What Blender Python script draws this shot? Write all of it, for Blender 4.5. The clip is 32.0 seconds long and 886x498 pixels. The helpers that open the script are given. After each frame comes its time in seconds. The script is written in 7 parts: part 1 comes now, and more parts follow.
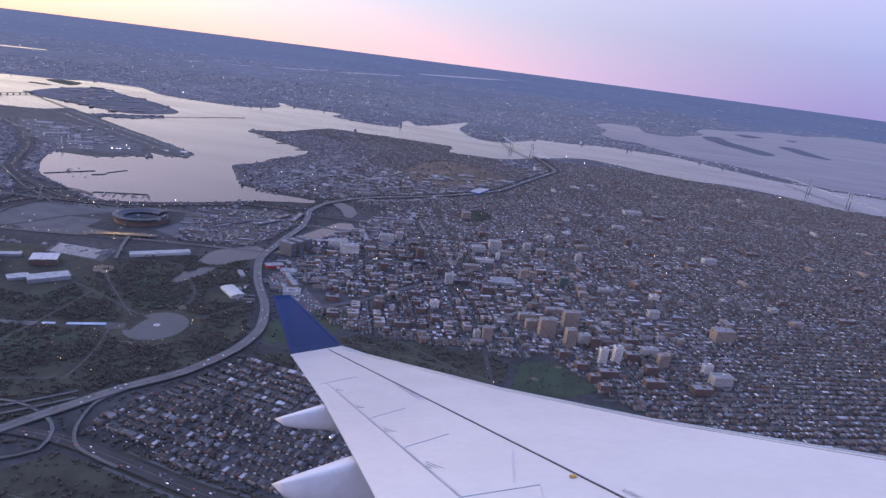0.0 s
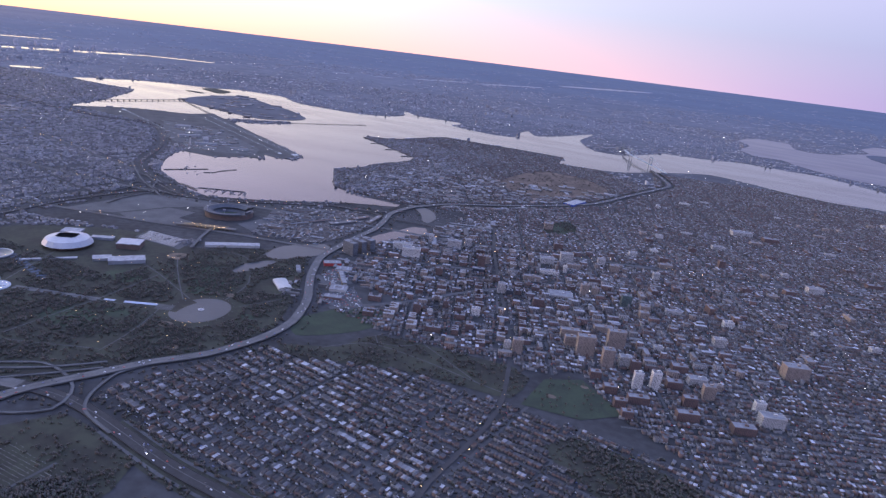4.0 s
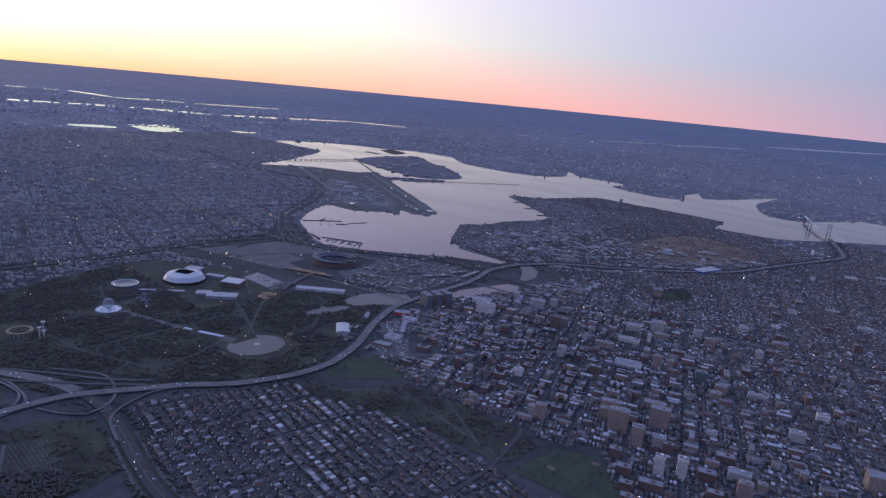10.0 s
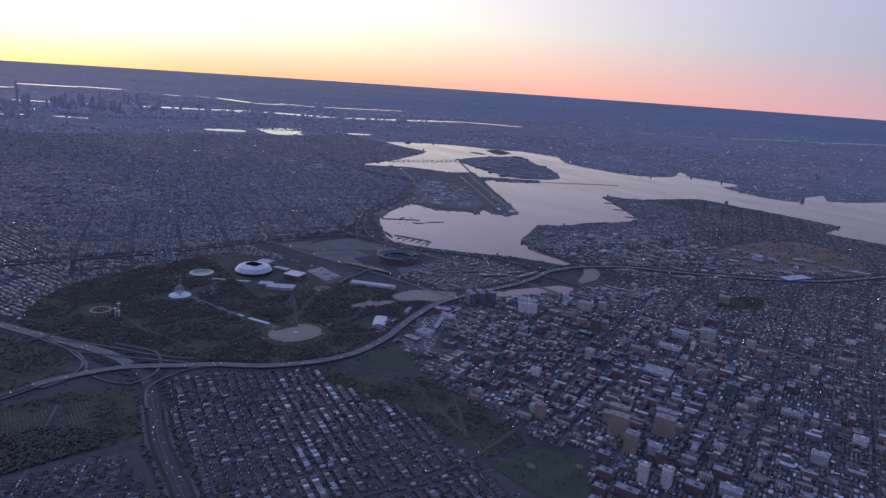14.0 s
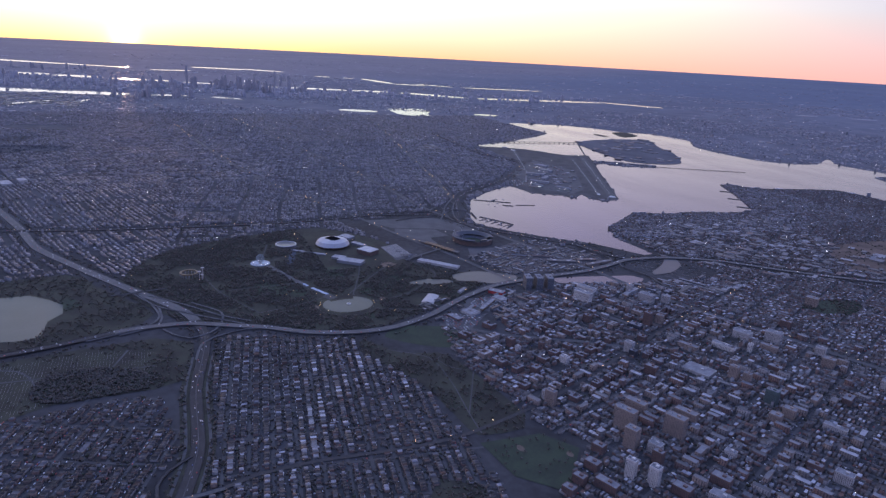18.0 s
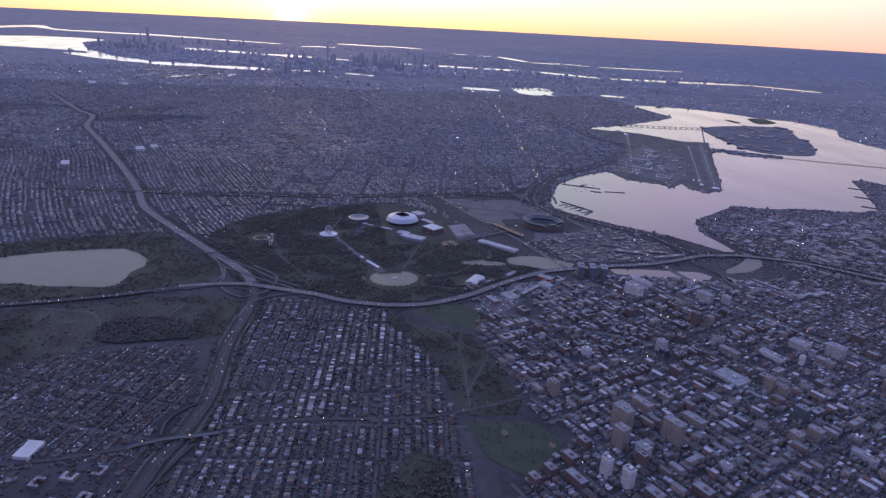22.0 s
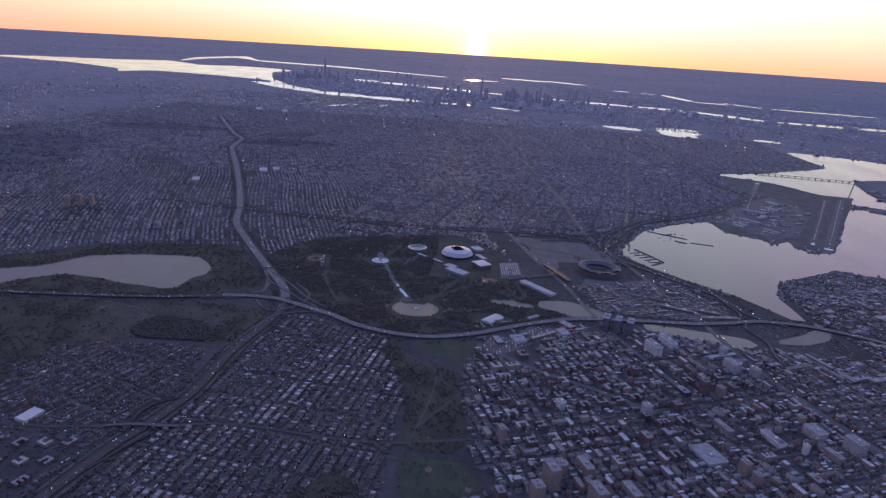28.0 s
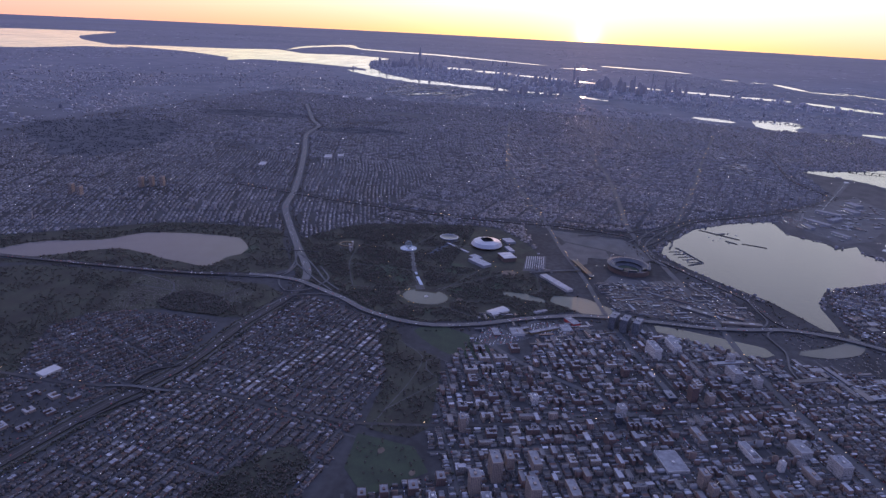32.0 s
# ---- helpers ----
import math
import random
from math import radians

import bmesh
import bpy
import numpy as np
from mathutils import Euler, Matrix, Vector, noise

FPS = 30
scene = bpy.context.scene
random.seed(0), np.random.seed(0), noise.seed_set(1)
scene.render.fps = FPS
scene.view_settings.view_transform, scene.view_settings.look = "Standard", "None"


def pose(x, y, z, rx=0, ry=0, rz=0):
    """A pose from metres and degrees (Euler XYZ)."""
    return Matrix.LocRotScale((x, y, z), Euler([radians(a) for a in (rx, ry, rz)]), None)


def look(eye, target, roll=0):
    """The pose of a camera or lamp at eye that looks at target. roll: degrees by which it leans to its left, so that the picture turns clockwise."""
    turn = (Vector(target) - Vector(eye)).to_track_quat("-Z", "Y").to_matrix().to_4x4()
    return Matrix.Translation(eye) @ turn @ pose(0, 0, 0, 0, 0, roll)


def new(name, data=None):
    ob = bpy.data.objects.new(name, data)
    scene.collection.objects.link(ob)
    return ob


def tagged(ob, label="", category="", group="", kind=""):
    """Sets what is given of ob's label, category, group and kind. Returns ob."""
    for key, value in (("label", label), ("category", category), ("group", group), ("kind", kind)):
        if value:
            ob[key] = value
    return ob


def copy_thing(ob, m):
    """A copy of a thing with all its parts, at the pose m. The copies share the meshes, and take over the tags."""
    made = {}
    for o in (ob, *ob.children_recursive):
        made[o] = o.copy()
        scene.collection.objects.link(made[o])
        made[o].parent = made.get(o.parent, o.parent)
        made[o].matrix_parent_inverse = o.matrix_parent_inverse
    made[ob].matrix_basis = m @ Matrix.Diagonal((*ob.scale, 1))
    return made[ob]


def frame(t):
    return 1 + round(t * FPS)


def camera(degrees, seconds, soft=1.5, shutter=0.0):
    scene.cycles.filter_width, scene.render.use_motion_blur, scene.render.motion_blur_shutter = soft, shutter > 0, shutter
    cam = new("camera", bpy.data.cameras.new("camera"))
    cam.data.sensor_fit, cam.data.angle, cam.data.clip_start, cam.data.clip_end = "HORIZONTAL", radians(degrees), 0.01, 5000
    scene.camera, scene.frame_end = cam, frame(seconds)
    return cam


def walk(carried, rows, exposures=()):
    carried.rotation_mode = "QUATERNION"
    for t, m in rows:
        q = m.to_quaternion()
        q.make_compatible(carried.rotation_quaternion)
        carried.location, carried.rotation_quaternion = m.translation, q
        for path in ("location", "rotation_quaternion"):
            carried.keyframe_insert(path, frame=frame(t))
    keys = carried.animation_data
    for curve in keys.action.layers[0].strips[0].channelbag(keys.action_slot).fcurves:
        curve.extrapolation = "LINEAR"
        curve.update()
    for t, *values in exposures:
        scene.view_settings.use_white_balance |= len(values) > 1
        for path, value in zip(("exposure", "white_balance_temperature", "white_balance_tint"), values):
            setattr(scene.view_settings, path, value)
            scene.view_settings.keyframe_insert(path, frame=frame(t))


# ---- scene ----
# A city at dusk seen from a climbing aircraft. The plan below is in real metres (x east, y north, origin at the
# steel globe in the park); K scales it so that the land reaches the horizon inside the camera's range.
K = 0.07
FOV = 68.68

cam = camera(FOV, 32.0, soft=1.4)
# seconds, place, heading (left of north), pitch, lean
PATH = [
    (0, 116.303, -87.527, 59.511, 10.414, -16.574, 7.347),
    (0.5, 119.025, -86.472, 59.607, 12.168, -16.595, 7.151),
    (1, 121.741, -85.412, 59.707, 13.665, -16.638, 7.156),
    (1.5, 124.443, -84.341, 59.811, 15.378, -16.513, 7.364),
    (2, 127.127, -83.251, 59.916, 17.045, -16.384, 7.264),
    (2.5, 129.789, -82.142, 60.023, 18.474, -16.476, 7.156),
    (3, 132.424, -81.013, 60.125, 20.179, -16.787, 7.180),
    (3.5, 135.033, -79.861, 60.219, 21.659, -16.912, 7.114),
    (5.5, 144.912, -74.577, 60.443, 28.230, -17.236, 6.539),
    (6, 147.351, -73.088, 60.636, 29.701, -16.689, 6.365),
    (6.5, 149.790, -71.572, 60.855, 31.461, -15.489, 6.251),
    (7, 152.231, -70.031, 61.102, 32.760, -15.062, 6.586),
    (7.5, 154.677, -68.466, 61.372, 34.417, -14.689, 6.125),
    (8, 157.132, -66.877, 61.660, 35.829, -14.230, 5.805),
    (8.5, 159.601, -65.256, 61.965, 38.076, -14.004, 5.492),
    (9, 162.087, -63.601, 62.282, 39.245, -13.588, 5.746),
    (9.5, 164.592, -61.913, 62.609, 40.166, -13.169, 5.888),
    (10, 167.116, -60.193, 62.946, 41.470, -13.670, 5.424),
    (10.5, 169.658, -58.437, 63.297, 42.842, -13.488, 3.949),
    (11, 172.218, -56.639, 63.661, 44.442, -13.274, 3.790),
    (11.5, 174.789, -54.793, 64.038, 45.978, -13.159, 3.579),
    (12, 177.367, -52.889, 64.428, 47.358, -13.330, 3.451),
    (12.5, 179.940, -50.924, 64.828, 48.816, -13.508, 3.603),
    (13, 182.495, -48.900, 65.238, 50.284, -13.517, 3.495),
    (13.5, 185.023, -46.824, 65.654, 51.799, -13.794, 3.706),
    (14, 187.517, -44.701, 66.074, 53.135, -14.627, 3.890),
    (14.5, 189.973, -42.533, 66.496, 54.623, -15.568, 3.830),
    (16.5, 198.664, -32.814, 68.180, 61.188, -17.652, 3.647),
    (17, 200.393, -30.151, 68.529, 62.982, -17.720, 3.258),
    (17.5, 202.045, -27.449, 68.865, 64.527, -17.487, 3.115),
    (18, 203.613, -24.710, 69.188, 66.063, -17.111, 3.061),
    (18.5, 205.096, -21.931, 69.501, 67.602, -16.839, 2.995),
    (19, 206.492, -19.110, 69.810, 69.294, -17.043, 2.750),
    (19.5, 207.802, -16.243, 70.119, 70.870, -17.266, 2.644),
    (20, 209.032, -13.331, 70.432, 72.377, -17.356, 2.704),
    (20.5, 210.184, -10.374, 70.750, 73.889, -17.477, 2.716),
    (21, 211.264, -7.371, 71.072, 75.356, -17.671, 2.614),
    (21.5, 212.279, -4.324, 71.400, 76.751, -18.632, 2.511),
    (22, 213.230, -1.235, 71.736, 78.541, -19.584, 3.023),
    (22.5, 214.120, 1.896, 72.083, 79.602, -19.752, 3.594),
    (23, 214.951, 5.070, 72.444, 81.322, -19.205, 3.095),
    (23.5, 215.726, 8.282, 72.824, 83.738, -18.199, 2.198),
    (24, 216.445, 11.534, 73.217, 85.567, -17.887, 0.512),
    (24.5, 217.112, 14.821, 73.622, 86.709, -17.739, 1.554),
    (25, 217.728, 18.140, 74.038, 87.491, -17.470, 1.947),
    (25.5, 218.296, 21.484, 74.465, 88.808, -17.226, 2.214),
    (27.5, 219.395, 35.369, 76.296, 92.880, -17.386, 3.251),
    (28, 219.364, 38.796, 76.723, 93.725, -17.654, 3.526),
    (28.5, 219.286, 42.209, 77.145, 95.275, -17.548, 3.750),
    (29, 219.167, 45.610, 77.560, 95.286, -17.978, 4.113),
    (29.5, 219.013, 49.000, 77.967, 96.053, -18.024, 4.254),
    (30, 218.833, 52.379, 78.364, 97.305, -18.133, 4.176),
    (30.5, 218.636, 55.750, 78.749, 98.510, -18.336, 3.942),
    (31, 218.427, 59.117, 79.122, 99.665, -18.530, 3.821),
    (31.5, 218.213, 62.480, 79.485, 101.557, -18.899, 3.484),
    (32, 217.998, 65.842, 79.841, 103.017, -19.186, 2.992),
]

walk(cam, [(t, Matrix.Translation((x, y, z)) @ pose(0, 0, 0, 0, 0, yaw) @ pose(0, 0, 0, 90 + pitch) @ pose(0, 0, 0, 0, 0, lean))
           for t, x, y, z, yaw, pitch, lean in PATH], exposures=[(0, 1.17, 6280, 10), (3, 1.2, 6200, 10), (6, 1.13, 6050, 10), (7.5, 0.81, 5900, 10), (9, 0.6, 5800, 10), (13, 0.25, 5750, 11), (17, 0.59, 5800, 13), (19, 0.53, 5850, 15), (21, 0.49, 5900, 17), (23, 0.85, 5950, 18), (24.5, 0.63, 5950, 19), (26, 0.39, 5950, 20), (30, 0.33, 6000, 20), (32, 0.51, 6000, 20)])

# ---- sky and sun ----
SUN_BEARING = 268.0
world = bpy.data.worlds.new("dusk_sky")
scene.world = world
world.use_nodes = True
wt = world.node_tree
sky = wt.nodes.new("ShaderNodeTexSky")
sky.sky_type = "NISHITA"
sky.sun_disc = False
sky.sun_elevation = radians(1.0)
sky.sun_rotation = radians(SUN_BEARING)
sky.altitude, sky.air_density, sky.dust_density, sky.ozone_density = 900, 1.0, 0.6, 3.0


def lin(r, g, b, gain=1.0):
    """A display colour (0 to 255) as light."""
    return tuple(gain * (c / 255 / 12.92 if c < 11 else ((c / 255 + 0.055) / 1.055) ** 2.4) for c in (r, g, b)) + (1.0,)


def wnode(kind, **props):
    n = wt.nodes.new(kind)
    for k, v in props.items():
        if k == "operation":
            n.operation = v
    return n


def wmath(op, a, b):
    n = wnode("ShaderNodeMath", operation=op)
    for i, v in enumerate((a, b)):
        if isinstance(v, (int, float)):
            n.inputs[i].default_value = v
        else:
            wt.links.new(v, n.inputs[i])
    return n.outputs[0]


def wramp(fac, stops):
    n = wt.nodes.new("ShaderNodeValToRGB")
    els = n.color_ramp.elements
    while len(els) < len(stops):
        els.new(0.5)
    for e, (p, c) in zip(els, stops):
        e.position, e.color = p, c
    n.color_ramp.interpolation = "B_SPLINE"
    wt.links.new(fac, n.inputs["Fac"])
    return n.outputs["Color"]


def wmix(fac, a, b):
    n = wt.nodes.new("ShaderNodeMix")
    n.data_type = "RGBA"
    n.clamp_factor = True
    if isinstance(fac, float):
        n.inputs["Factor"].default_value = fac
    else:
        wt.links.new(fac, n.inputs["Factor"])
    wt.links.new(a, n.inputs["A"])
    wt.links.new(b, n.inputs["B"])
    return n.outputs["Result"]


# the dusk's colours: round the horizon, a hand above it, and overhead, by the angle from the sunset
_sun = (math.sin(radians(SUN_BEARING)), math.cos(radians(SUN_BEARING)))
wtc = wt.nodes.new("ShaderNodeTexCoord")
wsep = wt.nodes.new("ShaderNodeSeparateXYZ")
wt.links.new(wtc.outputs["Generated"], wsep.inputs[0])
wx, wy, wz = wsep.outputs
flat = wmath("SQRT", wmath("MAXIMUM", wmath("SUBTRACT", 1.0, wmath("MULTIPLY", wz, wz)), 0.0001), 0.0)
side = wmath("DIVIDE", wmath("ADD", wmath("MULTIPLY", wx, _sun[0]), wmath("MULTIPLY", wy, _sun[1])), flat)
away = wmath("DIVIDE", wmath("ARCCOSINE", wmath("MINIMUM", wmath("MAXIMUM", side, -1.0), 1.0), 0.0), math.pi)
low = wramp(away, [(0.0, lin(255, 196, 116, 1.35)), (0.1, lin(255, 180, 124, 1.12)), (0.22, lin(246, 172, 142, 1.02)), (0.34, lin(228, 164, 154, 0.95)), (0.44, lin(198, 163, 174, 0.84)), (0.52, lin(174, 156, 187, 0.7)), (0.62, lin(136, 128, 182, 0.6)), (1.0, lin(112, 116, 170, 0.75))])
mid = wramp(away, [(0.0, lin(255, 242, 205, 2.0)), (0.1, lin(255, 239, 200, 1.5)), (0.18, lin(254, 236, 200, 1.05)), (0.27, lin(244, 228, 208, 0.8)), (0.36, lin(218, 213, 222, 0.64)), (0.46, lin(196, 196, 220, 0.53)), (0.56, lin(180, 178, 212, 0.48)), (0.66, lin(150, 158, 212, 0.56)), (1.0, lin(140, 152, 205, 0.75))])
high = wramp(away, [(0.0, lin(222, 206, 232, 2.5)), (0.16, lin(212, 194, 226, 1.5)), (0.34, lin(194, 182, 209, 0.82)), (0.5, lin(196, 184, 207, 0.74)), (1.0, lin(146, 152, 203, 0.9))])
top = wramp(away, [(0.0, lin(140, 160, 214, 1.15)), (1.0, lin(122, 148, 214, 1.15))])
dusk = wmix(wmath("MULTIPLY", wmath("ADD", wz, 0.012), 1 / 0.085), low, mid)
dusk = wmix(wmath("MULTIPLY", wmath("SUBTRACT", wz, 0.06), 1 / 0.2), dusk, high)
dusk = wmix(wmath("MULTIPLY", wmath("SUBTRACT", wz, 0.3), 1 / 0.6), dusk, top)
# the bright sky close round the setting sun
dip = radians(-0.35)
dotn = wnode("ShaderNodeVectorMath", operation="DOT_PRODUCT")
wt.links.new(wtc.outputs["Generated"], dotn.inputs[0])
dotn.inputs[1].default_value = (_sun[0] * math.cos(dip), _sun[1] * math.cos(dip), math.sin(dip))
facing = wmath("MAXIMUM", dotn.outputs["Value"], 0.0)
for power, tint, gain in ((8000, lin(255, 222, 140), 1.6), (500, lin(255, 190, 110), 0.5), (40, lin(255, 200, 140), 0.2)):
    glow = wnode("ShaderNodeVectorMath", operation="SCALE")
    glow.inputs[0].default_value = tint[:3]
    wt.links.new(wmath("MULTIPLY", wmath("POWER", facing, power), gain), glow.inputs["Scale"])
    both = wnode("ShaderNodeVectorMath", operation="ADD")
    wt.links.new(glow.outputs[0], both.inputs[0])
    wt.links.new(dusk, both.inputs[1])
    dusk = both.outputs[0]
clear = wnode("ShaderNodeVectorMath", operation="SCALE")
wt.links.new(sky.outputs["Color"], clear.inputs[0])
clear.inputs["Scale"].default_value = 0.02
whole = wnode("ShaderNodeVectorMath", operation="ADD")
wt.links.new(clear.outputs[0], whole.inputs[0])
wt.links.new(dusk, whole.inputs[1])
wt.links.new(whole.outputs[0], wt.nodes["Background"].inputs["Color"])
wt.nodes["Background"].inputs["Strength"].default_value = 1.0

sun = new("low_sun", bpy.data.lights.new("low_sun", "SUN"))
sun.data.energy, sun.data.angle, sun.data.color = 0.4, radians(0.6), (1.0, 0.55, 0.3)
_b = radians(SUN_BEARING)
sun.matrix_world = look((0, 0, 0), (-math.sin(_b), -math.cos(_b), -math.tan(radians(2.0))))

# ---- materials ----


def mat(name, col, col2=None, rough=0.8, metal=0.0, size=40.0, fine=4.0, bump=0.0, island=None, spec=0.5, emit=None, per_object=False, ior=1.5):
    """A surface whose colour wanders between two tones at two scales (metres); island: more tones picked piece by piece."""
    m = bpy.data.materials.new(name)
    m.use_nodes = True
    nt = m.node_tree
    bsdf = nt.nodes["Principled BSDF"]
    bsdf.inputs["Roughness"].default_value, bsdf.inputs["Metallic"].default_value = rough, metal
    bsdf.inputs["Specular IOR Level"].default_value = spec
    bsdf.inputs["IOR"].default_value = ior
    col2 = col2 or tuple(c * 0.7 for c in col)
    tc = nt.nodes.new("ShaderNodeTexCoord")

    def noise_at(metres, detail):
        n = nt.nodes.new("ShaderNodeTexNoise")
        n.inputs["Scale"].default_value, n.inputs["Detail"].default_value = 1.0 / (metres * K), detail
        nt.links.new(tc.outputs["Object"], n.inputs["Vector"])
        return n
    big, small = noise_at(size, 4), noise_at(fine, 3)
    add = nt.nodes.new("ShaderNodeMath")
    add.operation = "MULTIPLY_ADD"
    nt.links.new(small.outputs["Fac"], add.inputs[0])
    add.inputs[1].default_value = 0.5
    sub = nt.nodes.new("ShaderNodeMath")
    sub.operation = "SUBTRACT"
    nt.links.new(big.outputs["Fac"], sub.inputs[0])
    sub.inputs[1].default_value = 0.25
    nt.links.new(sub.outputs[0], add.inputs[2])
    ramp = nt.nodes.new("ShaderNodeValToRGB")
    ramp.color_ramp.elements[0].position, ramp.color_ramp.elements[1].position = 0.36, 0.64
    ramp.color_ramp.elements[0].color, ramp.color_ramp.elements[1].color = (*col2, 1), (*col, 1)
    nt.links.new(add.outputs[0], ramp.inputs["Fac"])
    out = ramp.outputs["Color"]
    if island:
        src = nt.nodes.new("ShaderNodeObjectInfo") if per_object else nt.nodes.new("ShaderNodeNewGeometry")
        pick = nt.nodes.new("ShaderNodeValToRGB")
        pick.color_ramp.interpolation = "CONSTANT"
        els = pick.color_ramp.elements
        while len(els) < len(island):
            els.new(0.5)
        for k, c in enumerate(island):
            els[k].position, els[k].color = k / len(island), (*c, 1)
        nt.links.new(src.outputs["Random" if per_object else "Random Per Island"], pick.inputs["Fac"])
        mix = nt.nodes.new("ShaderNodeMix")
        mix.data_type, mix.blend_type = "RGBA", "MULTIPLY"
        mix.inputs["Factor"].default_value = 1.0
        nt.links.new(pick.outputs["Color"], mix.inputs["A"])
        nt.links.new(out, mix.inputs["B"])
        out = mix.outputs["Result"]
    nt.links.new(out, bsdf.inputs["Base Color"])
    if bump:
        b = nt.nodes.new("ShaderNodeBump")
        b.inputs["Strength"].default_value, b.inputs["Distance"].default_value = bump, fine * K * 0.3
        nt.links.new(small.outputs["Fac"], b.inputs["Height"])
        nt.links.new(b.outputs["Normal"], bsdf.inputs["Normal"])
    if emit:
        bsdf.inputs["Emission Color"].default_value, bsdf.inputs["Emission Strength"].default_value = (*emit[:3], 1), emit[3]
    return m


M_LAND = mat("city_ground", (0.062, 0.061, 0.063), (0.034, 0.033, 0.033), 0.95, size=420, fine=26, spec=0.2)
# outlying land, its base colour blued to stand in for haze
M_OUTER = mat("hazed_outer_land", (0.1, 0.11, 0.136), (0.076, 0.084, 0.105), 0.95, size=900, fine=80, spec=0.2)


def haze_tint(m, parts):
    """Haze painted into city land's colour, coming on unevenly and bit by bit: rows of (tone, dark tone, from, to)
    along a plan direction or outwards.
    """
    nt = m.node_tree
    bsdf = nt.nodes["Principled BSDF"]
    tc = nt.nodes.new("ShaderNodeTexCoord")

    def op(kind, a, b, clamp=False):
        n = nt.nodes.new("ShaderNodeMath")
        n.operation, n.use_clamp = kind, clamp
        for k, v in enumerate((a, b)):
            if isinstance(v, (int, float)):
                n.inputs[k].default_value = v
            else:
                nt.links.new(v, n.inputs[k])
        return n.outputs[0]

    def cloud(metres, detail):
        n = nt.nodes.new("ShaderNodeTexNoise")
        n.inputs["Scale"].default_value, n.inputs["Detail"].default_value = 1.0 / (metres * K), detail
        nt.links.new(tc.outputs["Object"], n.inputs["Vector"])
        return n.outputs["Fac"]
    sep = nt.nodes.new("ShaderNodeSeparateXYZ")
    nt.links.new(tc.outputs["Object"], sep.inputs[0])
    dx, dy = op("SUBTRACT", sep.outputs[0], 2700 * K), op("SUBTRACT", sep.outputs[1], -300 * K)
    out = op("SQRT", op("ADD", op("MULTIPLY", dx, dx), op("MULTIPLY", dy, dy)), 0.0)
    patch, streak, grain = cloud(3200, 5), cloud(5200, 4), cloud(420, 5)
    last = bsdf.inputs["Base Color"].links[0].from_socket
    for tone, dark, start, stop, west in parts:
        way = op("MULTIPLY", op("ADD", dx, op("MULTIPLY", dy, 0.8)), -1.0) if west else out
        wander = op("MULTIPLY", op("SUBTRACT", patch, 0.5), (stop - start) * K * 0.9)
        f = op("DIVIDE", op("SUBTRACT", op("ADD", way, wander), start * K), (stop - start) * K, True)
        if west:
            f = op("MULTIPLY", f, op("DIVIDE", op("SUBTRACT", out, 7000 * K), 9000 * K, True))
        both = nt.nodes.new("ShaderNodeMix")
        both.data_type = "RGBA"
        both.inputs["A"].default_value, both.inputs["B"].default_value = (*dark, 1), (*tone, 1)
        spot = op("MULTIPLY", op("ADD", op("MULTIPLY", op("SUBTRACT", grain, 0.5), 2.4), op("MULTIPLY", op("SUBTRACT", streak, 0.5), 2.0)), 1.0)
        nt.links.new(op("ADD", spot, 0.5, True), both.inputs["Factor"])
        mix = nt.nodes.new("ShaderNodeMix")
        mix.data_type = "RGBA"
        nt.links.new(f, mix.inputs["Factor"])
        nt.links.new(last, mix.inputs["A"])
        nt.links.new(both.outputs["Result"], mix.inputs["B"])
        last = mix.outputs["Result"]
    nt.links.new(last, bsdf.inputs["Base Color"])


# distance haze painted into the ground colour: bluer far out, paler towards the sunset
haze_tint(M_LAND, [((0.15, 0.152, 0.175), (0.092, 0.097, 0.117), 3300, 9500, False), ((0.106, 0.134, 0.182), (0.08, 0.103, 0.148), 12000, 24000, False), ((0.162, 0.16, 0.186), (0.116, 0.118, 0.146), 10000, 18000, True)])
M_PARK = mat("winter_grass", (0.055, 0.056, 0.04), (0.038, 0.035, 0.029), 0.95, size=90, fine=16, spec=0.2)
M_LAWN = mat("green_lawn", (0.05, 0.064, 0.04), (0.04, 0.048, 0.034), 0.95, size=60, fine=8, spec=0.2)
M_SOIL = mat("bare_soil", (0.17, 0.13, 0.1), (0.1, 0.08, 0.06), 0.95, size=50, fine=8, spec=0.2)
M_ASPHALT = mat("asphalt", (0.075, 0.075, 0.078), (0.05, 0.05, 0.052), 0.85, size=70, fine=6)
M_CONCRETE = mat("road_concrete", (0.108, 0.106, 0.105), (0.078, 0.076, 0.075), 0.85, size=60, fine=6)
# distant woods, paler and bluer in colour in place of haze
M_WOODLAND = mat("hazed_wood", (0.085, 0.088, 0.098), (0.06, 0.062, 0.07), 0.95, size=140, fine=20, spec=0.2)
M_PAINT = mat("lane_paint", (0.6, 0.6, 0.58), (0.45, 0.45, 0.43), 0.7, size=30, fine=3)
M_WATER = mat("bay_water", (0.012, 0.019, 0.032), (0.01, 0.015, 0.026), 0.16, size=500, fine=30, bump=0.05, spec=0.5, ior=1.33)
M_FARWATER = mat("choppy_water", (0.03, 0.03, 0.034), (0.02, 0.022, 0.026), 0.34, size=500, fine=30, bump=0.05, spec=0.5, ior=1.33)
# wind-roughened far water; blue haze is put into its base colour
M_SOUND = mat("hazed_windy_sound", (0.042, 0.05, 0.085), (0.034, 0.04, 0.07), 0.5, size=500, fine=30, bump=0.05, spec=0.5, ior=1.33)
M_POND = mat("still_murky_water", (0.03, 0.042, 0.05), (0.022, 0.033, 0.04), 0.4, size=90, fine=10, bump=0.05, spec=0.5, ior=1.33)
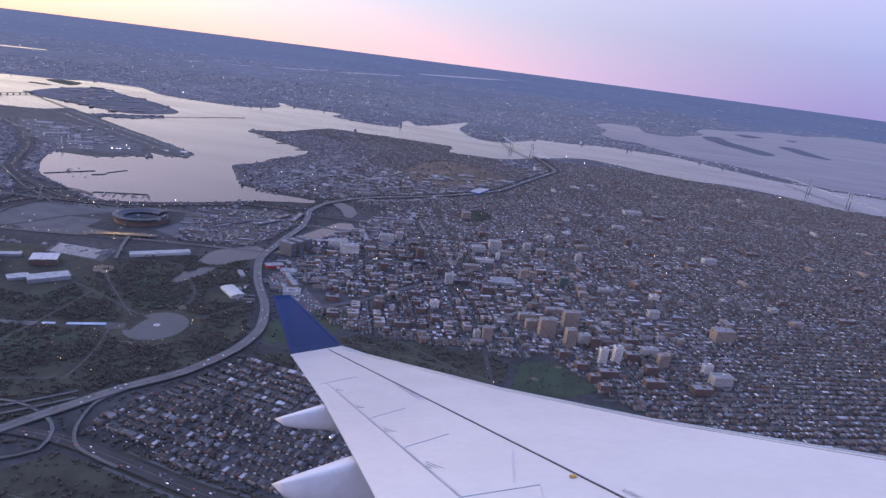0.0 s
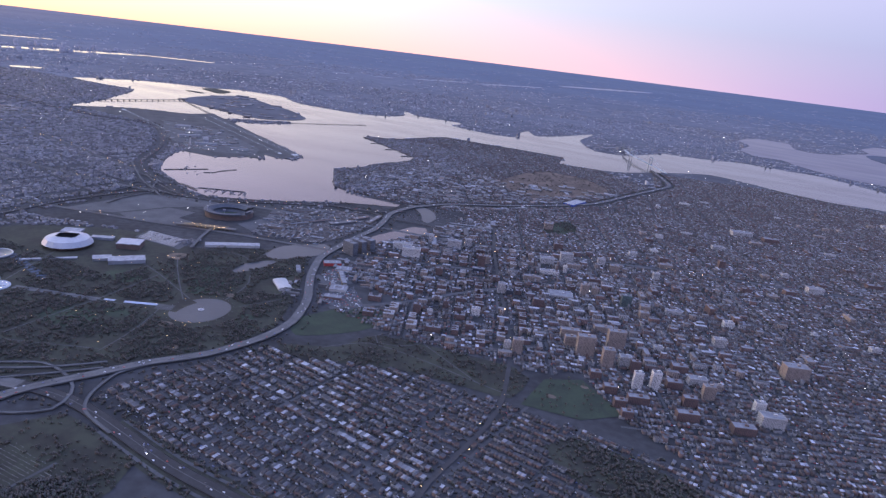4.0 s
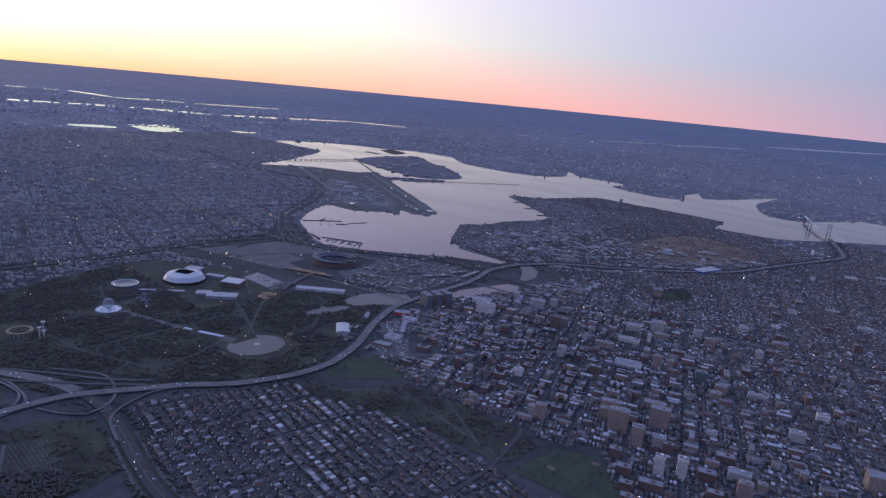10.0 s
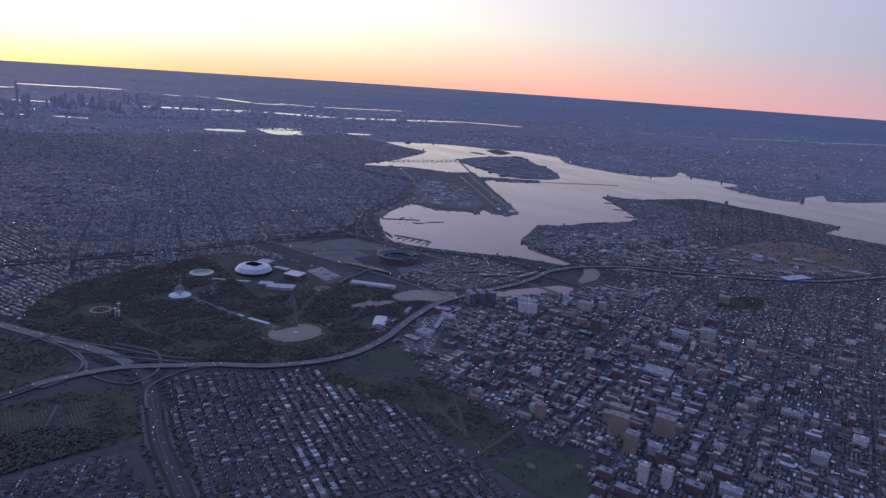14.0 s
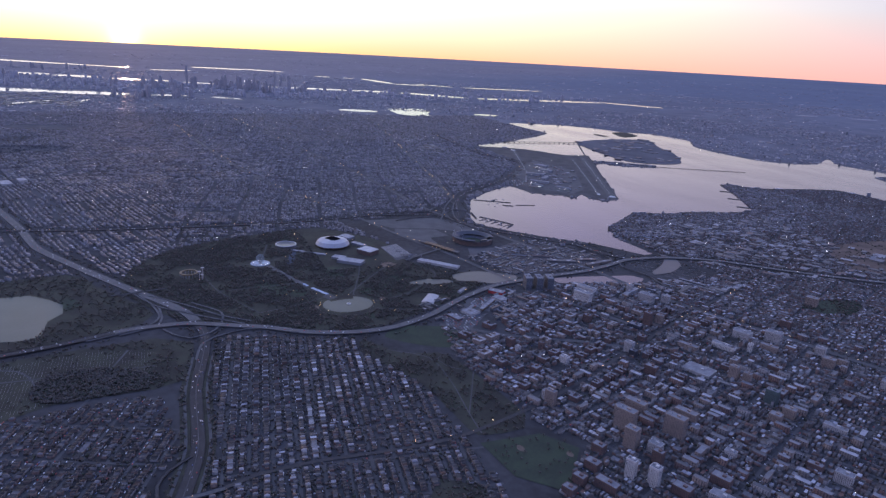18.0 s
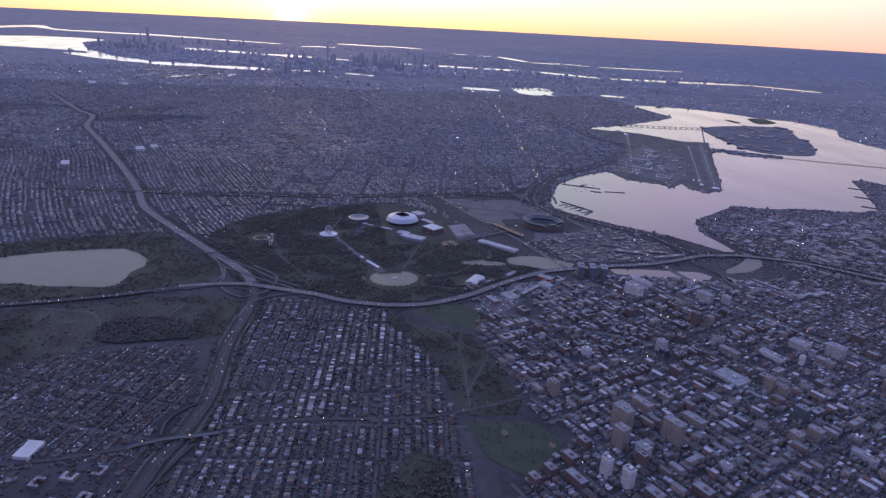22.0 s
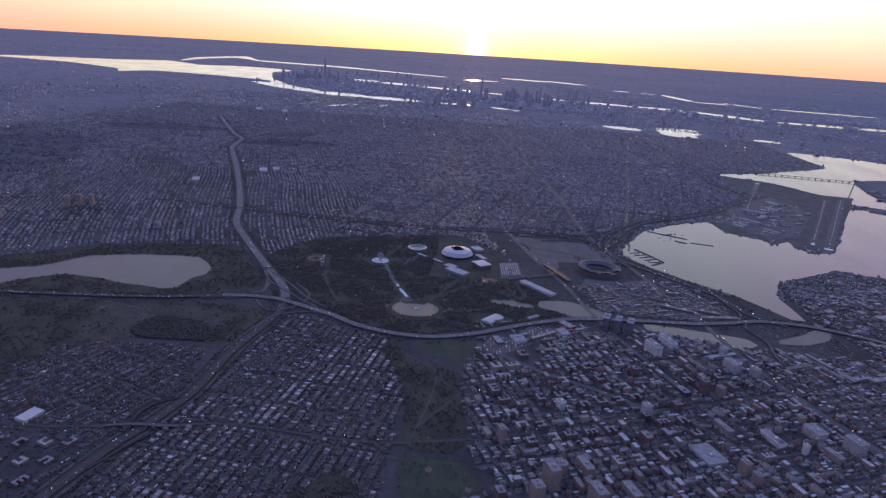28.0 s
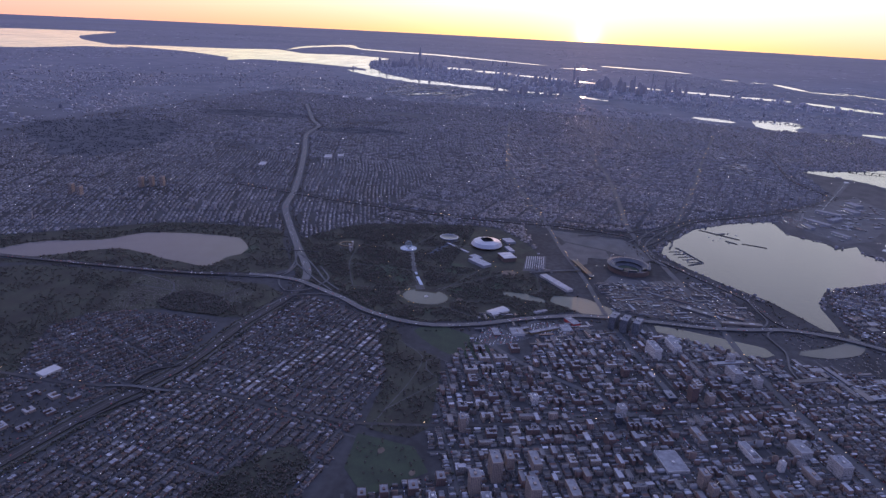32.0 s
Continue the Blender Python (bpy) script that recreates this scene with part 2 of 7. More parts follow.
for wm, lo, hi in ((M_WATER, 0.1, 0.2), (M_FARWATER, 0.09, 0.17), (M_SOUND, 0.29, 0.35)):
    wnt = wm.node_tree
    gust = wnt.nodes.new("ShaderNodeTexNoise")
    gust.inputs["Scale"].default_value, gust.inputs["Detail"].default_value = 1.0 / (520 * K), 5
    stretch = wnt.nodes.new("ShaderNodeMapping")
    stretch.inputs["Rotation"].default_value, stretch.inputs["Scale"].default_value = (0, 0, 0.6), (0.45, 1.6, 1)
    coords = wnt.nodes.new("ShaderNodeTexCoord")
    wnt.links.new(coords.outputs["Object"], stretch.inputs["Vector"])
    wnt.links.new(stretch.outputs[0], gust.inputs["Vector"])
    ruffle = wnt.nodes.new("ShaderNodeMapRange")
    ruffle.inputs["From Min"].default_value, ruffle.inputs["From Max"].default_value = 0.35, 0.65
    ruffle.inputs["To Min"].default_value, ruffle.inputs["To Max"].default_value = lo, hi
    wnt.links.new(gust.outputs["Fac"], ruffle.inputs["Value"])
    wnt.links.new(ruffle.outputs[0], wnt.nodes["Principled BSDF"].inputs["Roughness"])
M_POOL = mat("shallow_pool", (0.16, 0.15, 0.14), (0.12, 0.115, 0.11), 0.2, size=60, fine=10)
ROOFS = [(0.11, 0.11, 0.118), (0.06, 0.057, 0.06), (0.27, 0.27, 0.285), (0.078, 0.064, 0.058), (0.05, 0.047, 0.047), (0.125, 0.068, 0.05), (0.07, 0.067, 0.07), (0.16, 0.16, 0.17), (0.05, 0.048, 0.048), (0.085, 0.072, 0.064), (0.06, 0.05, 0.046), (0.095, 0.095, 0.1), (0.42, 0.42, 0.44), (0.06, 0.053, 0.05), (0.044, 0.041, 0.041), (0.064, 0.058, 0.058)]
WALLS = [(0.165, 0.108, 0.09), (0.19, 0.178, 0.172), (0.135, 0.112, 0.102), (0.24, 0.23, 0.225), (0.17, 0.12, 0.1), (0.115, 0.09, 0.08)]
M_ROOF = mat("roofs", (1.05, 1.05, 1.07), (0.75, 0.75, 0.77), 0.8, size=30, fine=3, island=ROOFS)
M_WALL = mat("house_walls", (1, 1, 1), (0.75, 0.75, 0.75), 0.85, size=20, fine=2.5, island=WALLS)
M_ROOF1 = mat("house_roof", (0.8, 0.8, 0.82), (0.55, 0.55, 0.57), 0.8, size=30, fine=1.5, island=ROOFS, per_object=True)
M_WALL1 = mat("house_wall", (1, 1, 1), (0.75, 0.75, 0.75), 0.85, size=20, fine=1.5, island=WALLS, per_object=True)
M_BRICK = mat("tan_brick", (0.31, 0.25, 0.21), (0.26, 0.21, 0.175), 0.85, size=25, fine=3)
M_RED = mat("red_brick", (0.16, 0.105, 0.09), (0.125, 0.086, 0.075), 0.85, size=25, fine=3)
M_PALE = mat("pale_concrete", (0.44, 0.42, 0.4), (0.37, 0.355, 0.34), 0.8, size=25, fine=3)
M_WHITE = mat("white_membrane", (0.38, 0.38, 0.4), (0.32, 0.32, 0.335), 0.5, size=30, fine=3)
M_GREY = mat("grey_metal", (0.3, 0.31, 0.34), (0.22, 0.23, 0.25), 0.5, 0.3, size=20, fine=2)
M_DARK = mat("dark_glass", (0.06, 0.065, 0.08), (0.045, 0.05, 0.06), 0.35, size=20, fine=3)
M_GREEN = mat("green_glass", (0.1, 0.14, 0.135), (0.08, 0.11, 0.105), 0.45, size=20, fine=3)
M_STEEL = mat("bridge_steel", (0.36, 0.4, 0.42), (0.28, 0.32, 0.34), 0.5, 0.4, size=20, fine=2)
M_TREE = mat("bare_twigs", (1, 1, 1), (0.75, 0.75, 0.75), 1.0, size=12, fine=2, spec=0.1, island=[(0.138, 0.121, 0.104), (0.115, 0.107, 0.092), (0.15, 0.12, 0.098), (0.09, 0.1, 0.075), (0.128, 0.111, 0.095), (0.105, 0.1, 0.09)])
M_LAMP = mat("lamp_glow", (1, 0.9, 0.75), None, 0.5, emit=(1.0, 0.9, 0.72, 6.5))
M_LAMP2 = mat("sodium_glow", (1, 0.6, 0.25), None, 0.5, emit=(1.0, 0.6, 0.26, 6.0))
M_CAR = mat("car_paint", (1, 1, 1), (0.9, 0.9, 0.9), 0.35, size=10, fine=2, island=[(0.6, 0.6, 0.6), (0.05, 0.05, 0.06), (0.2, 0.2, 0.22), (0.35, 0.05, 0.04), (0.75, 0.75, 0.74), (0.08, 0.1, 0.2)])

# ---- mesh helpers ----


def mesh_of(name, verts, faces, mats, idx=None, smooth=False):
    me = bpy.data.meshes.new(name)
    me.from_pydata([tuple(v) for v in verts], [], [tuple(f) for f in faces])
    for m in mats:
        me.materials.append(m)
    if idx is not None:
        me.polygons.foreach_set("material_index", np.asarray(idx, dtype=np.int32))
    if smooth:
        me.polygons.foreach_set("use_smooth", np.ones(len(me.polygons), dtype=bool))
    me.update()
    return me


def quads_mesh(name, verts, quads, mats, idx):
    """A large mesh of quads straight from arrays (already scaled)."""
    me = bpy.data.meshes.new(name)
    n = len(quads)
    me.vertices.add(len(verts))
    me.vertices.foreach_set("co", np.asarray(verts, np.float32).ravel())
    me.loops.add(4 * n)
    me.loops.foreach_set("vertex_index", np.asarray(quads, np.int32).ravel())
    me.polygons.add(n)
    me.polygons.foreach_set("loop_start", np.arange(0, 4 * n, 4, dtype=np.int32))
    me.polygons.foreach_set("loop_total", np.full(n, 4, np.int32))
    for m in mats:
        me.materials.append(m)
    me.polygons.foreach_set("material_index", np.asarray(idx, np.int32))
    me.update(calc_edges=True)
    me.validate()
    return me


def plain_boxes(name, cx, cy, w, d, h, ang, mats):
    """Many low blocks in one mesh: four walls and a roof each."""
    n = len(cx)
    lx, ly = np.array([-0.5, 0.5, 0.5, -0.5] * 2)[None] * w[:, None], np.array([-0.5, -0.5, 0.5, 0.5] * 2)[None] * d[:, None]
    z = np.zeros((n, 8))
    z[:, 4:] = h[:, None]
    c, s = np.cos(ang)[:, None], np.sin(ang)[:, None]
    v = np.stack([cx[:, None] + lx * c - ly * s, cy[:, None] + lx * s + ly * c, z], -1).reshape(-1, 3) * K
    one = np.array([[0, 1, 5, 4], [1, 2, 6, 5], [2, 3, 7, 6], [3, 0, 4, 7], [4, 5, 6, 7]])
    q = (one[None] + np.arange(n)[:, None, None] * 8).reshape(-1, 4)
    return quads_mesh(name, v, q, mats, np.tile([0, 0, 0, 0, 1], n))


def boxes_mesh(name, cx, cy, z0, w, d, h, ang, mats, gable):
    """Many buildings in one mesh: w along ang, d across, h high (real metres). gable: height of a hipped roof, 0 for a flat one."""
    n = len(cx)
    sx = np.array([-1, 1, 1, -1] * 3) * 0.5
    sy = np.array([-1, -1, 1, 1] * 3) * 0.5
    lx, ly = sx[None] * w[:, None], sy[None] * d[:, None]
    lx[:, 8:] *= np.where(gable > 0, 0.62, 0.86)[:, None]
    ly[:, 8:] *= np.where(gable > 0, 0.1, 0.86)[:, None]
    z = np.repeat(z0[:, None], 12, 1)
    z[:, 4:] += h[:, None]
    z[:, 8:] += np.where(gable > 0, gable, -0.5)[:, None]
    c, s = np.cos(ang)[:, None], np.sin(ang)[:, None]
    v = np.stack([cx[:, None] + lx * c - ly * s, cy[:, None] + lx * s + ly * c, z], -1).reshape(-1, 3) * K
    one = np.array([[0, 1, 5, 4], [1, 2, 6, 5], [2, 3, 7, 6], [3, 0, 4, 7], [4, 5, 9, 8], [5, 6, 10, 9], [6, 7, 11, 10], [7, 4, 8, 11], [8, 9, 10, 11]])
    q = (one[None] + np.arange(n)[:, None, None] * 12).reshape(-1, 4)
    return quads_mesh(name, v, q, mats, np.tile([0, 0, 0, 0, 1, 1, 1, 1, 1], n))


def part(name, bm, material, parent=None, label=""):
    me = bpy.data.meshes.new(name)
    bm.to_mesh(me)
    bm.free()
    me.materials.append(material)
    ob = new(name, me)
    if parent:
        ob.parent = parent
    if label:
        ob["label"] = label
    return ob


def base_at(name, x, y, z=0.0, rz=0.0):
    ob = new(name)
    ob.matrix_world = Matrix.LocRotScale((x * K, y * K, z * K), Euler((0, 0, radians(rz))), None)
    ob.empty_display_size = 0.5
    return ob


def box(bm, x, y, z, w, d, h, rz=0.0, bevel=0.0):
    """A box with its base centre at x, y, z, in real metres."""
    r = bmesh.ops.create_cube(bm, size=1.0)["verts"]
    m = Matrix.Translation((x * K, y * K, (z + h / 2) * K)) @ Matrix.Rotation(radians(rz), 4, "Z") @ Matrix.Diagonal((w * K, d * K, h * K, 1))
    bmesh.ops.transform(bm, matrix=m, verts=r)
    if bevel:
        es = list({e for v in r for e in v.link_edges})
        bmesh.ops.bevel(bm, geom=es, offset=bevel * K, segments=1, affect="EDGES")
    return r


def bm_box(*a, **k):
    bm = bmesh.new()
    box(bm, *a, **k)
    return bm


def tube(bm, x, y, z, r0, r1, h, n=24, caps=True):
    rr = bmesh.ops.create_cone(bm, cap_ends=caps, segments=n, radius1=r0 * K, radius2=r1 * K, depth=h * K)["verts"]
    bmesh.ops.translate(bm, verts=rr, vec=(x * K, y * K, (z + h / 2) * K))
    return rr


def bm_tube(*a, **k):
    bm = bmesh.new()
    tube(bm, *a, **k)
    return bm


def ring(bm, prof, n=48, sx=1.0, sy=1.0, a0=0.0, a1=360.0):
    """A profile of (radius, height) turned round the z axis, in real metres; an open arc where a0..a1 is less than a round."""
    full = a1 - a0 >= 359.9
    rows = []
    for i in range(n if full else n + 1):
        a = radians(a0 + (a1 - a0) * i / n)
        rows.append([bm.verts.new((r * sx * math.cos(a) * K, r * sy * math.sin(a) * K, z * K)) for r, z in prof])
    for i in range(n):
        p, q = rows[i], rows[(i + 1) % len(rows)]
        for j in range(len(prof) - 1):
            bm.faces.new((p[j], q[j], q[j + 1], p[j + 1]))
    return bm


def bm_ring(*a, **k):
    return ring(bmesh.new(), *a, **k)


def smooth_line(pts, step=60.0, closed=False, wobble=0.0, seed=1):
    """A rounded line through plan points (Catmull-Rom), sampled about every step metres."""
    p = [Vector((a, b)) for a, b in pts]
    n, out = len(p), []
    for i in range(n if closed else n - 1):
        g = (lambda k: p[k % n]) if closed else (lambda k: p[max(0, min(n - 1, k))])
        a, b, c, d = g(i - 1), g(i), g(i + 1), g(i + 2)
        m = max(1, int((c - b).length / step))
        for k in range(m):
            t = k / m
            h1, h2, h3, h4 = 2 * t**3 - 3 * t**2 + 1, -2 * t**3 + 3 * t**2, t**3 - 2 * t**2 + t, t**3 - t**2
            q = h1 * b + h2 * c + h3 * (c - a) * 0.4 + h4 * (d - b) * 0.4
            if wobble and k:
                q += Vector((noise.noise((q.x / 90, q.y / 90, seed)), noise.noise((q.x / 90, q.y / 90, seed + 9)))) * wobble
            out.append(q)
    if not closed:
        out.append(p[-1])
    return out


# overlapping sheets each lie a little higher than the one before
LAID = [0]
SPREAD = [0]


def sheet(name, pts, z, material, label="", category="", kind="structure", depth=0.0):
    """A flat piece of ground or water with the given outline, z real metres up."""
    bm = bmesh.new()
    if material not in (M_WATER, M_FARWATER, M_SOUND):
        z += 0.031 * SPREAD[0]
        SPREAD[0] = (SPREAD[0] + 1) % 10
    vs = [bm.verts.new((a * K, b * K, z * K)) for a, b in pts]
    f = bm.faces.new(vs)
    f.normal_update()
    if f.normal.z < 0:
        f.normal_flip()
    bmesh.ops.triangulate(bm, faces=bm.faces[:])
    return tagged(part(name, bm, material), label, category, "", kind)


def ribbon(name, pts, width, z, material, label="", category="road", thick=0.0, lift=None, parent=None, off=0.0):
    """A road along a line, width metres wide; lift: height above z along the line."""
    bm = bmesh.new()
    rows = []
    n = len(pts)
    for i, q in enumerate(pts):
        d = (pts[min(n - 1, i + 1)] - pts[max(0, i - 1)]).normalized()
        s = Vector((-d.y, d.x))
        up = z + (lift(i / (n - 1)) if lift else 0)
        prof = [(-0.5, 0), (0.5, 0)] if not thick else [(-0.5, -thick), (-0.5, 1.0), (-0.48, 1.0), (-0.48, 0), (0.48, 0), (0.48, 1.0), (0.5, 1.0), (0.5, -thick)]
        rows.append([bm.verts.new(((q.x + s.x * (width * a + off)) * K, (q.y + s.y * (width * a + off)) * K, (up + b) * K)) for a, b in prof])
    for p, q in zip(rows, rows[1:]):
        for j in range(len(p) - 1):
            bm.faces.new((p[j], p[j + 1], q[j + 1], q[j]))
    bmesh.ops.recalc_face_normals(bm, faces=bm.faces[:])
    if not thick and not parent:
        bmesh.ops.translate(bm, verts=bm.verts[:], vec=(0, 0, 0.057 * K * LAID[0]))
        LAID[0] = (LAID[0] + 1) % 12
    ob = part(name, bm, material, parent)
    for f in ob.data.polygons[:1]:
        if f.normal.z < 0 and not thick:
            ob.data.flip_normals()
    return tagged(ob, label, category, "", "structure") if not parent else ob


def inside(px, py, poly):
    """Which of the points lie in a plan outline."""
    poly = np.array([tuple(p) for p in poly], float)
    res = np.zeros(len(px), bool)
    x1, y1 = poly[:, 0], poly[:, 1]
    x2, y2 = np.roll(x1, -1), np.roll(y1, -1)
    for a, b, c, d in zip(x1, y1, x2, y2):
        if b == d:
            continue
        cross = (py < max(b, d)) & (py >= min(b, d))
        res ^= cross & (px < a + (py - b) * (c - a) / (d - b))
    return res


def near_line(px, py, line, dist):
    p = np.array([tuple(q) for q in line], float)
    res = np.zeros(len(px), bool)
    for (a, b), (c, d) in zip(p[:-1], p[1:]):
        ux, uy = c - a, d - b
        t = np.clip(((px - a) * ux + (py - b) * uy) / (ux * ux + uy * uy + 1e-9), 0, 1)
        res |= (px - a - t * ux) ** 2 + (py - b - t * uy) ** 2 < dist * dist
    return res


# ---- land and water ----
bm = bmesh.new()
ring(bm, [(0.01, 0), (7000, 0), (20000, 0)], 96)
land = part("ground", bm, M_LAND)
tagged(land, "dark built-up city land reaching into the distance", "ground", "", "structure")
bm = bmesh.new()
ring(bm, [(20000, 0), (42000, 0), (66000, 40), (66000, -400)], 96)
tagged(part("backdrop", bm, M_LAND), "low land out to the horizon, its colour blued for haze", "distant land", "", "structure")

BAY = smooth_line([(-780, 1465), (-1013, 1577), (-1257, 1836), (-1417, 2109), (-1279, 2180), (-1164, 2136), (-1038, 2340), (-938, 2371), (-1045, 2510), (-910, 2492), (-850, 2700),
                   (-2227, 3489), (-2095, 3670), (-1977, 4000), (-2046, 4070), (-2280, 3836), (-2435, 3600), (-2720, 3750), (-2766, 3500), (-3190, 3230), (-3450, 2790), (-3650, 3210), (-3880, 3576), (-4200, 4030),
                   (-4470, 4320), (-4770, 4324), (-5526, 4339), (-5450, 4740), (-5300, 5090), (-4955, 5410), (-4525, 5620), (-4347, 5908), (-3920, 6010), (-3670, 6010), (-3136, 5630), (-2670, 5580), (-2280, 5600),
                   (-2040, 5750), (-1917, 6130), (-2185, 6700), (-1831, 6410), (-1332, 6447), (-1193, 6325), (-1189, 6029), (-605, 5833), (-346, 5983), (-472, 6373), (-462, 6777), (-242, 6406), (-40, 6900),
                   (150, 7700), (215, 6700), (536, 5992), (850, 5990), (1180, 6815)], 90, wobble=16) + \
    smooth_line([(1600, 6900), (2050, 7180), (2500, 7130), (2871, 7097), (3406, 6520), (3950, 6150), (5600, 6000), (8500, 7000), (9500, 5400), (6000, 4700), (4292, 4760), (3893, 4790), (3500, 5130), (3090, 5260),
                 (2713, 5180), (2262, 5400), (1760, 5630), (1290, 5090), (1080, 4780), (870, 4640), (528, 4600), (460, 5020), (20, 5040), (-400, 5000), (-790, 4950), (-960, 4265), (-1185, 4130),
                 (-1165, 4020), (-340, 3470), (-410, 3000), (-400, 2740), (-475, 2540), (-150, 2085), (60, 2010), (330, 2020), (330, 1960), (150, 1850), (60, 1790), (-89, 1620), (-261, 1468), (-362, 1398), (-450, 1350), (-569, 1368), (-673, 1402)], 120, wobble=16)
WATERS = [BAY]
tagged(sheet("water", BAY, 1.0, M_WATER), "calm bay and river water mirroring the dusk sky", "water", "", "structure")
SOUND = smooth_line([(1883, 10529), (2080, 9819), (1959, 8791), (2171, 8265), (2477, 8341), (2632, 7910), (2907, 7518), (3146, 7310), (3420, 7228), (3701, 6933), (3906, 6566), (4250, 6200), (4700, 6150), (9000, 7500), (13000, 11000), (13500, 16500), (9500, 18900), (8390, 18497), (7043, 16625), (6207, 16287), (5008, 14656), (4291, 13961), (3911, 12722), (3929, 12006), (3266, 10575), (2968, 10288), (2746, 10445), (2684, 11544), (2210, 11593)], 300, True, 60)
MEADOW = smooth_line([(731, -1820), (567, -1715), (451, -1480), (265, -1354), (178, -1069), (160, -860), (223, -790), (290, -735), (381, -725), (442, -765), (567, -770), (590, -800), (575, -1000), (527, -1317), (721, -1535), (839, -1705)], 60, True, 8)
CREEK = smooth_line([(520, 1255), (529, 1330), (556, 1500), (595, 1671), (646, 1695), (695, 1610), (649, 1450), (627, 1400), (585, 1262)], 40, True, 4)
CREEK2 = smooth_line([(575, 1804), (495, 1935), (400, 2030), (335, 2045), (400, 2090), (526, 2030), (603, 1902), (611, 1790)], 40, True, 4)
RIVER = smooth_line([(358, 828), (345, 973), (400, 1060), (448, 1117), (548, 1052), (490, 917), (429, 815)], 40, True, 5)
RIVER2 = smooth_line([(405, 603), (380, 700), (429, 803), (455, 795), (450, 700), (430, 610)], 40, True, 5)
# the harbour, the rivers round the island city, and the marsh waters past it
HARBOUR = smooth_line([(-14751, -14253), (-16055, -12902), (-16844, -11351), (-18121, -10187), (-16903, -8559), (-17507, -7647), (-17480, -6467), (-16857, -5685), (-15427, -5779), (-12746, -4835), (-11585, -4135), (-10800, -3950), (-11100, -4350), (-12251, -4799), (-12595, -5602), (-12832, -6319), (-13004, -7354), (-12915, -8119), (-12120, -8381), (-13029, -9016), (-14192, -11009), (-14600, -13022)], 200, True, 60)
KILLS = smooth_line([(-18500, -10000), (-21847, -10900), (-25608, -10474), (-22900, -8900), (-22300, -7131), (-21800, -5216), (-20500, -3272), (-19000, -1000), (-18900, -1300), (-20000, -3400), (-21000, -5300), (-21400, -7200), (-21900, -8500), (-23500, -10000), (-21000, -10300)], 300, True, 60)
NARROWS = smooth_line([(-15300, -15000), (-14900, -14100), (-14300, -13000), (-13900, -13100), (-13500, -14000), (-13300, -15300)], 200, True, 40)
LOWER_BAY = smooth_line([(-20813, -24580), (-22522, -23305), (-23982, -21409), (-20569, -19687), (-18615, -18625), (-16386, -16411), (-14900, -14300), (-13124, -13916), (-11133, -14354), (-10500, -18000), (-13500, -24000)], 400, True, 40)
EAST_RIVER = smooth_line([(-11683, -4900), (-10000, -3000), (-9600, -2000), (-9380, -840), (-9300, 200), (-8700, 1050), (-7600, 1900), (-7000, 2600), (-6900, 3300), (-6300, 3900), (-5560, 4340)], 300)
HUDSON = smooth_line([(-16800, -6300), (-14700, -3344), (-13750, -1487), (-13080, -33), (-12520, 898), (-12025, 2103), (-11590, 3528), (-11315, 4538), (-10075, 5801), (-9700, 8700), (-9300, 14000)], 300)
MARSH = smooth_line([(-21000, -2000), (-17900, -356), (-19600, 900), (-20200, 2200), (-19500, 3459), (-17300, 4292), (-16780, 5200), (-14490, 5653), (-14200, 6440), (-13790, 7091), (-13300, 11000)], 300)
# open reaches of far water: centre line and width
EAST_REACHES = [((-11683, -4900), (-10000, -3060), 560), ((-10000, -3060), (-9650, -2000), 620), ((-9650, -2000), (-9380, -840), 560), ((-9350, -700), (-9300, 200), 260), ((-9150, 500), (-8750, 1000), 200),
    ((-7250, 2250), (-6980, 2780), 330), ((-5850, 3620), (-5640, 4120), 300), ((-6720, 4350), (-6560, 4700), 240)]
WEST_REACHES = [((-14682, -3344), (-14300, -2600), 700), ((-14250, -2400), (-13697, -1487), 620), ((-13600, -1300), (-13086, -33), 420), ((-12950, 200), (-12525, 898), 220), ((-12380, 1250), (-12025, 2103), 330),
    ((-11980, 2250), (-11590, 3528), 420), ((-11560, 3650), (-11315, 4538), 460), ((-11250, 4700), (-10075, 5801), 420), ((-10000, 6000), (-9600, 9000), 480), ((-9600, 9000), (-8500, 9800), 300)]
MARSH_REACHES = [((-18000, -500), (-18300, 600), 420), ((-20800, 700), (-20100, 2300), 700), ((-20600, 2300), (-19536, 3459), 500), ((-17400, 4100), (-17100, 4500), 260), ((-16900, 4800), (-16700, 5150), 200),
    ((-16700, 5380), (-14700, 5660), 300), ((-14490, 5653), (-14238, 6440), 330), ((-14900, 6400), (-13790, 7091), 240), ((-13700, 7300), (-13100, 9500), 300), ((-8050, -1750), (-7300, -2300), 120), ((-8300, -1300), (-7700, -1450), 90)]
REACHES = EAST_REACHES + WEST_REACHES + MARSH_REACHES
NORTH_REACHES = [((-7363, 12470), (-7090, 12850), 150), ((-6700, 13370), (-6400, 13800), 150), ((-6250, 14590), (-5640, 17100), 240), ((-5370, 16870), (-4460, 20550), 300), ((-4820, 24200), (-2450, 32100), 800)]
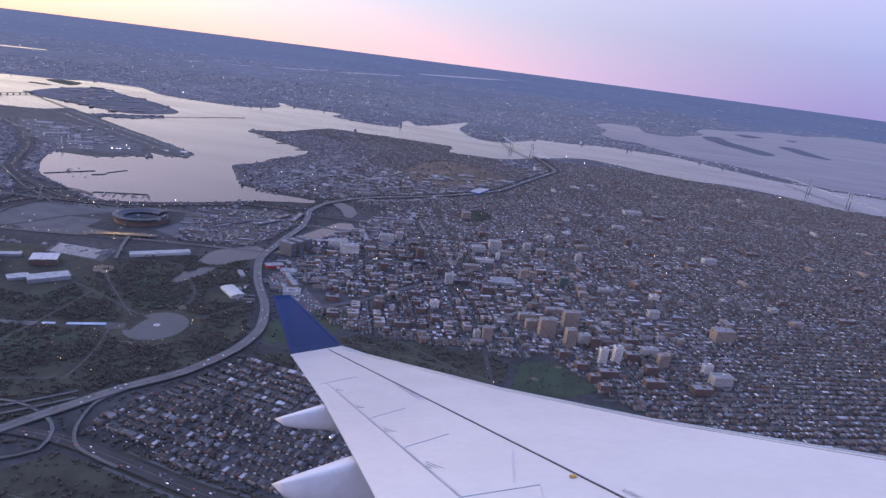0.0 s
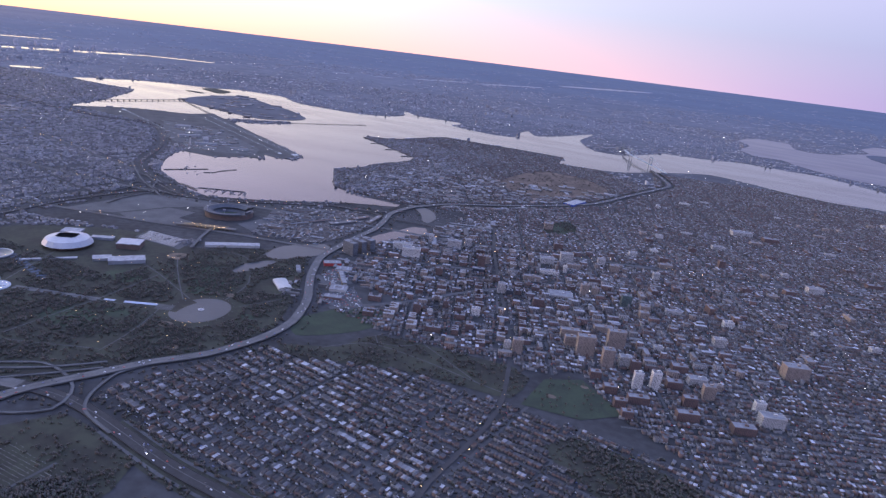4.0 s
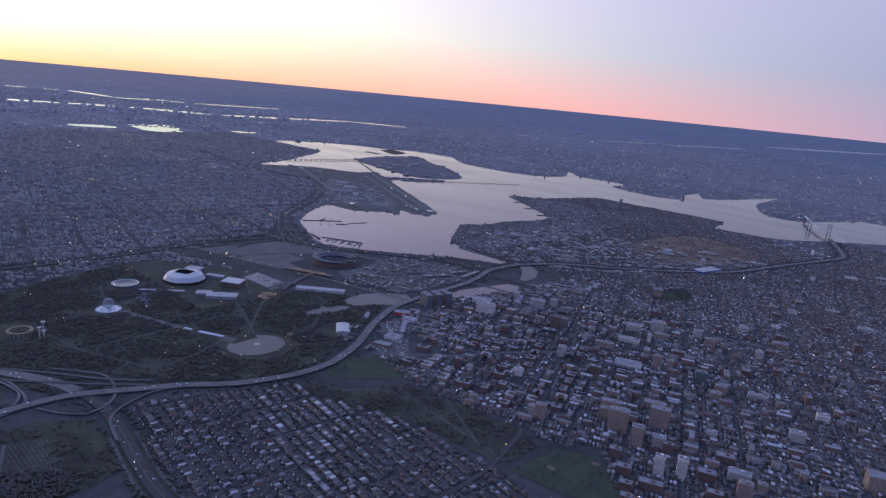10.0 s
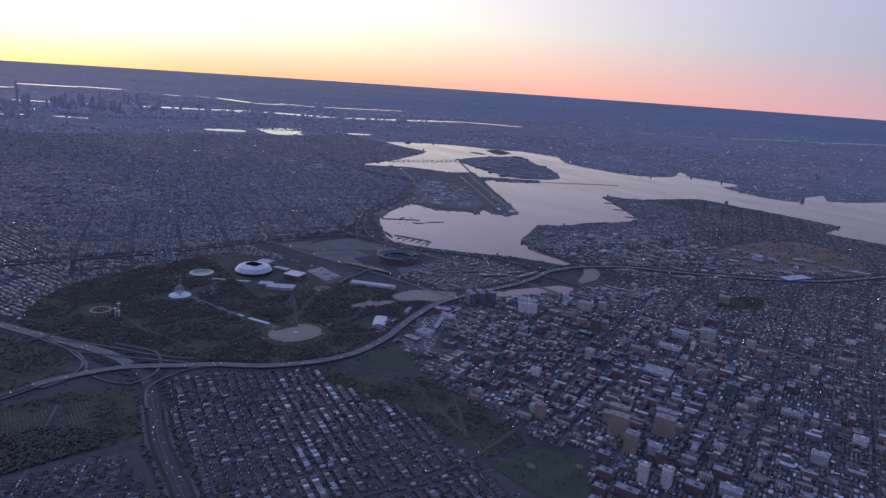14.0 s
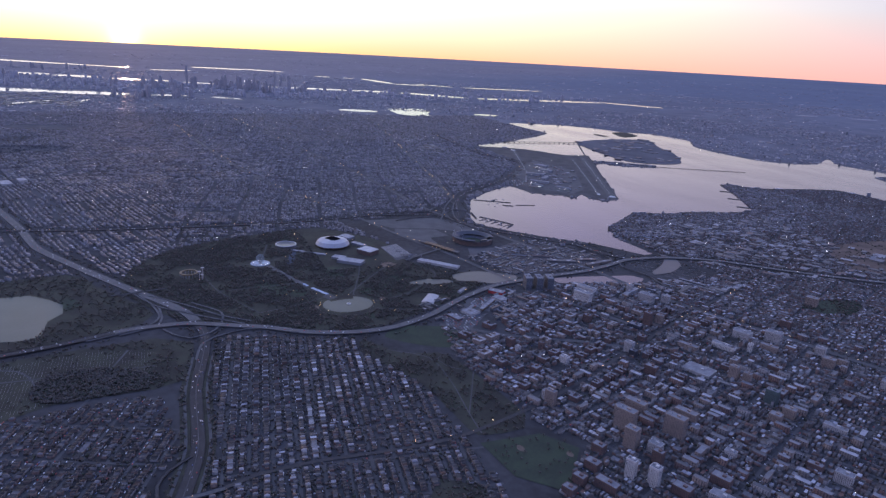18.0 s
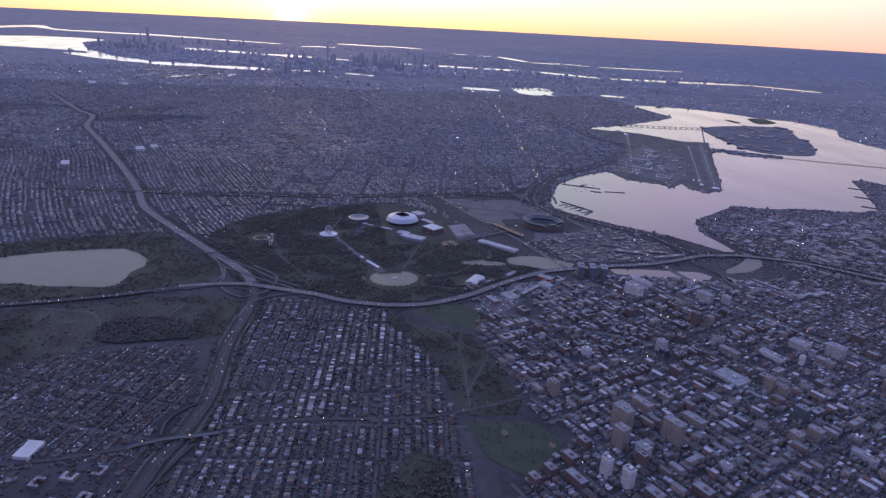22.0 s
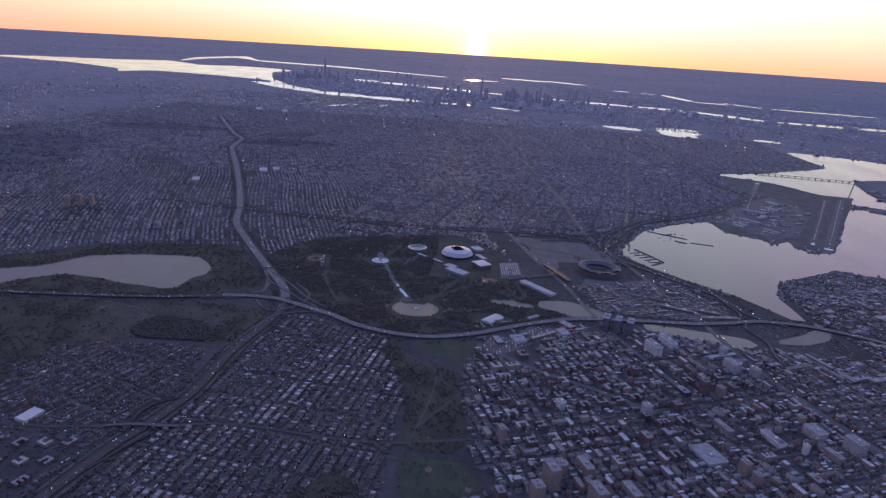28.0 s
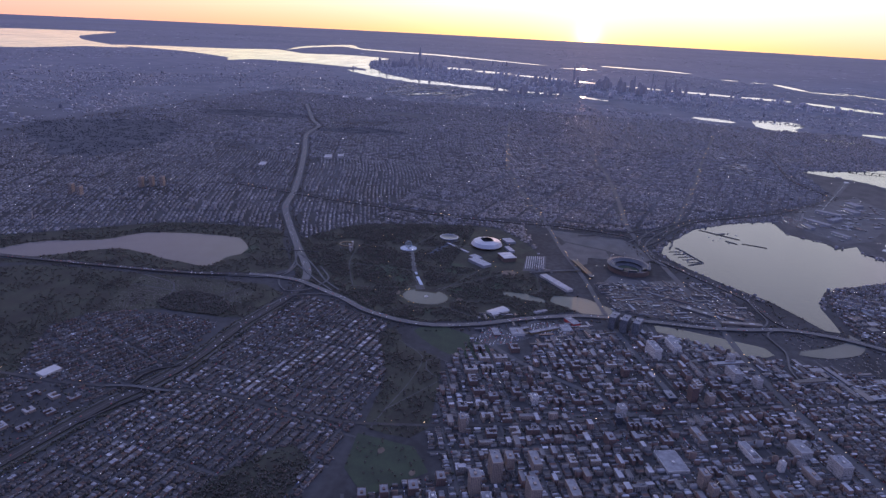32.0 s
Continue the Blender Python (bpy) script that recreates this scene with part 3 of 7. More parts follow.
for nm, pts, lb in (("water_2", SOUND, "wide sound beyond a low peninsula"), ("water_3", MEADOW, "long park lake, pale with sky"), ("water_4", CREEK, "narrow city creek between warehouses"), ("water_15", CREEK2, "tidal creek mouth beside the expressway"),
                    ("water_5", RIVER, "dammed river basin in the park"), ("water_6", RIVER2, "small reedy pond in the park"), ("water_7", HARBOUR, "wide far harbour shining at sunset"), ("water_8", KILLS, "far tidal strait shining at sunset"), ("water_9", NARROWS, "far narrows of the harbour"), ("water_10", LOWER_BAY, "far lower bay shining at sunset")):
    WATERS.append(pts)
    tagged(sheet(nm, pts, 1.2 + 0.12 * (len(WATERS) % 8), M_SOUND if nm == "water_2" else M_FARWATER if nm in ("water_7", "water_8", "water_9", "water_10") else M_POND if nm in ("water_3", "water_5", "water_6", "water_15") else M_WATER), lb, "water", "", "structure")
for k, (p0, p1, wd) in enumerate(REACHES + NORTH_REACHES):
    A, B = Vector(p0), Vector(p1)
    d = (B - A).normalized()
    s = Vector((-d.y, d.x))
    n = 26
    edge = [A.lerp(B, i / n) + s * wd * 0.5 * (0.25 + 0.75 * math.sin(math.pi * (i + 0.4) / (n + 0.8)) ** 0.5 + 0.5 * noise.noise((i * 1.3, k, 0))) for i in range(n + 1)]
    back = [A.lerp(B, i / n) - s * wd * 0.5 * (0.25 + 0.75 * math.sin(math.pi * (i + 0.4) / (n + 0.8)) ** 0.5 + 0.5 * noise.noise((i * 1.3, k, 5))) for i in range(n, -1, -1)]
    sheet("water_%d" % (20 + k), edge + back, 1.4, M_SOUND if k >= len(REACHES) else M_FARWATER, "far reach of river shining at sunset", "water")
GATE = smooth_line([(-7446, 3134), (-7522, 3655), (-7222, 3772), (-6655, 3510), (-6300, 3534), (-6389, 3253), (-6696, 3030)], 60, True, 40)
sheet("water_60", GATE, 1.4, M_FARWATER, "far river narrows shining at sunset", "water")
RIKERS = smooth_line([(-3524, 4162), (-3763, 4470), (-3864, 5000), (-3720, 5370), (-3180, 5090), (-2660, 4870), (-2200, 4533), (-2120, 4272), (-2306, 3970), (-2770, 3990)], 60, True, 14)
ISLET = smooth_line([(-4490, 5395), (-4490, 5629), (-4156, 5563), (-4054, 5249)], 40, True, 12)
ISLET_SMALL = smooth_line([(-4330, 4960), (-4330, 5040), (-4110, 5050), (-4100, 4970)], 30, True, 8)
sheet("island_ground", RIKERS, 3.0, M_LAND, "flat island crowded with low institutional blocks", "island")
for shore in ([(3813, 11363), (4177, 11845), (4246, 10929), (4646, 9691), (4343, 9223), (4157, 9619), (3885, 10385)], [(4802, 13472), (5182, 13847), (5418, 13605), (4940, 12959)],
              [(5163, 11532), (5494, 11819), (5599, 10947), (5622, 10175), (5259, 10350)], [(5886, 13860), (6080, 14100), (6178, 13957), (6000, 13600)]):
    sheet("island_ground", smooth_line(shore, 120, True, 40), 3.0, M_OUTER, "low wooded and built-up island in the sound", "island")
for shore in (ISLET, ISLET_SMALL):
    sheet("island_ground", shore, 3.0, M_PARK, "small wooded islet in the river", "island")
# ---- parks and roads ----
PARK = smooth_line([(-560, 330), (-330, -330), (120, -560), (560, -330), (690, -80), (810, 180), (820, 330), (690, 620), (540, 860), (430, 1000), (300, 860), (100, 700), (-180, 700), (-420, 560)], 80, True)
LAKEPARK = smooth_line([(-60, -760), (110, -640), (470, -420), (600, -560), (680, -900), (820, -1500), (950, -1900), (700, -2100), (350, -1700), (60, -1350)], 80, True)
CEMETERY = smooth_line([(760, -300), (690, -420), (770, -1000), (900, -1600), (1500, -1700), (1900, -1000), (1690, -800), (1470, -900), (1343, -955), (1196, -926), (1120, -800), (1060, -680), (1050, -420), (1020, -345)], 80, True)
FOREST = smooth_line([(-2316, -4622), (-1158, -3373), (-1350, -2900), (-2135, -2950), (-3010, -3561)], 60, True, 170)
GROVE = smooth_line([(1024, -733), (923, -737), (863, -663), (883, -531), (947, -437), (1040, -440), (1050, -516), (1060, -647)], 30, True)
WOOD = smooth_line([(1700, 210), (1760, 290), (2000, 270), (2200, 150), (2000, 60), (1840, 110)], 60, True)
CORRIDOR_WALKS = [[(1089, 477), (1124, 545), (1190, 560), (1225, 514), (1177, 455), (1119, 440), (1089, 477)], [(1000, 300), (1100, 420), (1275, 425), (1459, 400), (1560, 390)], [(1235, 520), (1330, 470), (1459, 400)]]
CORRIDOR = smooth_line([(900, 250), (1043, 345), (1072, 460), (1165, 505), (1514, 553), (1576, 514), (1566, 377), (1460, 358), (1250, 330), (1000, 220)], 50, True)
BALLPARK = [Vector(p) for p in ((1600, 365), (1612, 540), (1706, 606), (1850, 478), (1755, 385))]
for nm, pts, m, lb in (("park_ground", PARK, M_PARK, "dim winter parkland with bare trees"), ("park_ground_2", LAKEPARK, M_PARK, "brown winter parkland round the lake"),
                       ("cemetery_ground", CEMETERY, M_PARK, "dark cemetery lawns with bare trees"), ("park_ground_3", CORRIDOR, M_PARK, "narrow wooded park strip between streets"),
                       ("park_ground_6", FOREST, M_WOODLAND, "dark wooded hill far across the city"), ("park_ground_5", WOOD, M_PARK, "dark winter wood among the houses"), ("park_ground_4", BALLPARK, M_LAWN, "green ball field park between flats")):
    sheet(nm, pts, 0.5 if pts is WOOD else 0.8, m, lb, "park")
PARKS = [PARK, LAKEPARK, CEMETERY, CORRIDOR, BALLPARK, WOOD, FOREST]

VANWYCK = smooth_line([(830, -1900), (767, -1351), (716, -942), (670, -720), (605, -510), (600, -320), (665, -160), (720, -40), (795, 78), (842, 240), (840, 390), (770, 560), (640, 760), (545, 955), (516, 1124), (495, 1315), (482, 1480), (440, 1640), (388, 1800), (396, 1985), (446, 2130), (530, 2285), (756, 2520), (975, 2795), (1180, 3130), (1310, 3637), (1433, 4118), (1500, 4500), (1260, 5200)], 40)
LIE = smooth_line([(-5200, -3000), (-3950, -2330), (-3560, -2080), (-3000, -1960), (-2200, -1605), (-1400, -1262), (-865, -1050), (-490, -925), (-178, -742), (128, -548), (480, -320), (730, -262), (1090, -310), (1395, -322), (1599, -370), (1767, -422), (2600, -560), (4200, -700)], 50)
GCP = smooth_line([(-900, -1500), (-760, -700), (-700, 200), (-760, 800), (-700, 1180), (-540, 1250), (-404, 1285), (-227, 1422), (-35, 1592), (107, 1705), (310, 1775), (420, 1900)], 50)
GCPW = smooth_line([(-540, 1250), (-700, 1345), (-950, 1440), (-1250, 1640), (-1560, 2050), (-1800, 2300), (-2400, 2730), (-3000, 2600), (-4500, 2700)], 50)
NORTHERN = smooth_line([(-6000, 500), (-2300, 1050), (-900, 1180), (-300, 1330), (330, 1500), (900, 1620), (1800, 1950), (3500, 2500)], 80)
ROOSEVELT = smooth_line([(-5200, -200), (-2310, 225), (-900, 650), (-300, 820), (110, 960), (600, 1090), (1100, 1290)], 80)
JUNCTION = smooth_line([(-1080, 1472), (-2200, 1700), (-3450, 1919), (-5500, 2300)], 80)
MAIN = smooth_line([(1660, -1500), (1645, -750), (1638, -624), (1597, -407), (1586, -313), (1546, -198), (1540, -60), (1560, 300), (1450, 700), (1250, 1150), (1050, 1600), (900, 2000)], 80)
COLLEGE = smooth_line([(860, 560), (1020, 760), (1150, 1000), (1250, 1150)], 60)
PARK_RAMPS = [[(200, -520), (355, -441), (416, -407), (530, -396), (595, -421), (640, -530)],
    [(286, -441), (332, -390), (438, -293), (553, -199), (638, -97)],
    [(623, -394), (677, -363), (727, -309), (703, -245), (646, -205), (528, -191), (400, -290)],
    [(900, -300), (790, -275), (737, -220), (705, -122), (735, -28), (775, 67)],
    [(239, -484), (391, -422), (488, -323), (580, -220), (656, -123)],
    [(366, -434), (505, -403), (579, -436), (622, -519), (661, -628)]]
BAY_RAMPS = [[(1574, -416), (1522, -417), (1470, -392), (1427, -337)],
    [(1620, -330), (1700, -370), (1800, -410)],
    [(80, 1690), (221, 1715), (323, 1734), (413, 1684), (480, 1545)],
    [(390, 1990), (380, 1850), (415, 1739), (480, 1703), (612, 1741), (758, 1724), (871, 1747)],
    [(-540, 1230), (-720, 1260), (-850, 1400), (-1000, 1420)],
    [(-760, 1000), (-800, 1250), (-720, 1420), (-560, 1400)],
    [(-971, 1431), (-749, 1324), (-559, 1267), (-334, 1288), (-227, 1360)],
    [(-1278, 1601), (-1093, 1471), (-875, 1326), (-659, 1215), (-560, 1160)],
    [(-763, 1172), (-843, 1221), (-871, 1282), (-772, 1278), (-654, 1198), (-649, 1120), (-640, 1000), (-606, 890)]]
RAMPS = PARK_RAMPS + BAY_RAMPS
LIE_WEST, LIE_EAST = [q for q in LIE if q.x < 610], [q for q in LIE if q.x > 570]
VANWYCK_NORTH, VANWYCK_SOUTH = [q for q in VANWYCK if q.y > -560], [q for q in VANWYCK if q.y < -520]
HIGHWAYS = ((VANWYCK_NORTH, 30, 6, "road_1", "raised six lane expressway curving round the park"), (VANWYCK_SOUTH, 28, 5.8, "road_41", "dull expressway between the lake and the cemetery"), (LIE_WEST, 39, 3, "road_2", "wide pale expressway running to the far skyline"), (LIE_EAST, 34, 3.2, "road_40", "sunken brown expressway between dark verges"),
            (GCP, 30, 3, "road_3", "parkway between the bay and the stadium"), (GCPW, 30, 3, "road_4", "parkway along the airport edge"))
M_TARMAC = mat("brown_tarmac", (0.046, 0.043, 0.043), (0.034, 0.031, 0.031), 0.85, size=60, fine=6)
M_STREET = mat("street_asphalt", (0.066, 0.065, 0.066), (0.046, 0.045, 0.046), 0.85, size=60, fine=5)
M_OLDLANES = mat("old_dark_lanes", (0.05, 0.047, 0.047), (0.038, 0.035, 0.035), 0.9, size=40, fine=5, spec=0.3)
M_LANES = mat("worn_concrete_lanes", (0.122, 0.116, 0.112), (0.092, 0.087, 0.084), 0.85, size=40, fine=5)
for line, wd, z, nm, lb in HIGHWAYS:
    road = ribbon(nm, line, wd, z, M_CONCRETE if line is VANWYCK_NORTH or line is LIE_WEST else M_TARMAC, lb, "road", thick=2.5)
    ribbon("median", line, 1.4, z + 0.9, M_CONCRETE, parent=road)
    for o in (-wd * 0.25, wd * 0.25):
        ribbon("asphalt_lanes", line, wd * 0.4, z + 0.35, M_LANES if line is VANWYCK_NORTH or line is LIE_WEST else M_OLDLANES, parent=road, off=o)
for line, wd, nm, lb in ((NORTHERN, 28, "road_5", "broad city boulevard lined with lamps"), (ROOSEVELT, 22, "road_6", "avenue under an elevated railway"), (JUNCTION, 24, "road_7", "straight avenue with shop lights"), (MAIN, 13, "road_8", "busy main street between flats"), (COLLEGE, 22, "road_9", "avenue beside the park")):
    ribbon(nm, line, wd, 2.0, M_TARMAC if line is MAIN else M_ASPHALT, lb, "road")
RAMP_LINES = [smooth_line(p, 25) for p in RAMPS]
for i, line in enumerate(RAMP_LINES):
    ribbon("road_%d" % (10 + i), line, 8, 4.2 + 0.13 * i, M_TARMAC if i in (6, 7) else M_CONCRETE, "curved concrete slip road of the interchange", "road", thick=2)

# ---- the city's houses ----
rng = np.random.default_rng(7)
C0 = np.array([2700.0, -300.0])
LINES = [(VANWYCK, 46), (LIE, 50), (GCP, 45), (GCPW, 45), (NORTHERN, 20), (ROOSEVELT, 18), (JUNCTION, 18), (MAIN, 13), (COLLEGE, 18)] + [(r, 22) for r in RAMP_LINES]
AIRPORT = [Vector(p) for p in ((-1400, 2120), (-1164, 2146), (-1048, 2350), (-950, 2381), (-1055, 2515), (-915, 2500), (-860, 2700), (-2227, 3480), (-2435, 3595), (-2715, 3740), (-2760, 3500), (-3180, 3220), (-3440, 2800), (-3000, 2780), (-2450, 2780), (-1800, 2330))]
STADIA = [Vector(p) for p in ((-700, 560), (-700, 1180), (-540, 1230), (-200, 1480), (60, 1600), (300, 1740), (430, 1650), (440, 1150), (300, 880), (-200, 700))]
OLDFIELD = smooth_line([(478, 3168), (692, 2980), (828, 2919), (1010, 3165), (1160, 3650), (929, 4006), (574, 4045), (464, 3640)], 80, True, 20)
M_HEATH = mat("dead_grass", (0.15, 0.11, 0.085), (0.09, 0.07, 0.056), 0.95, size=150, fine=20, spec=0.2)
sheet("disused_airfield", OLDFIELD, 0.9, M_HEATH, "brown overgrown field of a disused airfield", "field")
GARDEN = [(1670, -480), (1960, -520), (1960, -700), (1660, -700)]
GREEN = smooth_line([(1125, 2150), (1105, 2318), (1167, 2467), (1260, 2341), (1225, 2169)], 40, True)
sheet("park_ground_7", GREEN, 0.7, M_LAWN, "dark green town park with bare trees", "park")
LOTS = [[(763, 622), (816, 777), (940, 650), (915, 560), (830, 590)], [(645, 815), (672, 940), (780, 844), (745, 720)]]
DARKBELTS = [smooth_line([(-3990, -3846), (-4300, -3100), (-4147, -2460), (-3900, -2600), (-3750, -3500)], 80, True, 30), smooth_line([(-3355, -2047), (-3700, -1600), (-3615, -1074), (-3380, -1200), (-3250, -1800)], 80, True, 30), smooth_line([(-5193, -1785), (-5150, -1300), (-5013, -1142), (-4800, -1300), (-4900, -1800)], 80, True, 30)]
for k, belt in enumerate(DARKBELTS):
    sheet("park_ground_%d" % (8 + k), belt, 0.7, M_WOODLAND, "dark wooded belt across the far city", "park")
CLEAR = [OLDFIELD, GARDEN, GREEN] + LOTS + DARKBELTS
sheet("sports_ground", smooth_line([(835, 420), (900, 330), (1010, 440), (1060, 560), (1000, 660), (890, 580)], 30, True), 0.7, M_LAWN, "dull green sports ground beside the expressway", "field")
# service roads beside the expressway and the street bridge over it
for k, o in enumerate((-30, 30)):
    ribbon("road_%d" % (30 + k), [q for q in LIE if 860 < q.x < 3600], 8, 1.6, M_ASPHALT, "narrow service road beside the expressway", "road", off=o)
ribbon("footbridge", [Vector((264, -575)), Vector((250, -480)), Vector((232, -375))], 7, 10, M_CONCRETE, "pale footbridge over the expressway", "bridge", thick=1.2)
ribbon("street_bridge", smooth_line([(1638, -624), (1597, -407), (1586, -313), (1546, -198)], 20)[7:-4], 15, 2.2, M_ASPHALT, "grey street bridge over the expressway", "bridge", thick=1.5, lift=lambda u: 7 * math.sin(math.pi * u) ** 0.6)
sheet("verge", [q + Vector((0, 44)) for q in LIE if 860 < q.x < 3600] + [q - Vector((0, 44)) for q in reversed(LIE) if 860 < q.x < 3600], 0.6, M_PARK, "dark grass verge beside the expressway", "verge")


def free_ground(x, y, far=False):
    ok = np.ones(len(x), bool)
    for w in WATERS:
        ok &= ~inside(x, y, w)
    for w in PARKS + [AIRPORT, STADIA] + CLEAR:
        ok &= ~inside(x, y, w)
    for line, dist in LINES:
        ok &= ~near_line(x, y, line, dist)
    for line, dist in ((EAST_RIVER, 340), (HUDSON, 480), (MARSH, 380)):
        if far:
            ok &= ~near_line(x, y, line, dist)
    return ok


def lattice(x0, x1, y0, y1, ang, block, lot, deep, street, cross):
    """House places: blocks of two rows back to back, lots along the street. Returns x, y, turn."""
    cx, cy = (x0 + x1) / 2, (y0 + y1) / 2
    half = math.hypot(x1 - x0, y1 - y0) / 2
    rows = []
    pitch = 2 * deep + street
    per = int((block - cross) / lot)
    us, ub, vs, vb = [], [], [], []
    for b in range(int(-half / block) - 1, int(half / block) + 1):
        us += [b * block + cross / 2 + (k + 0.5) * lot for k in range(per)]
        ub += [b] * per
    for r in range(int(-half / pitch) - 1, int(half / pitch) + 1):
        vs += [r * pitch + street / 2 + deep * 0.42, r * pitch + street / 2 + deep * 1.58]
        vb += [2 * r, 2 * r + 1]
    u, v = np.meshgrid(np.array(us), np.array(vs))
    bu, bv = np.meshgrid(np.array(ub), np.array(vb))
    u, v = u.ravel(), v.ravel()
    row = (bu.ravel() * 7919 + bv.ravel() * 104729) % 4093
    c, s = math.cos(radians(ang)), math.sin(radians(ang))
    x, y = cx + u * c - v * s, cy + u * s + v * c
    m = (x > x0) & (x < x1) & (y > y0) & (y < y1)
    return x[m], y[m], row[m]


# Each quarter: outline, turn of its streets, block length, lot width, lot depth, street, cross street
HILL_OUTLINE = [(700, -300), (1200, -300), (2700, -620), (4800, -760), (4800, 300), (2050, 330), (1850, 330), (1600, 340), (1250, 330), (1000, 220), (880, 210), (760, -100)]
SOUTH_OUTLINE = [(1080, -400), (1120, -960), (1350, -1000), (1400, -2600), (4800, -2600), (4800, -820), (2700, -640), (1767, -470), (1400, -370)]
FLUSHING_OUTLINE = [(860, 560), (1020, 760), (700, 900), (600, 1250), (700, 1700), (700, 2150), (1100, 2800), (2300, 3300), (4200, 2500), (4900, 2300), (4900, 300), (3200, 300), (2050, 330), (1840, 460), (1700, 640), (1580, 570), (1160, 510)]
WHITESTONE_OUTLINE = [(1100, 2800), (1290, 3640), (1440, 4120), (1300, 5000), (2262, 5300), (3600, 5000), (5200, 4600), (5200, 2400), (4200, 2500), (2300, 3300)]
COLLEGE_POINT_OUTLINE = [(-480, 2540), (-150, 2085), (250, 2060), (700, 2150), (1100, 2800), (1290, 3640), (1400, 4200), (870, 4640), (528, 4600), (460, 5020), (-790, 4950), (-960, 4265), (-1165, 4020), (-340, 3470), (-410, 2900)]
QUARTERS = [
    ("hill", HILL_OUTLINE, -8, 150, 10.2, 23, 13, 15),
    ("south", SOUTH_OUTLINE, -22, 150, 11, 24, 13, 15),
    ("flushing", FLUSHING_OUTLINE, 22, 150, 11, 24, 11, 11),
    ("whitestone", WHITESTONE_OUTLINE, 12, 170, 12.0, 25, 11, 12),
    ("college_point", COLLEGE_POINT_OUTLINE, 30, 150, 12.0, 25, 11, 12),
]
# blocks of flats round courts, on the same turn as the streets
FLATQUARTER = [(900, 600), (1150, 570), (1480, 650), (1560, 1000), (1480, 1600), (1050, 1700), (920, 1350), (960, 900)]
rf = random.Random(21)
FLATS = []
for i in range(-8, 9):
    for j in range(-10, 11):
        u, v = i * 74 + rf.uniform(-6, 6), j * 64 + rf.uniform(-5, 5)
        fx, fy = 1250 + u * 0.927 - v * 0.375, 1130 + u * 0.375 + v * 0.927
        if rf.random() < 0.72 and inside(np.array([fx]), np.array([fy]), FLATQUARTER)[0] and free_ground(np.array([fx]), np.array([fy]))[0]:
            FLATS.append((fx, fy, rf.randrange(6), rf.choice((0, 90, 180, 270))))
houses = {}
for nm, poly, ang, block, lot, deep, street, cross in QUARTERS:
    p = np.array(poly, float)
    x, y, row = lattice(p[:, 0].min(), p[:, 0].max(), p[:, 1].min(), p[:, 1].max(), ang, block, lot, deep, street, cross)
    m = inside(x, y, poly)
    x, y, row = x[m], y[m], row[m]
    m = free_ground(x, y) & (rng.random(len(x)) > 0.09)
    if nm == "flushing":
        for fx, fy, *_ in FLATS:
            m &= (x - fx) ** 2 + (y - fy) ** 2 > 30**2
    houses[nm] = (x[m], y[m], radians(ang), row[m], lot)


def street_net(poly, ang, block, lot, deep, street, cross):
    """The streets of a quarter: a strip along every block and one across between blocks."""
    p = np.array(poly, float)
    x0, x1, y0, y1 = p[:, 0].min(), p[:, 0].max(), p[:, 1].min(), p[:, 1].max()
    cx, cy, half = (x0 + x1) / 2, (y0 + y1) / 2, math.hypot(x1 - x0, y1 - y0) / 2
    pitch = 2 * deep + street
    bu, bv = np.meshgrid(np.arange(int(-half / block) - 1, int(half / block) + 1), np.arange(int(-half / pitch) - 1, int(half / pitch) + 1))
    bu, bv = bu.ravel().astype(float), bv.ravel().astype(float)
    c, s = math.cos(radians(ang)), math.sin(radians(ang))
    out = []
    for u, v, w, d, z in ((bu * block + block / 2, bv * pitch, block, 8.5, 0.35), (bu * block, bv * pitch + pitch / 2, 8.5, pitch, 0.42)):
        x, y = cx + u * c - v * s, cy + u * s + v * c
        m = inside(x, y, poly)
        x, y = x[m], y[m]
        m = free_ground(x, y)
        x, y = x[m], y[m]
        n = len(x)
        lx, ly = np.array([-0.5, 0.5, 0.5, -0.5]) * w, np.array([-0.5, -0.5, 0.5, 0.5]) * d
        out.append(np.stack([x[:, None] + lx * c - ly * s, y[:, None] + lx * s + ly * c, np.full((n, 4), z)], -1).reshape(-1, 3) * K)
    v = np.concatenate(out)
    q = np.arange(len(v)).reshape(-1, 4)
    return tagged(new("streets", quads_mesh("streets", v, q, [M_STREET], np.zeros(len(q)))), "narrow grey streets between the rows", "street", "", "structure")


# same roof tones darkened by quarter, standing in for the cabin window's vignetting
M_ROOF_HILL = mat("darkened_hill_roofs", (0.64, 0.64, 0.66), (0.44, 0.44, 0.46), 0.8, size=30, fine=3, island=ROOFS)
M_ROOF_SOUTH = mat("darkened_south_roofs", (0.36, 0.36, 0.38), (0.25, 0.25, 0.265), 0.8, size=30, fine=3, island=ROOFS)
PALE_ROOFS = [(0.12, 0.12, 0.13), (0.3, 0.3, 0.315), (0.07, 0.067, 0.067), (0.48, 0.48, 0.495), (0.17, 0.17, 0.178), (0.055, 0.055, 0.055), (0.22, 0.22, 0.23), (0.11, 0.075, 0.062), (0.06, 0.057, 0.057)]
M_ROOF_PALE = mat("silvered_roofs", (0.88, 0.88, 0.89), (0.64, 0.64, 0.66), 0.7, size=30, fine=3, island=PALE_ROOFS)
for nm, poly, *rest in QUARTERS:
    street_net(poly, *rest)
near_houses = None
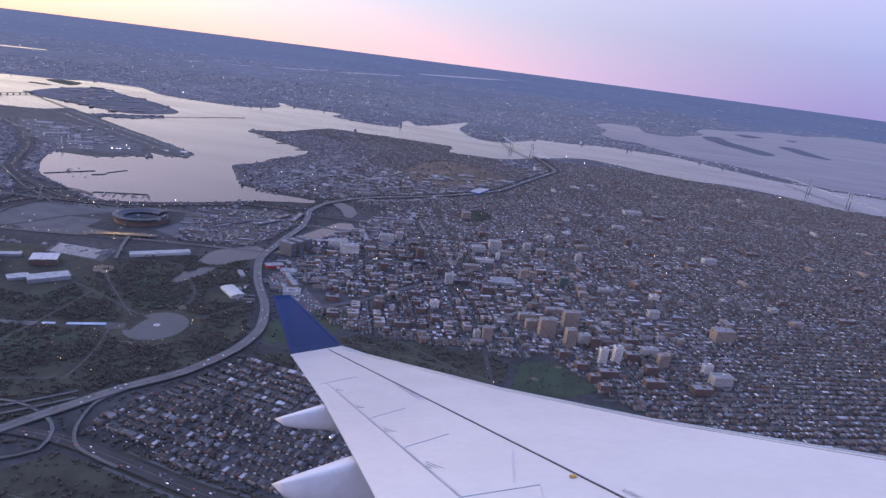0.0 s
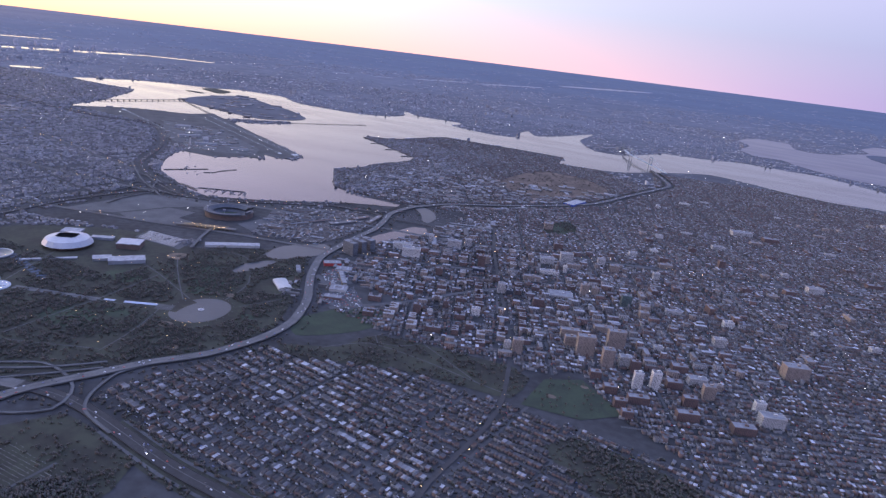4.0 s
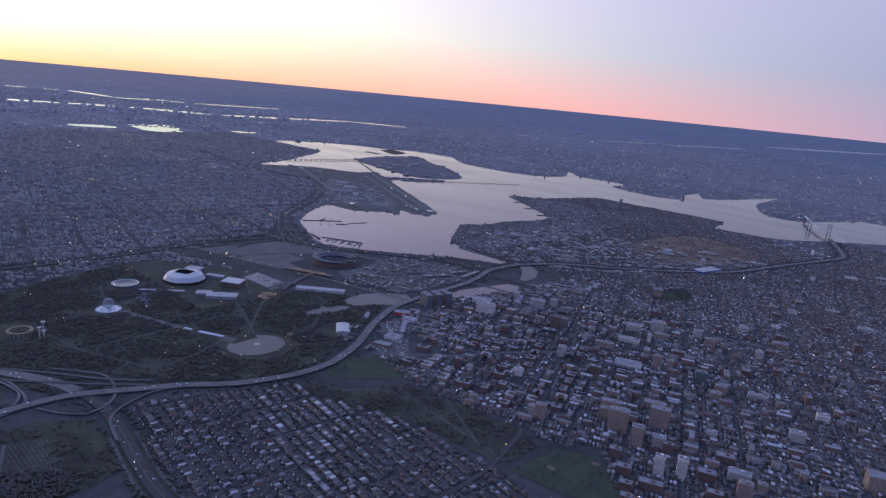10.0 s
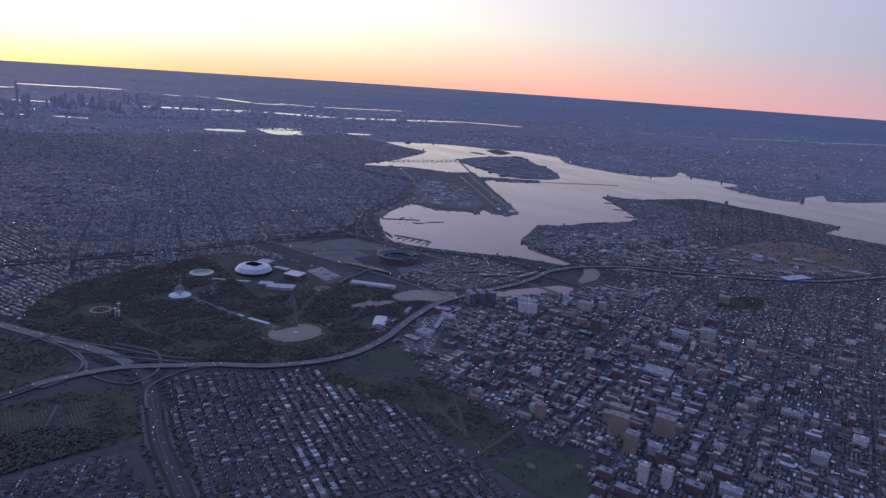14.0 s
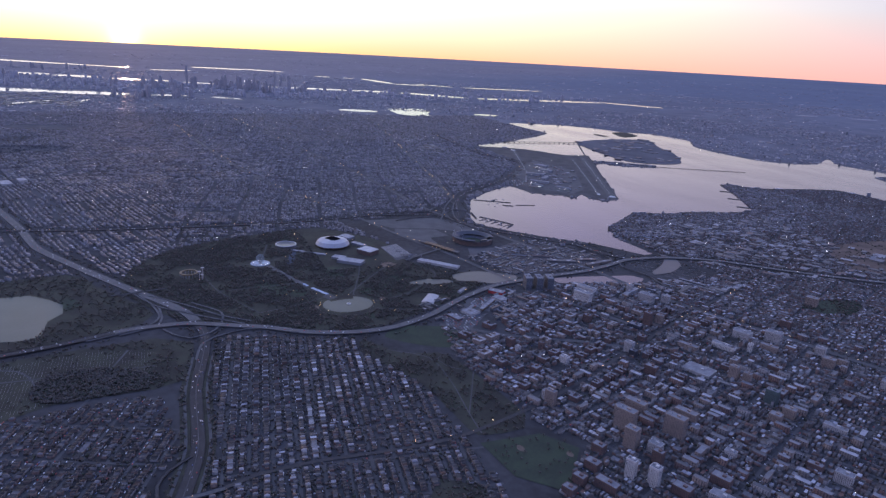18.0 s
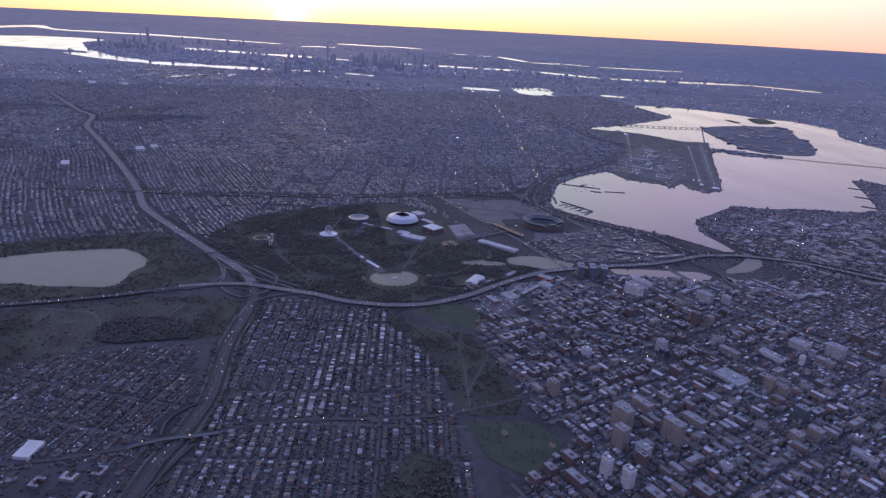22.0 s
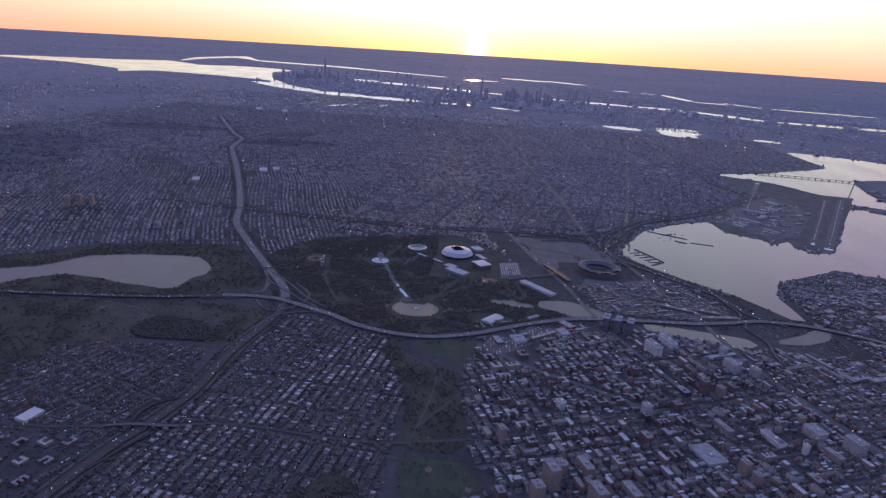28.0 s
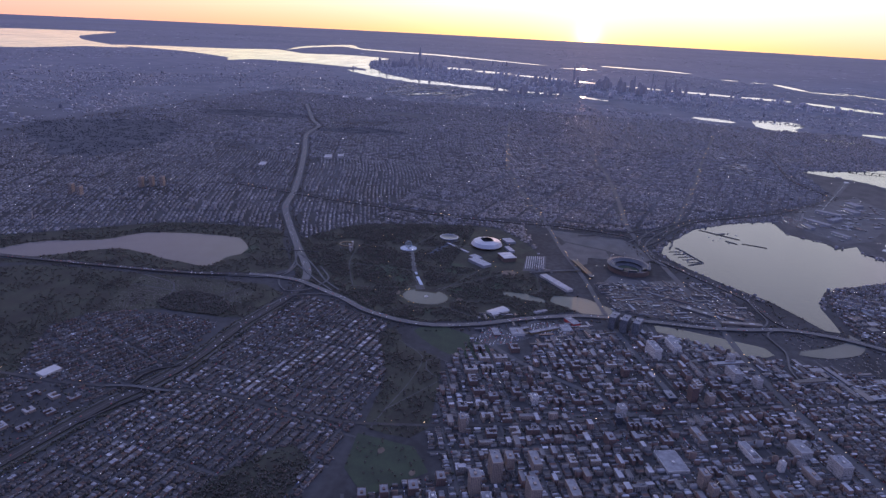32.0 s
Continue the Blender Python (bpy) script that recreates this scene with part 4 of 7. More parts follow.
for nm, (x, y, ang, row, lot) in houses.items():
    if nm == "hill":
        pick = (x > 860) & (x < 1330) & (y > -240) & (y < 20)
        pick &= np.cumsum(pick) <= 300
        near_houses = (x[pick], y[pick], ang)
        x, y, row = x[~pick], y[~pick], row[~pick]
    n = len(x)
    # each row of a block has its own manner: attached or free-standing, its depth, height and roof
    table = np.random.default_rng(3).random((4093, 4))[row]
    attached = table[:, 0] < {"hill": 0.8, "south": 0.6}.get(nm, 0.3)
    w = np.where(attached, lot * rng.choice([0.985, 0.985, 0.9, 0.75], n), rng.uniform(5.6, 8.6, n))
    d = np.where(attached, 9.5 + 5 * table[:, 1] + rng.choice([0, 0, 1.5, -1.5], n), rng.uniform(8, 14, n))
    h = 5.5 + 3.0 * table[:, 2] + np.where(attached, 0, rng.uniform(-0.6, 1.2, n))
    gable = np.where((table[:, 3] < 0.45) ^ (rng.random(n) < 0.15), rng.uniform(1.5, 2.8, n), 0.0)
    loose = np.where(attached, 0.15, 1.0)
    x, y = x + rng.normal(0, 0.8, n) * loose, y + rng.normal(0, 2.4, n) * loose
    if nm == "flushing":
        core = np.exp(-((x - 1350) ** 2 + (y - 1350) ** 2) / 900.0**2)
        h = h + rng.gamma(1.2, 4.0, n) * core * (rng.random(n) < 0.4)
        d = d + core * 8
    turn = np.where(attached | (rng.random(n) > 0.15), 0, math.pi / 2) + ang + rng.normal(0, 0.03, n) * loose
    # neighbouring rows share their manner of roofing
    pale = (np.sin(x / 170.0 + 2 * np.sin(y / 130.0)) + 0.9 * (table[:, 1] - 0.5) + rng.normal(0, 0.35, n)) > {"hill": 0.6, "south": 1.75}.get(nm, 0.6)
    for sel, mt in ((~pale, {"hill": M_ROOF_HILL, "south": M_ROOF_SOUTH}.get(nm, M_ROOF)), (pale, M_ROOF_PALE)):
        if not sel.any():
            continue
        me = boxes_mesh("row_houses", x[sel], y[sel], np.zeros(sel.sum()), w[sel], d[sel], h[sel], turn[sel], [M_WALL, mt], gable[sel])
        tagged(new("row_houses", me), "tight rows of small brick and frame houses", "houses", "", "stuff")
    # rear wings and garages in the yards
    k = rng.random(n) < (0.75 if nm in ("hill", "south") else 0.4)
    off = np.where(np.arange(n) % 2, 1.0, -1.0) * (d / 2 + 1.8)
    s, c = math.sin(ang), math.cos(ang)
    tagged(new("yard_sheds", plain_boxes("yard_sheds", (x - off * s + rng.normal(0, 1.5, n))[k], (y + off * c)[k], rng.uniform(3, 6, n)[k], rng.uniform(3, 6.5, n)[k], rng.uniform(2.6, 5, n)[k], turn[k], [M_WALL, M_ROOF])), "rear wings and garages in small yards", "sheds", "", "stuff")

M_MIDWALL = mat("grey_walls", (1, 1, 1), (0.8, 0.8, 0.8), 0.85, size=60, fine=8, island=[(0.175, 0.167, 0.175), (0.22, 0.213, 0.225), (0.14, 0.132, 0.138), (0.25, 0.245, 0.255)])
M_MIDROOF = mat("grey_roofs", (1.08, 1.08, 1.08), (0.8, 0.8, 0.8), 0.64, size=60, fine=8, island=[(0.1, 0.101, 0.116), (0.068, 0.069, 0.078), (0.2, 0.2, 0.22), (0.085, 0.086, 0.098), (0.078, 0.072, 0.077), (0.27, 0.27, 0.29), (0.09, 0.092, 0.102), (0.062, 0.06, 0.066), (0.38, 0.38, 0.4), (0.1, 0.095, 0.104), (0.075, 0.07, 0.074), (0.14, 0.14, 0.155)])
M_MIDDARK = mat("dark_grey_roofs", (0.86, 0.86, 0.87), (0.64, 0.64, 0.65), 0.7, size=60, fine=8, island=[(0.1, 0.101, 0.116), (0.068, 0.069, 0.078), (0.2, 0.2, 0.22), (0.085, 0.086, 0.098), (0.12, 0.1, 0.095), (0.09, 0.092, 0.102), (0.27, 0.27, 0.29), (0.1, 0.095, 0.104)])
# farther quarters: rows of attached houses as long low blocks
MIDDLE = [("mid", (-6500, -4300, -4200, -1500), 66), ("mid", (-4300, -2300, -4200, -2000), 98), ("mid", (-2300, 100, -4200, -2300), 21), ("mid", (-6500, -3900, -1500, 700), 81), ("mid", (-3900, -2000, -2000, 400), 106),
          ("mid", (-2000, 100, -2300, -300), 21), ("mid", (-2000, 100, -300, 4300), 80), ("mid", (-3900, -2000, 400, 4300), 74), ("mid", (-6500, -3900, 700, 4300), 5), ("mid", (100, 700, -4600, -700), 21)]
for nm, box4, ang in MIDDLE:
    small = box4[1] > 0
    x, y, row = lattice(*box4, ang, 241, 15.5 if small else 29, 21, 11, 9)
    # the streets wander a little, and each row has its own manner
    x, y = x + 24 * np.sin(y / 430 + 1) + 4 * np.sin(y / 140), y + 24 * np.sin(x / 390) + 4 * np.sin(x / 150)
    bend = 0.5 * (24 / 390 * np.cos(x / 390) - 24 / 430 * np.cos(y / 430 + 1))
    manner = np.random.default_rng(5).random(4093)[row % 4093]
    m = free_ground(x, y) & (manner > 0.07) & (rng.random(len(x)) > 0.16 + 0.3 * (np.sin(x / 310) * np.sin(y / 270 + x / 500) > 0.75))
    x, y, bend, manner = x[m], y[m], bend[m], manner[m]
    n = len(x)
    x, y = x + rng.normal(0, 1.6, n), y + rng.normal(0, 2.6, n)
    turn = radians(ang) + bend + np.where(rng.random(n) < 0.06, math.pi / 2, 0)
    w, d = np.where(rng.random(n) < 0.4, 15.0, rng.uniform(7, 14, n)) if small else np.where(rng.random(n) < 0.5, 29.0, rng.uniform(9, 26, n)), rng.uniform(7.5, 13, n)
    d, h = d + np.where(manner > 0.9, 5.0, 0.0), rng.uniform(4.5, 7.5, n) + np.where(manner > 0.93, 7.0, 0.0) + np.where(rng.random(n) < 0.03, rng.uniform(4, 14, n), 0)
    dull = np.sin(x / 260 + 1.7 * np.sin(y / 310)) + np.sin(y / 190 - x / 640) + 1.2 * (manner - 0.5) + rng.normal(0, 0.5, n) > np.where(y < -1500, -1.1, -0.35)
    for sel, mt in ((dull, M_MIDDARK), (~dull, M_MIDROOF)):
        tagged(new("row_houses", plain_boxes("row_houses", x[sel], y[sel], w[sel], d[sel], h[sel], turn[sel], [M_MIDWALL, mt])), "dense rows of attached houses farther across the city", "houses", "", "stuff")

# far blocks: haze is mixed into these lifted, bluish grey tones
M_FARROOF = mat("hazed_far_roofs", (1.06, 1.06, 1.06), (0.84, 0.84, 0.84), 0.52, size=200, fine=30, island=[(0.165, 0.168, 0.192), (0.13, 0.133, 0.155), (0.2, 0.2, 0.22), (0.34, 0.34, 0.36), (0.145, 0.147, 0.168), (0.175, 0.162, 0.17), (0.125, 0.127, 0.148), (0.29, 0.29, 0.31)])


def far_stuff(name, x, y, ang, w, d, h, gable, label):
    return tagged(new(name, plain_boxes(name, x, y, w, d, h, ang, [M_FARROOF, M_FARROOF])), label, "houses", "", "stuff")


n = 62000
rr, aa = np.sqrt(rng.uniform(4500**2, 12500**2, n)), rng.uniform(radians(62), radians(235), n)
x, y = C0[0] + rr * np.cos(aa), C0[1] + rr * np.sin(aa)
town = np.array([noise.noise((a / 1500, b / 1500, 7.0)) + 0.6 * noise.noise((a / 420, b / 420, 2.0)) for a, b in zip(x, y)])
m = (town > -0.25 + rng.normal(0, 0.2, n)) & free_ground(x, y, True) & ~((x > -6500) & (x < 700) & (y > -4600) & (y < 4300))
for poly in (WHITESTONE_OUTLINE, COLLEGE_POINT_OUTLINE):
    m &= ~inside(x, y, poly)
x, y = x[m], y[m]
n = len(x)
works = rng.random(n) < 0.06
turn = np.where(rng.random(n) < 0.7, 0, math.pi / 2) + np.floor(4 * np.sin(x / 1700 + 2 * np.sin(y / 1900))) * 0.35 + rng.normal(0, 0.04, n)
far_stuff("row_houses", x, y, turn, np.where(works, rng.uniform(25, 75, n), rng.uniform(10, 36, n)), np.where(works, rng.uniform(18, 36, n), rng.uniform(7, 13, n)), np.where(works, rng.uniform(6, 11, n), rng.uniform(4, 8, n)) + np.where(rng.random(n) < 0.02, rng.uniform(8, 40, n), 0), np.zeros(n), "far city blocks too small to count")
n = 14000
rr, aa = np.sqrt(rng.uniform(12500**2, 21000**2, n)), rng.uniform(radians(62), radians(235), n)
x, y = C0[0] + rr * np.cos(aa), C0[1] + rr * np.sin(aa)
town = np.array([noise.noise((a / 2600, b / 2600, 7.0)) for a, b in zip(x, y)])
m = (town > -0.1 + rng.normal(0, 0.15, n)) & free_ground(x, y, True)
x, y = x[m], y[m]
n = len(x)
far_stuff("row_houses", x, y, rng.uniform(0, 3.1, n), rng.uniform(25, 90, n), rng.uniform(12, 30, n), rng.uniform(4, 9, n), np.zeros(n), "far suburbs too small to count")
n = 3000
rr, aa = np.sqrt(rng.uniform(17000**2, 40000**2, n)), rng.uniform(radians(55), radians(240), n)
x, y = C0[0] + rr * np.cos(aa), C0[1] + rr * np.sin(aa)
m = free_ground(x, y, True)
x, y = x[m], y[m]
n = len(x)
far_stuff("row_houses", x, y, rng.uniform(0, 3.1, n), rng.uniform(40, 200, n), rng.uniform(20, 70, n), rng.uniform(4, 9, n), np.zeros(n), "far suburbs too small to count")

# ---- buildings that stand out ----
M_CREAM = mat("white_brick", (0.6, 0.57, 0.54), (0.52, 0.5, 0.47), 0.8, size=25, fine=3)
M_SLATE = mat("slate_cladding", (0.15, 0.16, 0.18), (0.11, 0.12, 0.135), 0.4, size=20, fine=3)
# skyline masonry made paler in colour to imitate distance haze
M_HAZE = mat("hazed_masonry", (0.35, 0.335, 0.35), (0.29, 0.28, 0.295), 0.8, size=40, fine=8)
STYLES = {"B": (M_BRICK, "tan brick"), "P": (M_PALE, "pale concrete"), "R": (M_RED, "red brick"), "W": (M_CREAM, "white brick"), "D": (M_DARK, "dark glass"), "G": (M_GREEN, "green glass"), "S": (M_SLATE, "slate glass")}
M_PANE = mat("window_glass", (0.035, 0.038, 0.048), (0.02, 0.02, 0.028), 0.45, size=12, fine=3)
M_TAR = mat("flat_roof", (0.22, 0.22, 0.23), (0.14, 0.14, 0.15), 0.85, size=14, fine=2)
ROW_MESH = {}


def window_band_mesh(w, d):
    """The panes of one storey, all round, a little proud of the wall."""
    key = (round(w), round(d))
    if key not in ROW_MESH:
        vs, fs = [], []
        for length, off, turn in ((w, d / 2, 0), (w, d / 2, 180), (d, w / 2, 90), (d, w / 2, 270)):
            n = max(2, int(length / 4.2))
            c, s = math.cos(radians(turn)), math.sin(radians(turn))
            for i in range(n):
                u = (i + 0.5) / n * length - length / 2
                b = len(vs)
                for du, z in ((-1.1, 0), (1.1, 0), (1.1, 1.6), (-1.1, 1.6)):
                    px, py = u + du, -(off + 0.12)
                    vs.append(((px * c - py * s) * K, (px * s + py * c) * K, z * K))
                fs.append((b, b + 1, b + 2, b + 3))
        ROW_MESH[key] = mesh_of("window_band", vs, fs, [M_PANE])
    return ROW_MESH[key]


def tower(x, y, w, d, h, style, rz=22.0, name="apartment_block", label=None, storey=3.3):
    m, words = STYLES[style]
    t = base_at(name, x, y, 0, rz)
    tall = "high" if h > 45 else ("mid-rise" if h > 28 else "low")
    tagged(t, label or "%s %s apartment block with a flat roof" % (tall, words), "building", "city blocks of flats")
    part("wall", bm_box(0, 0, 0, w, d, h), m, t)
    bm = bmesh.new()
    box(bm, 0, 0, h, w - 1.6, d - 1.6, 0.3)
    part("roof", bm, M_TAR, t, "grey flat roof")
    bm = bmesh.new()
    for sx, sy, a, b in ((0, 1, w, 0.8), (0, -1, w, 0.8), (1, 0, 0.8, d - 1.6), (-1, 0, 0.8, d - 1.6)):
        box(bm, sx * (w / 2 - 0.4), sy * (d / 2 - 0.4), h, a, b, 1.2)
    part("parapet", bm, m, t)
    part("bulkhead", bm_box(w * 0.1, 0, h + 0.3, min(w * 0.3, 9), min(d * 0.4, 7), 4.5, bevel=0.2), m, t)
    if h > 40:
        part("water_tank", bm_tube(-w * 0.25, 0, h + 0.3, 2.2, 2.0, 5.0, 10), M_GREY, t, "small round tank on legs")
    me = window_band_mesh(w, d)
    for k in range(int((h - 1.5) / storey)):
        r = new("window_band", me)
        r.parent = t
        r.location = (0, 0, (1.2 + k * storey) * K)
        r["kind"] = "stuff"
    return t


BRICKS = [(1669, 780, 66, 33, 76), (1743, 890, 66, 33, 75), (1613, 811, 43, 26, 43), (1595, 879, 73, 29, 36), (1684, 988, 76, 30, 33), (1747, 739, 41, 33, 71), (1489, 650, 37, 22, 56), (2040, 727, 41, 25, 49), (2063, 792, 28, 20, 27), (1776, 1296, 43, 30, 36),
          (1224, 1612, 28, 25, 29), (1094, 1399, 31, 28, 42), (1538, 1325, 35, 24, 53), (1575, 1345, 29, 23, 42), (1784, 1230, 40, 32, 34), (1578, 1726, 47, 33, 38), (1131, 2210, 56, 45, 44), (1317, 1338, 85, 25, 25), (2278, 1055, 88, 50, 52)]
PALES = [(1794, 780, 42, 29, 42), (1455, 655, 24, 19, 33), (2005, 797, 63, 32, 29), (1871, 965, 34, 24, 24), (1363, 1709, 67, 40, 48), (1298, 1622, 74, 45, 31), (1266, 1114, 35, 28, 46), (1757, 1760, 33, 27, 38), (1509, 1774, 39, 31, 42), (1608, 2039, 42, 33, 32), (1463, 1250, 110, 76, 12),
         (2204, 670, 75, 40, 41), (2049, 1161, 50, 30, 34), (2412, 2135, 84, 42, 32), (2083, 3080, 141, 70, 29), (890, 1505, 74, 37, 44), (929, 1574, 38, 27, 44), (1149, 731, 21, 17, 26), (767, 1514, 28, 26, 40)]
REDS = [(1828, 760, 33, 22, 44), (1733, 647, 39, 28, 26), (1788, 588, 45, 31, 25), (1827, 522, 37, 26, 26), (1855, 473, 36, 26, 26), (1945, 735, 54, 34, 26), (1868, 573, 70, 30, 25), (1996, 648, 46, 28, 33), (1948, 856, 57, 34, 27), (1424, 1080, 48, 29, 34), (1749, 2064, 47, 33, 32), (1632, 2418, 46, 42, 26)]
REDS2 = [(1202, 1226, 33, 30, 22), (1539, 1516, 53, 32, 20), (2137, 588, 72, 36, 25), (2301, 1999, 54, 43, 28), (1999, 560, 72, 30, 30), (2008, 2214, 35, 32, 44), (2242, 3047, 105, 60, 30), (993, 1130, 33, 26, 33), (1088, 1345, 35, 28, 60), (1168, 814, 21, 19, 40), (1100, 730, 31, 25, 36), (1182, 913, 37, 29, 22)]
WHITES = [(1851, 655, 30, 20, 62), (1896, 690, 30, 25, 63), (1351, 1476, 97, 29, 20), (1400, 1550, 18, 18, 36), (2174, 730, 34, 24, 42), (2070, 1365, 43, 30, 32), (808, 1236, 91, 34, 53), (726, 1312, 98, 34, 36), (1271, 842, 35, 25, 31)]
BIG = [(r, st) for rows, st in ((BRICKS, "B"), (PALES, "P"), (REDS, "R"), (REDS2, "R"), (WHITES, "W")) for r in rows] + [((1302, 1104, 30, 24, 29), "D"), ((1106, 1272, 59, 35, 22), "D"), ((1703, 1306, 43, 30, 59), "G")]
for (x, y, w, d, h), st in BIG:
    tower(x, y, w * 0.84, d * 0.84, h * 0.86, st)
for i, (x, y) in enumerate(((597, 1090), (611, 1136), (625, 1182))):
    tower(x, y, 27, 64, 54, "S", 73, "office_slab", "dark glazed office slab with a pale roof beside the expressway")
for x, y, h in ((-547, -2010, 70), (-590, -1960, 72), (-620, -1900, 68), (-245, -2290, 60), (-215, -2200, 58)):
    tower(x, y, 40, 22, h, "B", 14)
# more flats through the same quarter, seeded
rt = random.Random(5)
placed = [(r[0], r[1], max(r[2], r[3])) for r, st in BIG]
for i in range(60):
    x, y = rt.gauss(1450, 480), rt.gauss(1380, 420)
    w, d, h = rt.uniform(26, 60), rt.uniform(17, 28), rt.choice((17, 19, 20, 22, 24, 30))
    if any((x - a) ** 2 + (y - b) ** 2 < (c * 0.6 + w * 0.6 + 8) ** 2 for a, b, c in placed):
        continue
    if any((x - f[0]) ** 2 + (y - f[1]) ** 2 < (w * 0.6 + 36) ** 2 for f in FLATS) or not free_ground(np.array([x]), np.array([y]))[0] or x < 900 or not inside(np.array([x]), np.array([y]), QUARTERS[2][1])[0]:
        continue
    placed.append((x, y, max(w, d)))
    tower(x, y, w, d, h, rt.choice("BRRRPRRB"), rt.choice((22, 112)))
# lower blocks, schools and shops thinly spread through the streets to the east and north
for i in range(110):
    x, y = rt.uniform(1500, 3700), rt.uniform(1200, 4500)
    w, d, h = rt.uniform(30, 78), rt.uniform(18, 34), rt.choice((12, 14, 16, 19))
    at = np.array([x]), np.array([y])
    if any((x - a) ** 2 + (y - b) ** 2 < (c * 0.6 + w * 0.6 + 30) ** 2 for a, b, c in placed) or not free_ground(*at)[0]:
        continue
    if any((x - f[0]) ** 2 + (y - f[1]) ** 2 < (w * 0.6 + 36) ** 2 for f in FLATS) or not (inside(*at, FLUSHING_OUTLINE)[0] or inside(*at, WHITESTONE_OUTLINE)[0]):
        continue
    placed.append((x, y, max(w, d)))
    tower(x, y, w, d, h, rt.choice("RRBPWRB"), (22 if y < 3000 else 12) + rt.choice((0, 90)))

# mid-rise flats and shops that fill the town, too many to tell apart
M_FLATWALL = mat("flat_block_walls", (1, 1, 1), (0.82, 0.82, 0.82), 0.85, size=20, fine=3, island=[(0.19, 0.115, 0.09), (0.25, 0.19, 0.155), (0.15, 0.1, 0.085), (0.3, 0.27, 0.25), (0.21, 0.135, 0.105), (0.17, 0.15, 0.14), (0.26, 0.2, 0.165)])
M_FLATROOF = mat("flat_block_roofs", (1, 1, 1), (0.75, 0.75, 0.77), 0.75, size=20, fine=3, island=[(0.13, 0.13, 0.14), (0.2, 0.2, 0.21), (0.09, 0.088, 0.09), (0.32, 0.32, 0.335), (0.15, 0.145, 0.145)])
rq = np.random.default_rng(31)
bu, bv = np.meshgrid(np.arange(-16, 20) * 56.0, np.arange(-20, 22) * 30.0)
bu, bv = bu.ravel() + rq.normal(0, 4, bu.size), bv.ravel() + rq.normal(0, 3, bv.size)
bx, by = 1450 + bu * 0.927 - bv * 0.375, 1250 + bu * 0.375 + bv * 0.927
near_town = np.exp(-((bx - 1250) ** 2 + (by - 1200) ** 2) / 640.0**2) + 0.8 * np.exp(-((bx - 1800) ** 2 + (by - 760) ** 2) / 420.0**2)
keep = (rq.random(bx.size) < 0.75 * near_town) & inside(bx, by, FLUSHING_OUTLINE) & free_ground(bx, by)
for a, b, c in placed:
    keep &= (bx - a) ** 2 + (by - b) ** 2 > (c * 0.55 + 22) ** 2
for fx, fy, *_ in FLATS:
    keep &= (bx - fx) ** 2 + (by - fy) ** 2 > 46**2
bx, by = bx[keep], by[keep]
n = len(bx)
bw, bd = rq.uniform(18, 44, n), rq.uniform(11, 17, n)
floors = rq.choice([3, 4, 5, 6, 6, 7], n)
bt = radians(22) + np.where(rq.random(n) < 0.25, math.pi / 2, 0)
tagged(new("apartment_blocks", boxes_mesh("apartment_blocks", bx, by, np.zeros(n), bw, bd, floors * 3.1 + 1.2, bt, [M_FLATWALL, M_FLATROOF], np.zeros(n))), "dense brick apartment blocks of the town", "buildings", "", "stuff")
panes = []
for a, b, w, d, fl, t in zip(bx, by, bw, bd, floors, bt):
    for length, off, turn in ((w, d / 2, 0), (w, d / 2, math.pi), (d, w / 2, math.pi / 2), (d, w / 2, -math.pi / 2)):
        c, sn = math.cos(t + turn), math.sin(t + turn)
        m = max(2, int(length / 6))
        for k in range(fl):
            for q in range(m):
                u = (q + 0.5) / m * length - length / 2
                for du, z in ((-1.5, 0), (1.5, 0), (1.5, 1.5), (-1.5, 1.5)):
                    panes.append((a + (u + du) * c + (off + 0.12) * sn, b + (u + du) * sn - (off + 0.12) * c, 1.2 + 3.1 * k + z))
panes = np.array(panes) * K
tagged(new("window_panes", quads_mesh("window_panes", panes, np.arange(len(panes)).reshape(-1, 4), [M_PANE], np.zeros(len(panes) // 4))), "dark window panes of the apartment blocks", "windows", "", "stuff")

# flats round courts: six kinds, each with its walls, roof, bulkheads and windows
M_SILVER = mat("silvered_roof", (0.32, 0.32, 0.335), (0.2, 0.2, 0.21), 0.7, size=16, fine=2.5)


